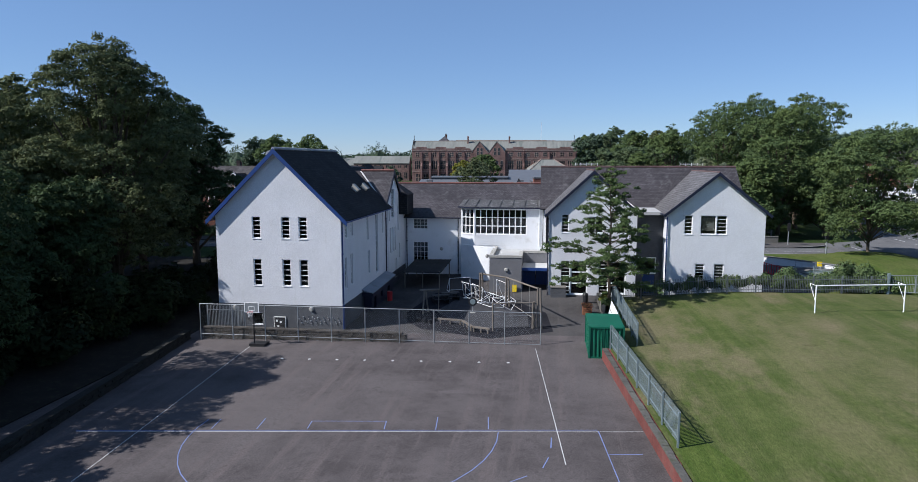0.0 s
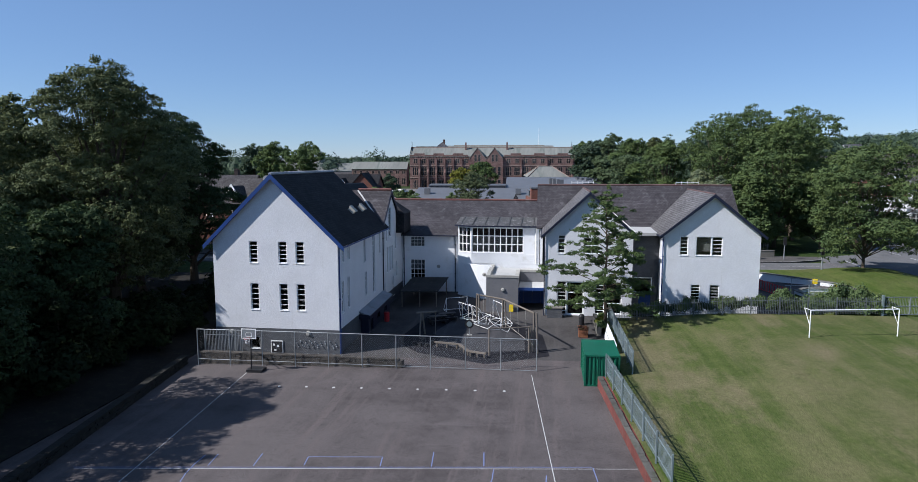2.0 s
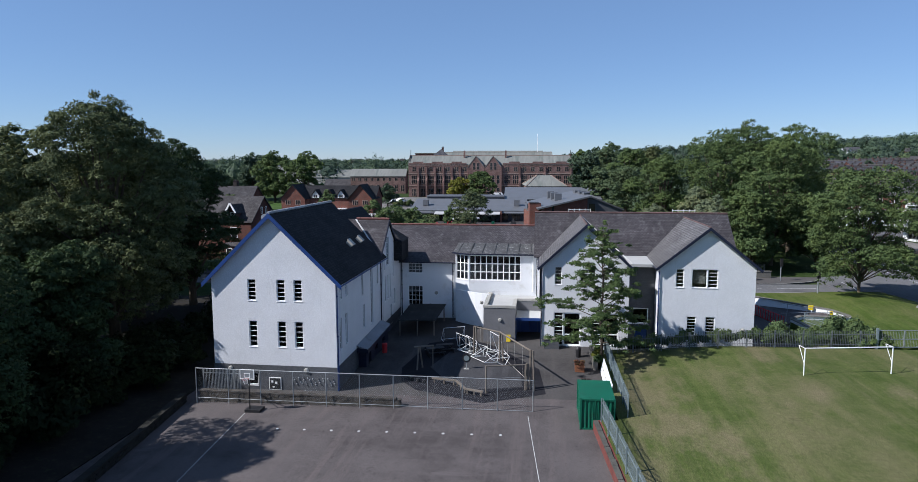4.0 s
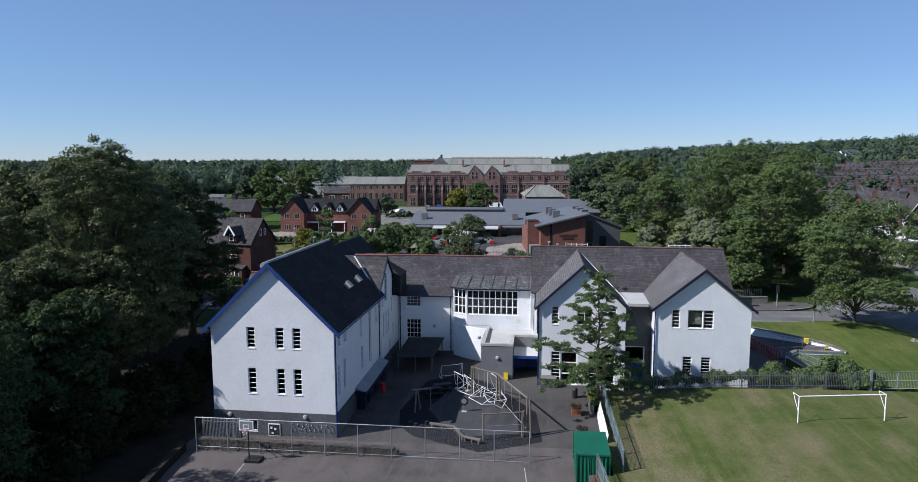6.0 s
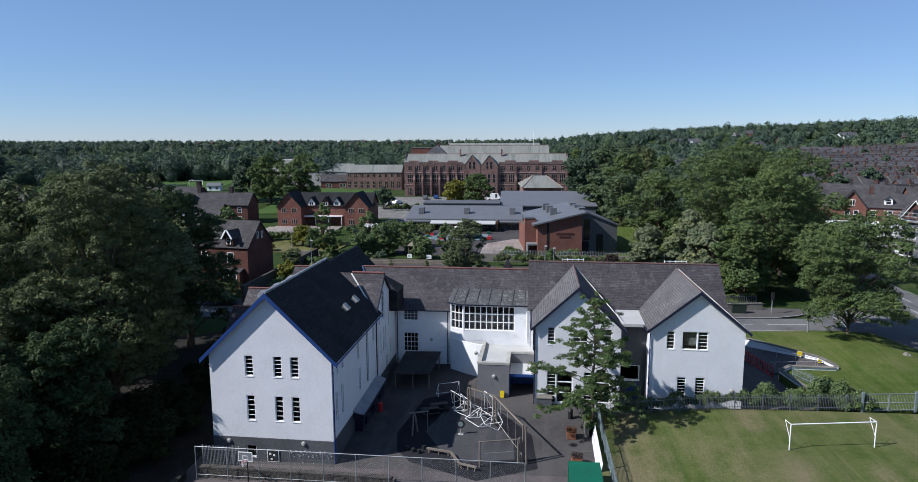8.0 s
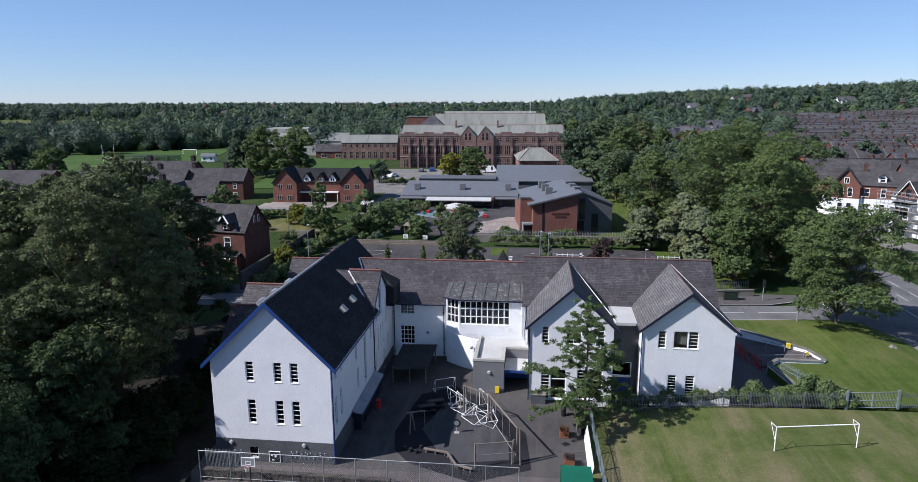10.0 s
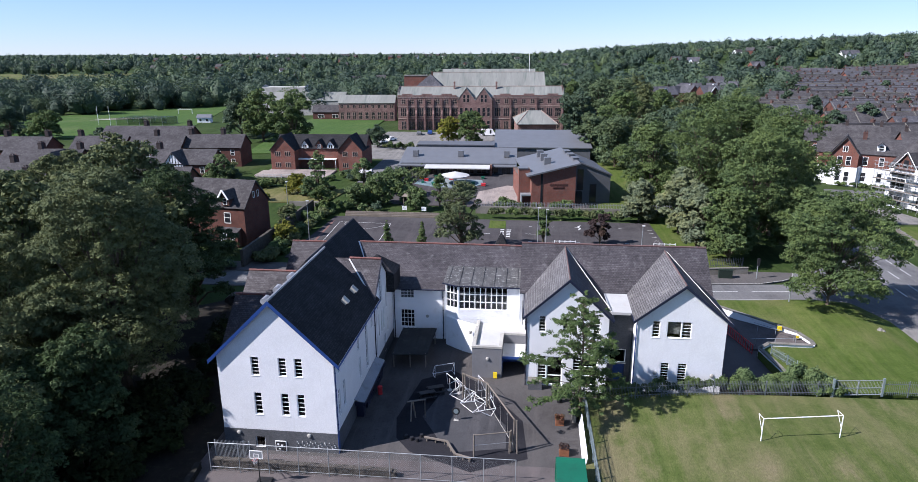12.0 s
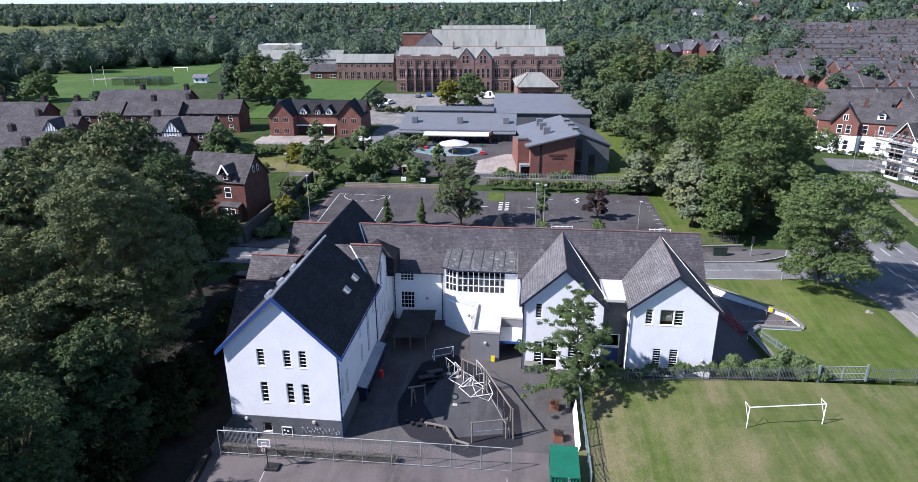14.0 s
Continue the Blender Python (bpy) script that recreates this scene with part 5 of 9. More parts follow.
for x0, x1 in ((32.95, 35.5), (35.56, 38.1)):
    y0, y1 = 66.5 + (x0 - 32.95) * 0.13, 66.5 + (x1 - 32.95) * 0.13
    g = Geo()
    for a, b in (((x0, y0, 2.05), (x0, y0, 3.8)), ((x1, y1, 2.05), (x1, y1, 3.8)), ((x0, y0, 3.78), (x1, y1, 3.78)), ((x0, y0, 2.1), (x1, y1, 2.1)), ((x0, y0, 2.9), (x1, y1, 2.9))):
        g.rod(a, b, 0.05, 6)
    for k in range(1, 17):
        x, y = x0 + (x1 - x0) * k / 17, y0 + (y1 - y0) * k / 17
        g.rod((x, y, 2.1), (x, y, 3.78), 0.012, 4)
    part("gate_leaf", g, GALV, gt)
for x in (32.9, 38.2):
    g = Geo()
    y = 66.5 + (x - 32.95) * 0.13
    g.box(x - 0.1, x + 0.1, y - 0.1, y + 0.1, 1.9, 4.0)
    part("gate_post", g, GREYGREEN, gt)

# red brick retaining wall with stepped coping
rw2 = thing("retaining_wall", (6, 36, 0.4), "red brick retaining wall with rough stone coping", "wall")
g = Geo()
n = 8
for i in range(n):
    y0, y1 = 18 + 29.0 * i / n, 18 + 29.0 * (i + 1) / n
    x0, x1 = 7.09 - 2.52 * i / n, 7.09 - 2.52 * (i + 1) / n
    g.poly([(x0 - 0.25, y0, -0.2), (x1 - 0.25, y1, -0.2), (x1 - 0.25, y1, 1.18), (x0 - 0.25, y0, 1.18)])
    g.poly([(x0 - 0.25, y0, 1.18), (x1 - 0.25, y1, 1.18), (x1 + 0.4, y1, 1.18), (x0 + 0.4, y0, 1.18)])
g.poly([(4.32, 47.0, -0.2), (4.97, 47.0, -0.2), (4.97, 47.0, 1.18), (4.32, 47.0, 1.18)])
part("wall", g, WALL_RED, rw2)
for i in range(32):
    y0 = 18 + 0.9 * i
    x0 = 7.09 - 2.52 * (y0 - 18) / 29.0
    g = Geo()
    w = random.uniform(0.3, 0.36)
    g.box(-0.29, -0.29 + w, 0, 0.87, 1.18, 1.25 + random.uniform(0, 0.05), pose(x0, y0, 0, 0, 0, 4.97))
    part("coping_stone", g, OLD_COPING, rw2)
# planting bed wall and white boards by the path
g = Geo()
g.box(5.35, 5.75, 60.5, 66, 0.3, 1.5)
single("bed_wall", g, COPING, "low stone wall of a planting bed", "wall")
for y0, y1, za in ((52.6, 55.4, 1.95), (55.45, 58.2, 1.95), (58.25, 60.3, 1.9)):
    g = Geo()
    g.poly([(5.95, y0, 0.5), (5.95, y1, 0.5), (6.25, y1, za), (6.25, y0, za)])
    g.poly([(6.0, y0, 0.5), (6.3, y0, za), (6.3, y1, za), (6.0, y1, 0.5)])
    g.poly([(5.95, y0, 0.5), (6.25, y0, za), (6.3, y0, za), (6.0, y0, 0.5)])
    g.poly([(6.25, y0, za), (6.25, y1, za), (6.3, y1, za), (6.3, y0, za)])
    single("white_board", g, WHITE_WALL, "white board leaning along the field fence", "board", "white boards")

# ---- green steel store ----
st = thing("storage_container", (4.6, 49.2, 0.4), "dark green steel storage container with ribbed sides", "container")
SX0, SX1, SY0, SY1, SZ0, SZ1 = 3.4, 5.85, 47.1, 51.3, 0.4, 2.75
for nm, (a, b) in (("side_wall", ((SX0, SY1), (SX0, SY0))), ("front_wall", ((SX0, SY0), (SX1, SY0))), ("side_wall", ((SX1, SY0), (SX1, SY1))), ("rear_wall", ((SX1, SY1), (SX0, SY1)))):
    g = Geo()
    a, b = Vector((*a, 0)), Vector((*b, 0))
    d = (b - a).normalized()
    o = Vector((d.y, -d.x, 0))
    n = int((b - a).length / 0.28)
    for i in range(n):
        u = [(b - a).length * (i + k) / n for k in (0, 0.3, 0.5, 0.8, 1)]
        dep = [0, 0, -0.07, -0.07, 0]
        for k in range(4):
            q0, q1 = a + d * u[k] + o * dep[k], a + d * u[k + 1] + o * dep[k + 1]
            g.poly([(q0.x, q0.y, SZ0 + 0.08), (q1.x, q1.y, SZ0 + 0.08), (q1.x, q1.y, SZ1 - 0.1), (q0.x, q0.y, SZ1 - 0.1)])
    part(nm, g, GREEN, st)
g = Geo()
g.box(SX0 - 0.05, SX1 + 0.05, SY0 - 0.05, SY1 + 0.05, SZ1 - 0.12, SZ1)
part("roof", g, GREEN, st)
g = Geo()
g.box(SX0 - 0.02, SX1 + 0.02, SY0 - 0.02, SY1 + 0.02, SZ0 - 0.2, SZ0 + 0.1)
for x in (SX0, SX1):
    for y in (SY0, SY1):
        g.box(x - 0.06, x + 0.06, y - 0.06, y + 0.06, SZ0, SZ1)
part("corner_frame", g, GREEN, st)
for x in (4.2, 4.45, 4.8, 5.05):
    g = Geo()
    g.rod((x, SY0 - 0.06, SZ0 + 0.1), (x, SY0 - 0.06, SZ1 - 0.15), 0.02, 6)
    part("lock_bar", g, GREEN, st)

# ---- basketball post ----
bh = thing("basketball_hoop", (-23.05, 48.5, 0), "portable basketball hoop with clear white-edged backboard", "basketball hoop")
g = Geo()
g.rod((-23.05, 48.55, -0.1), (-23.05, 48.6, 2.9), 0.05, 8)
part("pole", g, BLACK, bh)
g = Geo()
g.box(-23.4, -22.1, 48.3, 49.3, -0.12, 0.12)
part("base", g, BLACK, bh, "black plastic base")
g = Geo()
for a, b, c, d in ((-23.66, -22.44, 2.7, 2.76), (-23.66, -22.44, 3.46, 3.52), (-23.66, -23.6, 2.76, 3.46), (-22.5, -22.44, 2.76, 3.46), (-23.3, -22.8, 2.85, 2.89), (-23.3, -22.8, 3.16, 3.2), (-23.3, -23.26, 2.89, 3.16), (-22.84, -22.8, 2.89, 3.16)):
    g.box(a, b, 48.26, 48.31, c, d)
part("board_edge", g, WHITE_STEEL, bh)
g = Geo()
g.box(-23.6, -22.5, 48.275, 48.295, 2.76, 3.46)
part("backboard", g, GALV, bh)
g = Geo()
ring = arc(-23.05, 48.0, 0.23, 0, 360, 16)
for a, b in zip(ring, ring[1:]):
    g.rod((*a, 2.8), (*b, 2.8), 0.012, 5)
part("rim", g, RED, bh)
g = Geo()
for k in range(12):
    a = 2 * math.pi * k / 12
    g.rod((-23.05 + 0.22 * math.cos(a), 48.0 + 0.22 * math.sin(a), 2.8), (-23.05 + 0.13 * math.cos(a + 0.5), 48.0 + 0.13 * math.sin(a + 0.5), 2.4), 0.008, 4)
part("net", g, WHITE_STEEL, bh)
g = Geo()
g.rod((-23.05, 48.58, 2.5), (-24.2, 50.0, 1.7), 0.04, 6)
g.rod((-23.05, 48.58, 1.9), (-24.2, 50.0, 1.7), 0.03, 6)
part("strut", g, BLACK, bh)

# ---- football goal ----
gl = thing("football_goal", (26.5, 57.7, 2), "white football goal without a net on the school field", "football goal")
ga, gb2 = Vector((22.66, 57.03, 2.0)), Vector((30.27, 58.41, 2.0))
up = Vector((0, 0, 2.36))
back = Vector((-0.18, 1.0, 0)).normalized()
for p in (ga, gb2):
    g = Geo()
    g.rod(p - Vector((0, 0, 0.1)), p + up, 0.05, 8)
    part("post", g, WHITE_STEEL, gl)
    g = Geo()
    g.rod(p + up, p + up + back * 0.9 + Vector((0, 0, 0.02)), 0.025, 6)
    g.rod(p + up + back * 0.9, p + up * 0.45 + back * 0.05, 0.025, 6)
    part("stanchion", g, WHITE_STEEL, gl)
g = Geo()
g.rod(ga + up, gb2 + up, 0.05, 8)
part("crossbar", g, WHITE_STEEL, gl)


# ---- trees ----
def leaf_cloud(rng, lobes, n, size, shell=0.45, flat=0.3, wild=0.36):
    """Pointed leaf sprays, three corners each, on the outer and upper part of overlapping lobes."""
    lobes = np.array(lobes, dtype=float)
    area = (lobes[:, 3] * lobes[:, 4] + lobes[:, 4] * lobes[:, 5] + lobes[:, 3] * lobes[:, 5])
    pick = rng.choice(len(lobes), n, p=area / area.sum())
    d = rng.normal(size=(n, 3))
    d[:, 2] = np.where(d[:, 2] < -0.3, -d[:, 2] * 0.6, d[:, 2])
    d /= np.linalg.norm(d, axis=1)[:, None]
    r = 1.0 - shell * rng.random(n) ** 1.6 + 0.10 * rng.normal(size=n)
    c = lobes[pick, :3] + d * r[:, None] * lobes[pick, 3:6]
    nrm = d * 0.9 + rng.normal(size=(n, 3)) * wild + np.array([0, 0, flat])
    nrm /= np.linalg.norm(nrm, axis=1)[:, None]
    t = np.cross(nrm, rng.normal(size=(n, 3)))
    t /= np.linalg.norm(t, axis=1)[:, None]
    b = np.cross(nrm, t)
    s = size * (0.55 + 0.9 * rng.random(n))[:, None]
    v = np.stack([c - t * s + b * s * 0.55, c - t * s * 0.7 - b * s * 0.6, c + t * s * 1.1 - nrm * s * 0.15], axis=1)
    return v.reshape(-1, 3)


def leaves_mesh(name, verts, material, sides=3):
    """One mesh of loose leaves, each with its own three (or four) corners."""
    n = len(verts) // sides
    me = bpy.data.meshes.new(name)
    me.vertices.add(n * sides)
    me.vertices.foreach_set("co", verts.astype(np.float32).ravel())
    me.loops.add(n * sides)
    me.loops.foreach_set("vertex_index", np.arange(n * sides, dtype=np.int32))
    me.polygons.add(n)
    me.polygons.foreach_set("loop_start", np.arange(0, n * sides, sides, dtype=np.int32))
    me.update(calc_edges=True)
    me.materials.append(material)
    return me


def crown_lobes(rng, r, z0, z1, count, spread=0.72, low=0.3, lobe=1.0, spray=0.1, droop=0.15):
    """Boughs of a crown between z0 and z1, widest at the height share low, and the flat sprays of leaves round each."""
    main, out = [], []
    for i in range(count):
        k = (i + 0.5) / count
        z = z0 + (z1 - z0) * (0.1 + 0.8 * k + 0.1 * (rng.random() - 0.5))
        wide = r * math.sqrt(1 - (((low - k) / (low + 0.35)) if k < low else ((k - low) / (1.08 - low))) ** 2)
        a = i * 2.399 + rng.random()
        q = wide * spread * (0.3 + 0.8 * rng.random())
        s = r * lobe * (0.16 + 0.22 * rng.random())
        main.append((q * math.cos(a), q * math.sin(a), z, s, s, s * (0.6 + 0.25 * rng.random())))
    main.append((0, 0, z1 - r * 0.3, r * 0.22, r * 0.22, r * 0.3))
    whole = np.array(main)
    for i, l in enumerate(main):
        sr = min(1.35, max(0.3, spray * r))
        for j in range(max(5, int(2.0 * (l[3] / sr) ** 2))):
            d = rng.normal(size=3) + np.array([l[0], l[1], 0]) * (0.8 / (r + 0.01)) + np.array([0, 0, 0.35])
            d /= np.linalg.norm(d)
            p = np.array(l[:3]) + d * np.array(l[3:6]) * (0.92 + 0.2 * rng.random())
            inside = ((((p - whole[:, :3]) / whole[:, 3:6]) ** 2).sum(axis=1) < 0.55)
            inside[i] = False
            if inside.any():
                continue
            s = sr * (0.6 + 0.75 * rng.random())
            far = math.hypot(p[0], p[1]) / (r + 0.01)
            out.append((p[0], p[1], p[2] - droop * s * far, s, s, s * (0.6 + 0.3 * rng.random())))
    return main, out


def trunk_geo(rng, r, z0, z1, lobes, thick=1.0):
    g = Geo()
    top = Vector((0.02 * z1 * rng.normal(), 0.02 * z1 * rng.normal(), z0 + (z1 - z0) * 0.55))
    tr = (0.035 * z1 * 0.6 + 0.05) * thick
    pts = [Vector((0, 0, -0.5)), Vector((top.x * 0.3, top.y * 0.3, z0 * 0.6)), Vector((top.x * 0.6, top.y * 0.6, z0 + (z1 - z0) * 0.25)), top]
    rad = [tr * 1.25, tr, tr * 0.7, tr * 0.3]
    for i in range(3):
        g.rod(pts[i], pts[i + 1], rad[i], 8, rad[i + 1])
    for l in lobes[:-1]:
        f = 0.25 + 0.5 * rng.random()
        s = pts[1] + (top - pts[1]) * f * max(0.1, min(1, (l[2] - z0) / (z1 - z0 + 0.01)))
        e = Vector(l[:3])
        m = s.lerp(e, 0.55) + Vector((0, 0, 0.05 * (z1 - z0)))
        g.rod(s, m, tr * 0.42, 6, tr * 0.25)
        g.rod(m, e, tr * 0.25, 5, tr * 0.08)
    return g


def tree(name, x, y, z, height, r, seed, material, label, n=20000, size=0.32, clear=0.22, count=16, category="tree", shell=0.55, low=0.3, lobe=1.0, spread=0.75, thick=1.0, taper=0.0, spray=0.1, fill=0.25):
    """A tree: a tapered trunk with limbs, and a crown of leaf sprays round its boughs."""
    rng = np.random.default_rng(seed)
    t = thing(name, (x, y, z), label, category)
    main, lobes = crown_lobes(rng, r, height * clear, height, count, spread, low, lobe, spray)
    if taper:
        z0, dz = height * clear, height * (1 - clear)

        def narrow(l):
            """Draws a lobe in towards the stem the higher it sits."""
            u = min(1.05, max(0.0, (l[2] - z0) / dz))
            f = 1 - taper * u
            return (l[0] * f, l[1] * f, z0 + dz * u ** (1 + 0.5 * taper), l[3] * (1 - 0.5 * taper * u), l[4] * (1 - 0.5 * taper * u), l[5])

        main, lobes = [narrow(l) for l in main], [narrow(l) for l in lobes]
    tg = part("trunk", trunk_geo(rng, r, height * clear, height, main, thick), BARK, None, "", True)
    tg.parent = t
    inner = [(*l[:3], l[3] * 0.9, l[4] * 0.9, l[5] * 0.9) for l in main]
    leaves = np.concatenate([leaf_cloud(rng, lobes, int(n * (1 - fill)), size, shell, 0.35), leaf_cloud(rng, inner, int(n * fill), size * 1.15, 0.3, 0.1)])
    cr = new("crown", leaves_mesh("crown", leaves, material))
    cr.parent = t
    return t


def maple(name, x, y, z, height, r, seed, material, label):
    """An open young tree: a slim stem, rising boughs that shorten upwards, and small sprays of leaves along each."""
    rng = np.random.default_rng(seed)
    t = thing(name, (x, y, z), label, "tree")
    g = Geo()
    stem = [Vector((0.1 * math.sin(1.7 * k), 0.1 * math.cos(2.3 * k), height * 0.96 * k / 8 - (0.4 if k == 0 else 0))) for k in range(9)]
    for k in range(8):
        g.rod(stem[k], stem[k + 1], 0.17 * (1 - k / 8.6), 8, 0.17 * (1 - (k + 1) / 8.6))
    lobes = [(0.1, 0, height - 0.3, 0.22, 0.22, 0.5)]
    boughs = 60
    for i in range(boughs):
        u = 0.15 + 0.82 * (i + rng.random()) / boughs
        wide = r * (min(1.0, 0.8 + 1.5 * (u - 0.15)) if u < 0.3 else 1 - 0.9 * ((u - 0.3) / 0.7) ** 0.72)
        reach = wide * (0.42 + 0.62 * rng.random())
        a = i * 2.399 + 0.7 * rng.random()
        s = stem[0].lerp(stem[8], u)
        rise = (0.02 + 0.5 * u) * reach + 0.2 * rng.normal()
        e = s + Vector((reach * math.cos(a), reach * math.sin(a), rise))
        m = s.lerp(e, 0.5) + Vector((0, 0, 0.08 * reach))
        g.rod(s, m, 0.05, 5, 0.032)
        g.rod(m, e, 0.032, 4, 0.012)
        for j in range(max(3, int(reach * 2.6))):
            q = 0.3 + 0.75 * (j + rng.random()) / max(3, int(reach * 2.6))
            p = s.lerp(m, q * 2) if q < 0.5 else m.lerp(e, q * 2 - 1)
            off = rng.normal(size=3) * np.array([0.34, 0.34, 0.2])
            w = 0.26 + 0.26 * rng.random()
            lobes.append((p.x + off[0], p.y + off[1], p.z + off[2], w, w, w * 0.6))
    part("trunk", g, BARK, None, "", True).parent = t
    new("crown", leaves_mesh("crown", leaf_cloud(rng, lobes, 36000, 0.095, 0.9, 0.4, 0.6), material)).parent = t
    return t


def leafing(r):
    """The number and size of the leaves that suit a garden tree of radius r."""
    size = 0.13 + 0.02 * r
    return int(20 * (r / size) ** 2), size


def bush(name, x, y, z, rx, ry, h, seed, material, label, n=3000, size=0.2, category="bush"):
    rng = np.random.default_rng(seed)
    lobes = []
    for i in range(max(5, int(rx * 3))):
        a, q = rng.random() * 6.28, rng.random() ** 0.5
        lobes.append((rx * 0.7 * q * math.cos(a), ry * 0.7 * q * math.sin(a), h * (0.35 + 0.3 * rng.random()), rx * 0.4, ry * 0.4, h * 0.35))
    me = leaves_mesh(name, leaf_cloud(rng, lobes, n, size, 0.6), material)
    ob = new(name, me)
    ob.location = (x, y, z)
    return tagged(ob, label, category)


# dark trees on the bank beside the playground
BT = "tall dense broadleaf tree on the shaded bank"
# those at (-45, 33) and (-49, 24) are added out of view for shade
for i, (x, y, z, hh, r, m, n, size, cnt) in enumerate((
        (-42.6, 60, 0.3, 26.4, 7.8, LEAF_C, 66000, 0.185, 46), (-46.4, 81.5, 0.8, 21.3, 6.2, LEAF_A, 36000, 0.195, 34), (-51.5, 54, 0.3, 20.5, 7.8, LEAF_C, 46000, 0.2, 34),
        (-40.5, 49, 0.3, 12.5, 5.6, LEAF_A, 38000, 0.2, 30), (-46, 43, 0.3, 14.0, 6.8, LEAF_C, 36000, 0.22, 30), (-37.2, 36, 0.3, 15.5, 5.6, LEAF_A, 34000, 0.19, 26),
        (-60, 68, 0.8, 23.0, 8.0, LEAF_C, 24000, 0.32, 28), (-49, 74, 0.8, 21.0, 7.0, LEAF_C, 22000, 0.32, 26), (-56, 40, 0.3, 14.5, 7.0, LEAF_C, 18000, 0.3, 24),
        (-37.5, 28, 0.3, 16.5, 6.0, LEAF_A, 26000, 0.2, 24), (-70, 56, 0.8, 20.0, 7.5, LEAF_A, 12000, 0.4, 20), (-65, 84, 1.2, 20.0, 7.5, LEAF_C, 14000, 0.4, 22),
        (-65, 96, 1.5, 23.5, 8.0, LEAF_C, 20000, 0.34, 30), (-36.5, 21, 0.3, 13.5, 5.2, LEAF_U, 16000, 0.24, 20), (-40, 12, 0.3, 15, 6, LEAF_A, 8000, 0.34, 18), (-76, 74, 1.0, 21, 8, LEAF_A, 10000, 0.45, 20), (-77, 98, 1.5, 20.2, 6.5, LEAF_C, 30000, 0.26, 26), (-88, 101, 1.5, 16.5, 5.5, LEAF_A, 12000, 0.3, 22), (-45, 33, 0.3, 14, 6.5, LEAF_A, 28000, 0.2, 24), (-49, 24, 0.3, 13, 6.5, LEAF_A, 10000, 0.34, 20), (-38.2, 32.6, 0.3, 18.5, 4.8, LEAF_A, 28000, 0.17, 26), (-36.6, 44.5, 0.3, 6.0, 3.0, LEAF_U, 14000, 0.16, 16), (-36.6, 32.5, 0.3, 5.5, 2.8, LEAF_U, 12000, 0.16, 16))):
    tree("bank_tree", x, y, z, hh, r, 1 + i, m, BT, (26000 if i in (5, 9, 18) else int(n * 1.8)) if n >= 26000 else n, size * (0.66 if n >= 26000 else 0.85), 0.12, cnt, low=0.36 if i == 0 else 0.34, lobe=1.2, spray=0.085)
# undergrowth uses the leaf colour that already holds the bank's shade
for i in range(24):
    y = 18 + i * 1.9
    bush("undergrowth", -34.4 - 1.2 * (i % 3) - (0.05 * (50 - y) if y < 50 else -0.6), y, 0.1, 1.8, 1.8, 1.6 + (i % 4) * 0.4, 100 + i, LEAF_U, "low undergrowth below the bank trees, shade put into its leaf colour", 1600, 0.2)
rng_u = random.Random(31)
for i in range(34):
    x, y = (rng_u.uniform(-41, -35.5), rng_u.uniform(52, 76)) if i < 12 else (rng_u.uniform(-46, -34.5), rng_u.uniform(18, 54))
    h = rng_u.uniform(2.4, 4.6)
    bush("undergrowth", x, y, 0.0, h * 0.75, h * 0.75, h, 1000 + i, LEAF_U, "tall undergrowth below the bank trees, leaves coloured dark for shade", 1500, 0.22)
# young tree in the courtyard's planting bed
maple("courtyard_tree", 6.1, 61.7, 0.9, 13.7, 7.3, 23, LEAF_K, "slender green maple growing beside the school block")
# trees along the road
tree("street_tree", 42.5, 91.6, 2.5, 16.6, 7.2, 31, LEAF_B, "spreading roadside tree on the lawn's corner", 56000, 0.14, 0.07, 54, shell=0.7, lobe=0.95, spread=0.95, low=0.36, thick=0.5, spray=0.085)
WT = "large dense green tree in the wood by the road"
for i, (x, y, h, r, m) in enumerate(((31.0, 119.5, 12.5, 4.0, LEAF_D), (35, 113.5, 13.5, 5.2, LEAF_B), (23.6, 140, 9.5, 3.8, LEAF_D), (30.2, 131.5, 13.5, 4.2, LEAF_D), (31.5, 125.5, 11, 3.4, LEAF_D), (41, 121, 22, 8, LEAF_B), (48, 132, 25, 9.5, LEAF_B), (37, 143, 24.5, 9, LEAF_B), (49, 142, 23, 7.6, LEAF_B), (45.5, 152, 27, 9, LEAF_B), (28, 153, 20.5, 8, LEAF_B), (50.5, 155, 20.5, 7.4, LEAF_B), (57.5, 147, 15, 6.5, LEAF_B), (40, 176, 21, 8, LEAF_G), (52, 172, 22, 8, LEAF_G), (47, 117, 13, 5.0, LEAF_B), (33, 186, 18, 7, LEAF_I), (25, 198, 15, 6.5, LEAF_I))):
    tree("wood_tree", x, y, land(x, y), h, r, 40 + i, m, WT if m is not LEAF_D else "silvery green tree beside the car park", 32000 if y < 160 else 14000, 0.185 if y < 160 else 0.28, 0.05, 30, lobe=1.1, low=0.42, spray=0.075, thick=0.7)
tree("car_park_tree", -12.0, 114.9, land(0, 115), 13.5, 5.4, 61, LEAF_L, "open-crowned grey-green tree in front of the car park", 26000, 0.13, 0.1, 26, shell=0.7, lobe=0.9, spray=0.085)
tree("copper_tree", 13.7, 121.3, 2, 5.6, 2.6, 62, LEAF_F, "small dark copper-leaved tree in the car park", 4500, 0.25, 0.1, 9)
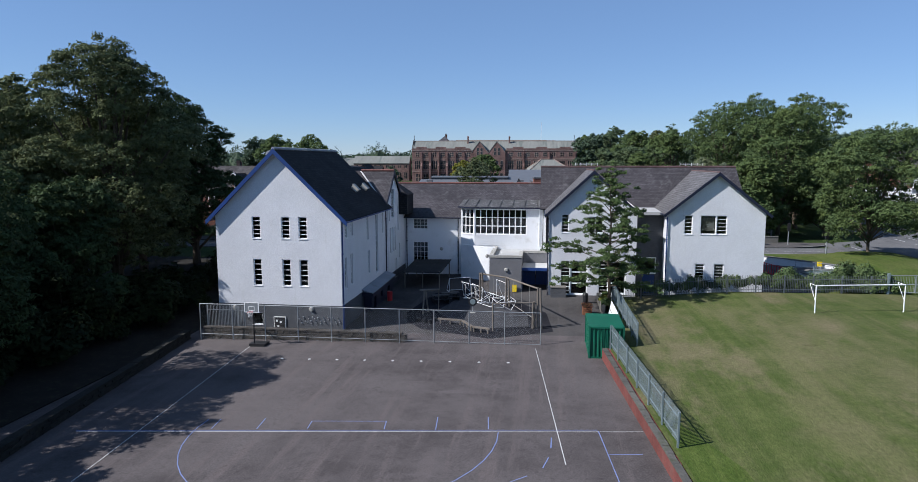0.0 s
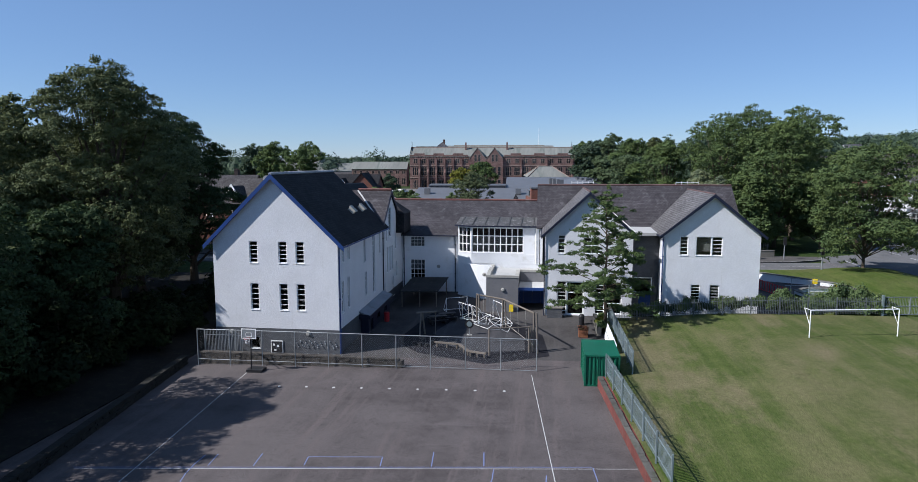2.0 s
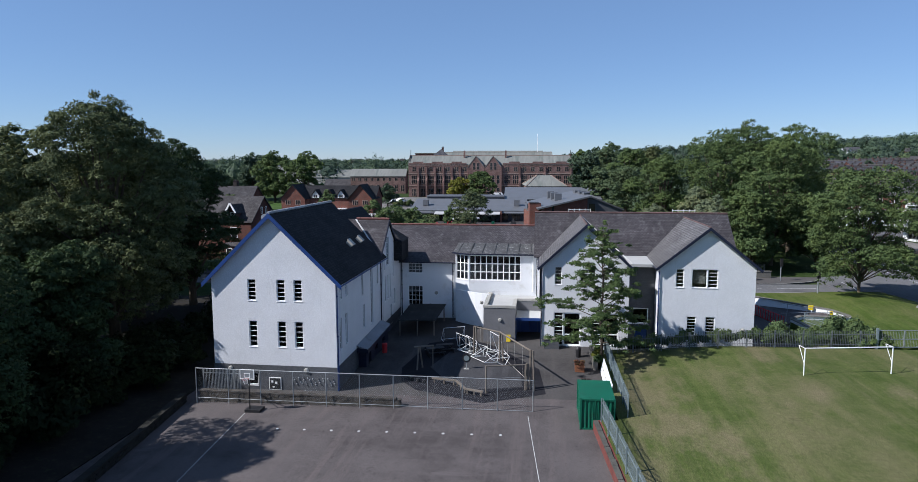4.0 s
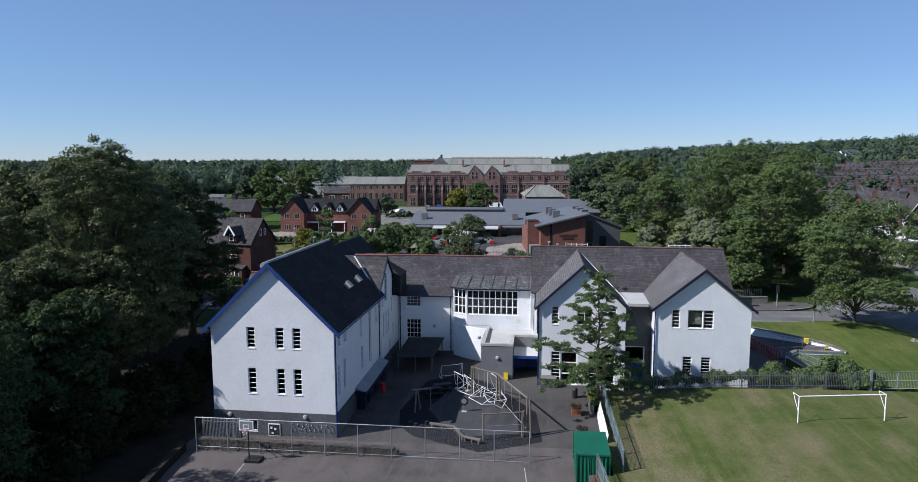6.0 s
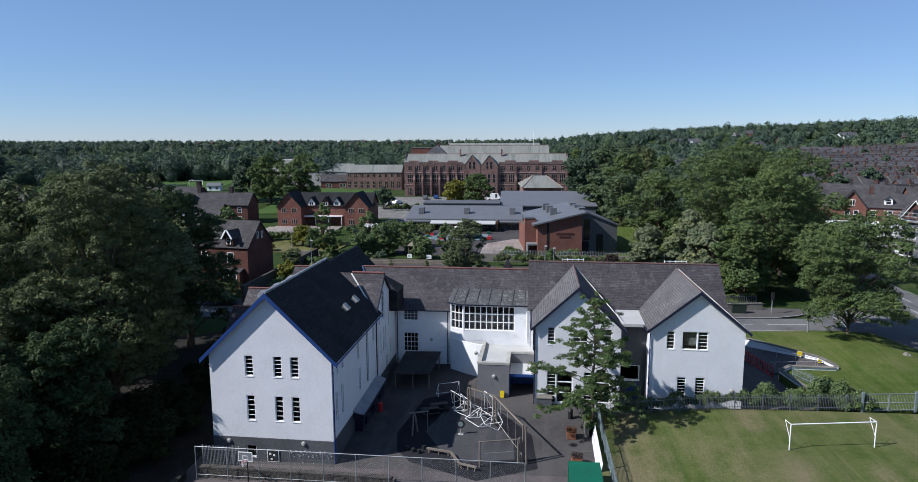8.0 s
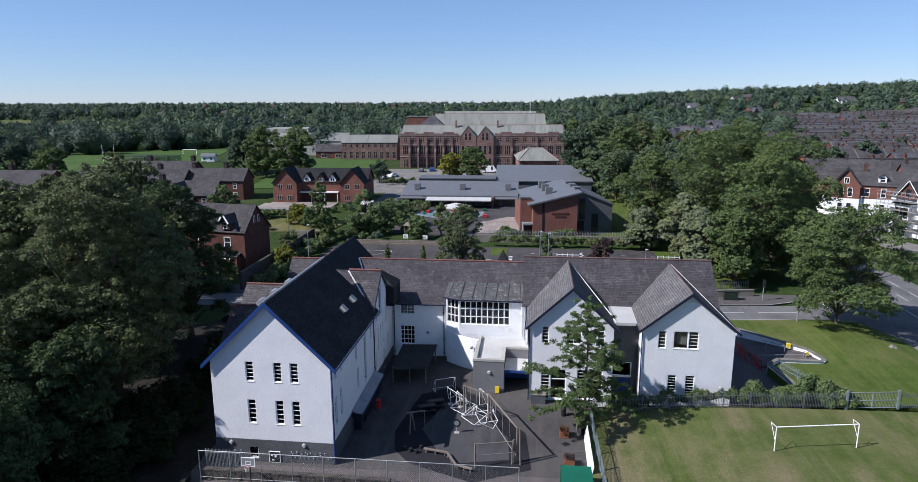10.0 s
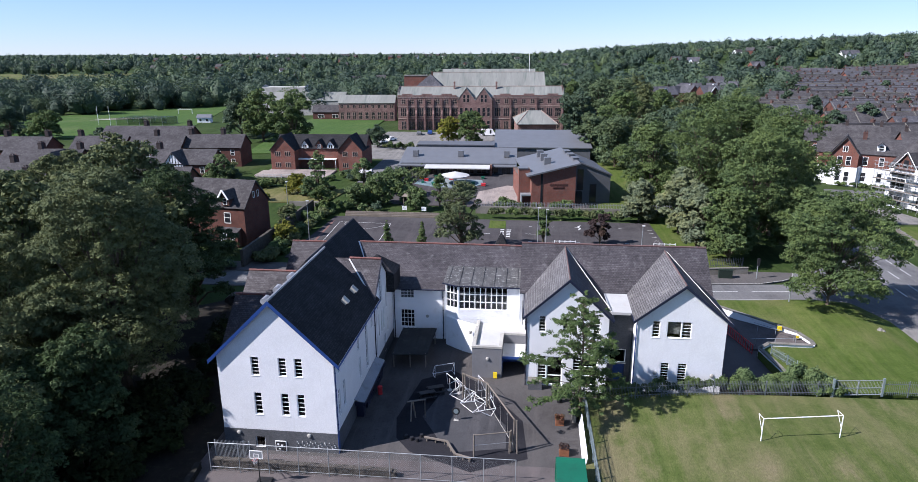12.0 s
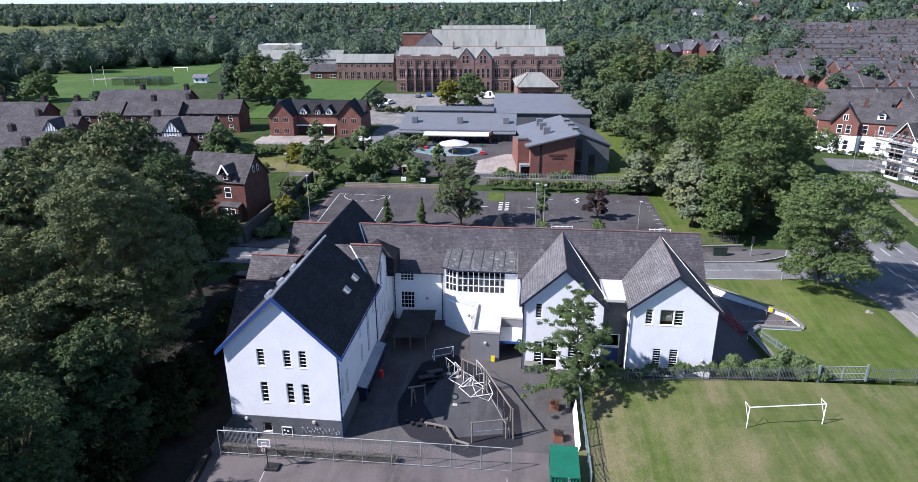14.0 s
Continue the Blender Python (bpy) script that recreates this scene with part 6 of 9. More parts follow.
tree("small_tree", 3.0, 118.5, 2, 7, 2.0, 63, LEAF_B, "small tree in a car park bed", 2500, 0.25, 0.2, 7)
for i, x in enumerate((-25.9, -19.3)):
    tree("conical_tree", x, 114.7, 2, 5.4, 1.5, 64 + i, LEAF_B, "small conical evergreen behind the school roof", 6000, 0.085, 0.02, 30, low=0.12, taper=0.75, lobe=1.1)
for i, (x, y, h, r, m, nm) in enumerate(((-35, 150, 8, 3.6, LEAF_H, ""), (-26, 146, 5.5, 3.0, LEAF_H, ""), (-21, 150, 8.0, 2.2, LEAF_H, ""), (-31, 158, 7, 3.2, LEAF_H, ""), (-54, 160, 11, 3.0, LEAF_H, ""), (-58.5, 158, 5.6, 3.2, LEAF_E, "y"), (-54.5, 155.5, 5, 3.0, LEAF_H, ""), (-47, 142, 6, 3, LEAF_B, ""), (-50, 128, 5, 2.6, LEAF_C, ""), (-46, 116, 5, 2.2, LEAF_E, ""), (-70, 128, 8, 4, LEAF_G, ""), (-100, 236, 19, 9.5, LEAF_B, ""), (-87, 232, 18, 8.5, LEAF_B, ""), (-113, 246, 18, 9.5, LEAF_G, ""), (-30, 236, 9.5, 5.0, LEAF_E, "y"), (-22, 234, 12, 6, LEAF_B, ""), (-54, 226, 8, 4, LEAF_G, ""), (-40, 146, 6, 3.0, LEAF_H, ""))):
    tree("garden_tree", x, y, land(x, y), h, r, 70 + i, m, "yellow-leaved garden tree among houses" if nm else "green garden tree among the houses", *leafing(r), 0.05, 22, lobe=1.0)
for i in range(12):
    x = -7 + i * 3.4
    bush("hedge_shrub", x, 139.9 + 0.3 * (i % 2), 2.0, 2.1, 1.2, 2.6, 130 + i, LEAF_B if i % 2 else LEAF_C, "clipped green hedge shrub behind the car park", 900, 0.28)
for i in range(12):
    bush("hedge_shrub", -45.2 - 0.05 * i, 106 + i * 3.4, 1.9, 1.8, 2.0, 2.6, 150 + i, LEAF_B if i % 3 else LEAF_C, "overgrown hedge beside the car park", 1000, 0.28)
for i in range(9):
    bush("hedge_shrub", -104 + i * 3.2, 164 + 0.4 * (i % 3), 3, 2.4, 1.6, 3.0, 170 + i, LEAF_A, "dark clipped garden hedge", 800, 0.34)
for i, (x, y, r, h) in enumerate(((23.4, 67.2, 1.6, 2.6), (25.0, 67.6, 2.0, 3.3), (27.2, 67.4, 1.9, 2.9), (28.6, 68.0, 2.0, 2.8), (30.4, 68.2, 2.3, 3.7), (32.0, 67.6, 1.7, 2.9), (33.2, 67.6, 1.3, 2.1))):
    bush("border_shrub", x, y - 0.35, 1.25, r, 1.3, h, 190 + i, LEAF_H if i % 3 else LEAF_B, "leafy overgrown shrub behind the palisade fence", 4200, 0.13)
    bush("border_shrub", x + 0.4, y - 0.55, 1.6, r * 0.9, 0.6, h * 0.55, 290 + i, LEAF_B, "leafy low shrub behind the palisade fence", 2400, 0.12)
for i in range(13):
    bush("low_hedge", 9.2 + i * 1.15, 65.2 + 0.11 * i, pitch_z(9 + i, 60), 0.95, 0.7, 1.35 + 0.25 * (i % 3), 210 + i, LEAF_B if i % 3 else LEAF_A, "low green hedge along the palisade fence", 1500, 0.1)
for i in range(3):
    bush("bed_plant", 5.6 + 0.3 * i, 61 + i * 1.6, 1.2, 0.6, 0.8, 0.8, 230 + i, LEAF_E if i == 1 else LEAF_B, "leafy plant in the raised bed", 500, 0.14)


def ball_tris(n=7, m=4):
    """A low unit ball as loose triangles."""
    out = []
    pt = lambda i, j: (math.sin(math.pi * j / m) * math.cos(2 * math.pi * i / n), math.sin(math.pi * j / m) * math.sin(2 * math.pi * i / n), math.cos(math.pi * j / m))
    for j in range(m):
        for i in range(n):
            if j < m - 1:
                out += [pt(i, j + 1), pt(i + 1, j + 1), pt(i, j)]
            if j > 0:
                out += [pt(i + 1, j + 1), pt(i + 1, j), pt(i, j)]
    out = np.array(out)
    return out / np.linalg.norm(out, axis=1)[:, None]


# houses that stand clear among the trees of the hillside: place, turn, length, kind
HILL_HOUSES = ((346, 794, 8, 20, "white"), (176, 780, -12, 13, "cream"), (162, 802, 15, 12, "brick"), (138, 540, 10, 16, "brick"), (134, 484, -25, 14, "brick"), (218, 694, 20, 15, "brick"), (206, 590, 5, 14, "brick"))


def far_wood():
    """Distant woodland over the hills, three tones of crown, each one mass."""
    rng = np.random.default_rng(5)
    kinds = []
    for k in range(8):
        r2 = np.random.default_rng(900 + k)
        knobs = r2.normal(size=(26, 3))
        knobs /= np.linalg.norm(knobs, axis=1)[:, None]

        def shape(d, squash=0.78 + 0.06 * k):
            """The crown's outer face in the direction d: a dome with knobs."""
            near = np.clip((d @ knobs.T) - 0.8, 0, None).max(axis=1)
            r = 5.4 * (0.84 + 1.5 * near)
            return d * r[:, None] * np.array([1, 1, squash]) + np.array([0, 0, 6.0])

        def sprays(count, s0):
            """Leaf masses on the crown's face, more of them on its upper side."""
            d = r2.normal(size=(count, 3))
            d[:, 2] = np.abs(d[:, 2]) * 1.2 - 0.45
            d /= np.linalg.norm(d, axis=1)[:, None]
            c = shape(d) * (1 + 0.05 * r2.normal(size=(count, 1)))
            nrm = d + r2.normal(size=d.shape) * 0.5
            nrm /= np.linalg.norm(nrm, axis=1)[:, None]
            t = np.cross(nrm, r2.normal(size=d.shape))
            t /= np.linalg.norm(t, axis=1)[:, None]
            b = np.cross(nrm, t)
            s = s0 * (0.5 + 0.8 * r2.random(count))[:, None]
            return np.stack([c - t * s + b * s * 0.6, c - t * s * 0.7 - b * s * 0.7, c + t * s], axis=1).reshape(-1, 3)

        kinds.append((shape(ball_tris(9, 6)) * np.array([0.8, 0.8, 0.86]), sprays(900, 0.5), shape(ball_tris(6, 4)) * np.array([0.84, 0.84, 0.88]), sprays(110, 1.15)))
    out = [[], [], []]

    def put(x, y, s, share=1.0, light=False):
        core, v, small, coarse = kinds[rng.integers(8)]
        if light:
            core, v = small, coarse
        if share < 1:
            v = v[: int(len(v) / 3 * share) * 3]
        v = np.concatenate([core, v])
        a = rng.random() * 6.28
        c, q = math.cos(a), math.sin(a)
        r = np.array([[c, -q, 0], [q, c, 0], [0, 0, 1]])
        w = noise.noise(Vector((x / 70, y / 110, 3.1))) + 0.45 * rng.normal()
        if any(abs(x - h[0]) < 11 and -34 < y - h[1] < 9 for h in HILL_HOUSES):
            return
        if (-76 < x < 14 and y < 422) or (0.27 < x / y < 0.38 and y < 290):
            return
        out[1 if w > 0.55 else 0 if w > -0.05 else 2].append((v @ r.T) * np.array([s, s, s * rng.uniform(0.85, 1.15)]) + np.array([x, y, land(x, y) - 0.8]))

    def open_land(x, y):
        k = x / y
        if -262 < x < -96 and 130 < y < (295 + max(0, x + 262) * 1.8 if x < -190 else 412 - (x + 190) * 1.0):
            return True
        if y < 348 and -175 < x < 16:
            return True
        if 200 < y < 350 and 0 <= k < 0.28:
            return True
        if y < 205 and 0 < x < 30:
            return True
        if k > 0.37 and 130 < y < 290:
            return True
        if -0.98 < k < -0.64 and 600 < y < 860:
            return True
        if 0.165 < k < 0.28 and 335 < y < 470:
            return True
        if k > 0.305 and 280 < y < 430:
            return True
        return k > 0.355 and 285 < y < 640

    for _ in range(1500):
        k, y = rng.uniform(-1.0, 0.62), rng.uniform(185, 520)
        if not open_land(k * y, y):
            put(k * y, y, rng.choice((0.6, 0.8, 1.0, 1.2, 1.4)) * rng.uniform(0.9, 1.1), 0.65 if y < 430 else 0.4)
    for _ in range(2000):
        k, y = rng.uniform(-1.0, 0.66), 500 + 600 * rng.random()
        if not open_land(k * y, y):
            put(k * y, y, rng.choice((0.6, 0.8, 1.0, 1.3)) * rng.uniform(0.9, 1.1), 1.0, True)
    for _ in range(3600):
        k, y = rng.uniform(-0.95, 0.7), 1050 + 1450 * rng.random() ** 1.3
        put(k * y, y, rng.choice((0.5, 0.7, 0.9, 1.2)), 0.4, True)
    # the three crown tones already include some blue haze of distance
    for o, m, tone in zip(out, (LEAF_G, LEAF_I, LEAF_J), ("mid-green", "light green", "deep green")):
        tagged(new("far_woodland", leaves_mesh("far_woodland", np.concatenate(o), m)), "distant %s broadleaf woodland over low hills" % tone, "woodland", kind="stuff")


far_wood()


# trees of the park beside the old hall
for i, (x, y, h, r) in enumerate(((29.1, 225, 20, 7.7), (16.2, 240, 19, 7.0), (26.0, 262, 22, 7.6), (39.9, 250, 19.5, 7.2), (16.5, 287, 20, 6.6), (26.1, 320, 22, 8.5), (37.3, 300, 21, 8.2), (49.0, 335, 21, 8.6), (55.3, 300, 15, 6.2), (15, 335, 20, 7.6), (18.6, 212, 14, 5.0), (59.3, 262, 15.5, 7.1), (71.6, 284, 15, 6.7), (43.3, 225, 15, 6.2), (67.4, 340, 10, 6.0), (82.2, 345, 9.5, 6.1), (50, 275, 17, 7.4), (64, 312, 10, 6), (32, 345, 20, 8), (74, 318, 9, 5.5), (74, 222, 13, 6.2), (79, 243, 13.5, 6.6), (64, 208, 15, 6.4), (88, 266, 11, 6.0), (69, 236, 14, 6.2))):
    tree("park_tree", x, y, land(x, y), h, r, 700 + i, (LEAF_B, LEAF_G, LEAF_I, LEAF_C)[i % 4], "large rounded broadleaf tree in the park", 9000, 0.36, 0.04, 24, lobe=1.1, low=0.42, thick=0.7)


# ---- shrubs and hedges of the gardens ----
rng_g = random.Random(77)
for k, (x0, x1, y0, y1, n, hs) in enumerate(((-48, -44.5, 104, 140, 14, 2.0), (-44, -31, 142, 150, 8, 1.9), (-55, -36, 150, 164, 9, 1.8), (-56, -44, 174, 182, 8, 2.2), (-42, -26, 166, 186, 9, 3.0), (-80, -64, 140, 166, 12, 2.4), (-12, 12, 148, 152, 8, 2.0), (-66, -50, 100, 112, 8, 2.4), (-100, -72, 158, 166, 8, 3.4), (-118, -84, 178, 186, 8, 3.4))):
    for i in range(n):
        x, y = rng_g.uniform(x0, x1), rng_g.uniform(y0, y1)
        m = rng_g.choice((LEAF_B, LEAF_H, LEAF_H, LEAF_C, LEAF_H, LEAF_G, LEAF_E if k in (2, 5) else LEAF_B))
        h = hs * rng_g.uniform(0.6, 1.4)
        bush("garden_shrub", x, y, land(x, y) - 0.1, h * rng_g.uniform(0.6, 1.1), h * rng_g.uniform(0.6, 0.9), h, 400 + k * 40 + i, m, "yellow-leaved garden shrub among the houses" if m is LEAF_E else "leafy green garden shrub among the houses", 900, 0.24)
for i in range(9):
    bush("hedge_shrub", -50 + 1.7 * i, 222 + 0.5 * (i % 3), land(-44, 222), 1.4, 1.1, 2.2 + 0.7 * (i % 2), 950 + i, LEAF_B if i % 2 else LEAF_C, "dark green shrub along the edge of the hall car park", 700, 0.26)
for i in range(16):
    bush("hedge_shrub", -73 + i * 1.15, 166.5 + 0.2 * (i % 2), 2.6, 1.2, 1.0, 2.2, 900 + i, LEAF_C, "clipped green hedge before the gabled house", 700, 0.22)
for i, (x, y, h, r, m) in enumerate(((-44, 168, 7.5, 3.2, LEAF_H), (-35, 160, 6.5, 2.8, LEAF_H), (-29, 152, 4.5, 2.4, LEAF_H), (-38, 149, 5, 2.4, LEAF_H), (-80, 160, 9, 4.0, LEAF_H), (-78, 162, 6, 3.0, LEAF_G), (-101, 156, 9, 4.4, LEAF_B), (-108, 150, 8.5, 4.0, LEAF_B), (-96, 128, 10, 4.6, LEAF_B), (-84, 132, 8, 4, LEAF_C), (-225, 246, 16, 9, LEAF_J), (-238, 262, 17, 9, LEAF_J), (-205, 238, 12, 7, LEAF_G), (-188, 236, 11, 6.5, LEAF_B), (-150, 214, 8, 4, LEAF_G))):
    tree("garden_tree", x, y, land(x, y), h, r, 600 + i, m, "green garden tree among the houses", *leafing(r), 0.06, 20)
for i, (k, y) in enumerate(((0.43, 252), (0.47, 268), (0.40, 305), (0.52, 330), (0.44, 372), (0.56, 405), (0.38, 420), (0.49, 455), (0.37, 520), (0.46, 560), (0.36, 350), (0.365, 470))):
    tree("street_tree", k * y, y, land(k * y, y), 11 + i % 3, 4.6 + 0.5 * (i % 2), 650 + i, LEAF_G, "green street tree between the terrace rows", 3500, 0.5, 0.1, 14)


# ---- houses and far buildings ----
def local_part(name, geo, material, parent, label="", smooth=False):
    ob = part(name, geo, material, None, label, smooth)
    ob.parent = parent
    return ob


def flat_window(parent, x, y, z, w, h, cols, rows, turn=0, material=None):
    """A window of a far building: a proud frame and a dark pane on the wall's face."""
    key = ("far", w, h, cols, rows, (material or FRAME).name)
    if key not in KEPT:
        f, p = Geo(), Geo()
        e = 0.1
        f.box(-w / 2, w / 2, -0.05, 0.0, -0.1, 0)
        f.box(-w / 2, -w / 2 + e, -0.05, 0.0, 0, h)
        f.box(w / 2 - e, w / 2, -0.05, 0.0, 0, h)
        f.box(-w / 2 + e, w / 2 - e, -0.05, 0.0, h - e, h)
        for i in range(1, cols):
            c = -w / 2 + w * i / cols
            f.box(c - 0.06, c + 0.06, -0.05, 0, 0, h - e)
        for i in range(1, rows):
            f.box(-w / 2 + e, w / 2 - e, -0.048, 0, h * i / rows - 0.05, h * i / rows + 0.05)
        p.box(-w / 2 + 0.04, w / 2 - 0.04, -0.03, -0.004, 0.02, h - 0.04)
        KEPT[key] = (mesh_of("frame", f, material or FRAME), mesh_of("pane", p, DARK_GLASS))
    f, p = KEPT[key]
    win = new("window", f)
    win.parent = parent
    win.matrix_basis = pose(x, y, z, 0, 0, turn)
    q = new("pane", p)
    q.parent = win
    return win


MULLION = plain("pale_stone_mullion", (0.33, 0.24, 0.2), 0.9, vary=0.2)
DARK_GLASS = plain("dark_window_glass", (0.02, 0.022, 0.026), 0.08, vary=0.1, bump=0.0, spec=0.6)


def gable_roof(parent, L, D, ez, rz, material, over=0.4, along="x", cx=0, cy=0):
    """Two slopes over a plan L by D, ridge along its x or y."""
    k = (rz - ez) / (D / 2)
    for s in (-1, 1):
        g = Geo()
        e = D / 2 + over
        pts = [(-L / 2 - over, 0, rz), (L / 2 + over, 0, rz), (L / 2 + over, s * e, ez - k * over), (-L / 2 - over, s * e, ez - k * over)]
        if along == "y":
            pts = [(p[1], p[0], p[2]) for p in pts]
        g.slab([(p[0] + cx, p[1] + cy, p[2]) for p in pts], 0.16)
        local_part("roof_slope", g, material, parent)


def solid(L, D, z0, ez, rz=None, along="x", cx=0, cy=0):
    """A closed mass with gables where rz is given."""
    g = Geo()
    hx, hy = (L / 2, D / 2) if along == "x" else (D / 2, L / 2)
    g.box(cx - hx, cx + hx, cy - hy, cy + hy, z0, ez)
    if rz:
        if along == "x":
            for s in (-1, 1):
                g.poly([(cx + s * L / 2, cy - D / 2, ez), (cx + s * L / 2, cy + D / 2, ez), (cx + s * L / 2, cy, rz - 0.1)])
        else:
            for s in (-1, 1):
                g.poly([(cx - D / 2, cy + s * L / 2, ez), (cx + D / 2, cy + s * L / 2, ez), (cx, cy + s * L / 2, rz - 0.1)])
    return g


def chimney(parent, x, y, z0, z1, w=0.8, d=0.6, material=None):
    g = Geo()
    g.box(x - w / 2, x + w / 2, y - d / 2, y + d / 2, z0, z1)
    g.box(x - w / 2 - 0.06, x + w / 2 + 0.06, y - d / 2 - 0.06, y + d / 2 + 0.06, z1 - 0.25, z1 - 0.1)
    for k in (-1, 1):
        g.rod((x + k * w / 4, y, z1), (x + k * w / 4, y, z1 + 0.4), 0.12, 6)
    local_part("chimney", g, material or CHIM, parent)


def cottage(name, x, y, turn, L, D, ez, rz, wall_m, roof_m, label, wins=(), chims=(), z=None, category="house", group=""):
    t = thing(name, (x, y, land(x, y) if z is None else z), label, category, group)
    t.rotation_euler = (0, 0, radians(turn))
    local_part("wall", solid(L, D, -1.5, ez, rz), wall_m, t)
    gable_roof(t, L, D, ez, rz, roof_m)
    for wx, wz, w, h, c, r in wins:
        flat_window(t, wx, -D / 2 - 0.005, wz, w, h, c, r)
    for c in chims:
        chimney(t, c, 0, rz - 1.2, rz + 1.2)
    return t


# old hall
HT = 5.2
hall = thing("old_hall", (-22.0, 281.5, 5.0), "long red sandstone hall with grey-green roof and twin central gables", "hall")
hall.rotation_euler = (0, 0, radians(HT))
L, D = 69.0, 14.0
local_part("wall", solid(L, D, -2, 14.4, None), SANDSTONE, hall)
gable_roof(hall, L, D, 14.4, 18.2, COPPER, 0.2)
for s in (-1, 1):
    g = Geo()
    g.poly([(s * L / 2, -D / 2, 14.4), (s * L / 2, D / 2, 14.4), (s * L / 2, 0, 18.8)])
    g.poly([(s * (L / 2 - 0.5), -D / 2, 14.4), (s * (L / 2 - 0.5), 0, 18.8), (s * (L / 2 - 0.5), D / 2, 14.4)])
    local_part("end_gable", g, SANDSTONE, hall)
yf = -D / 2
for i in range(19):
    x = -L / 2 + 2.4 + 3.56 * i
    if -10 < x < 6.5:
        continue
    flat_window(hall, x, yf - 0.006, 11.6, 1.7, 1.8, 2, 2, material=MULLION)
    flat_window(hall, x, yf - 0.006, 6.4, 2.5, 3.5, 3, 2, material=MULLION)
    flat_window(hall, x, yf - 0.006, 1.2, 2.0, 3.2, 3, 2, material=MULLION)
    if x < -8 or i % 3 == 0:
        g = Geo()
        d = 1.7 if x < -8 else 1.1
        g.box(x + 1.4, x + 2.05, yf - d, yf, -2, 7.6)
        g.poly([(x + 1.4, yf - d, 7.6), (x + 2.05, yf - d, 7.6), (x + 2.05, yf - 0.5, 9.0), (x + 1.4, yf - 0.5, 9.0)])
        g.box(x + 1.45, x + 2.0, yf - 0.5, yf, 7.6, 13.4)
        local_part("buttress", g, SANDSTONE, hall)
for cx in (-6.0, 1.2):
    g = Geo()
    g.box(cx - 3.5, cx + 3.5, yf - 1.0, yf + 2, -2, 13.4)
    g.poly([(cx - 3.5, yf - 1, 13.4), (cx + 3.5, yf - 1, 13.4), (cx, yf - 1, 18.0)])
    local_part("gable_bay", g, SANDSTONE, hall)
    g = Geo()
    for s in (-1, 1):
        g.slab([(cx, yf - 1.1, 18.1), (cx, yf + 6, 18.1), (cx + s * 3.6, yf + 6, 13.3), (cx + s * 3.6, yf - 1.1, 13.3)], 0.2)
    local_part("bay_roof", g, COPPER, hall)
    for dx in (-2, 0, 2):
        flat_window(hall, cx + dx, yf - 1.006, 6.4, 1.3, 3.6, 1, 2, material=MULLION)
        flat_window(hall, cx + dx, yf - 1.006, 1.4, 1.3, 3.4, 1, 2, material=MULLION)
    for dx in (-0.8, 0.8):
        flat_window(hall, cx + dx, yf - 1.006, 12.2, 1.1, 3.0, 1, 2, material=MULLION)
g = Geo()
for k in range(4):
    g.box(-L / 2, L / 2, yf - 0.15, yf, (0.4, 5.3, 10.4, 14.0)[k], (0.4, 5.3, 10.4, 14.0)[k] + 0.35)
local_part("string_course", g, MULLION, hall)
for a, b in ((-L / 2, -10), (5.2, L / 2)):
    g = Geo()
    g.box(a, b, yf - 0.2, yf + 0.2, 14.4, 15.0)
    for k in range(3):
        c = a + (b - a) * (k + 0.5) / 3
        g.box(c - 2.2, c + 2.2, yf - 0.22, yf + 0.22, 15.0, 15.6)
    local_part("parapet", g, SANDSTONE, hall)
g = Geo()
g.box(-L / 2, L / 2, -0.18, 0.18, 18.15, 18.4)
local_part("ridge", g, MULLION, hall)
for x in (-11.0, 6.6):
    chimney(hall, x, -1.5, 14, 20.0, 0.7, 0.9, SANDSTONE)
for x in (-L / 2 + 0.3, L / 2 - 0.3):
    g = Geo()
    g.rod((x, 0, 18.5), (x, 0, 20.6), 0.12, 6)
    local_part("finial", g, CHIM, hall)
rear = thing("rear_hall", (-25.5, 375, 4.4), "tall rear hall with broad grey-green streaked roof", "hall")
rear.rotation_euler = (0, 0, radians(HT))
local_part("wall", solid(62, 22, -2, 13.6, 21.6), SANDSTONE, rear)
gable_roof(rear, 62, 22, 13.6, 21.8, COPPER, 0.3)
local_part("rear_wall", solid(54, 22, -2, 15.0, 22.8, "x", 1.0, 23), SANDSTONE, rear)
gable_roof(rear, 54, 22, 15.0, 23.0, COPPER, 0.3, "x", 1.0, 23)
g = Geo()
g.box(-31.2, 31.2, -0.2, 0.2, 21.75, 22.0)
local_part("ridge", g, MULLION, rear)
hip = thing("hipped_block", (-50, 322, 5.0), "stone block with a dark slate pyramid roof behind the hall", "building")
hip.rotation_euler = (0, 0, radians(HT))
local_part("wall", solid(12, 12, -2, 16.4), SANDSTONE, hip)
g = Geo()
for i in range(4):
    a, b = ((-6.5, -6.5), (6.5, -6.5), (6.5, 6.5), (-6.5, 6.5))[i], ((6.5, -6.5), (6.5, 6.5), (-6.5, 6.5), (-6.5, -6.5))[i]
    g.poly([(*a, 16.2), (*b, 16.2), (0.5, 0, 22.0)])
local_part("roof", g, SLATE_TERRACE, hip)
chimney(hip, 1.2, 0, 16, 22.8, 1.0, 0.9, CHIM_RED)
blk = thing("brick_block", (-62, 352, 5.0), "plain sunlit red brick block behind the hall", "building")
blk.rotation_euler = (0, 0, radians(HT))
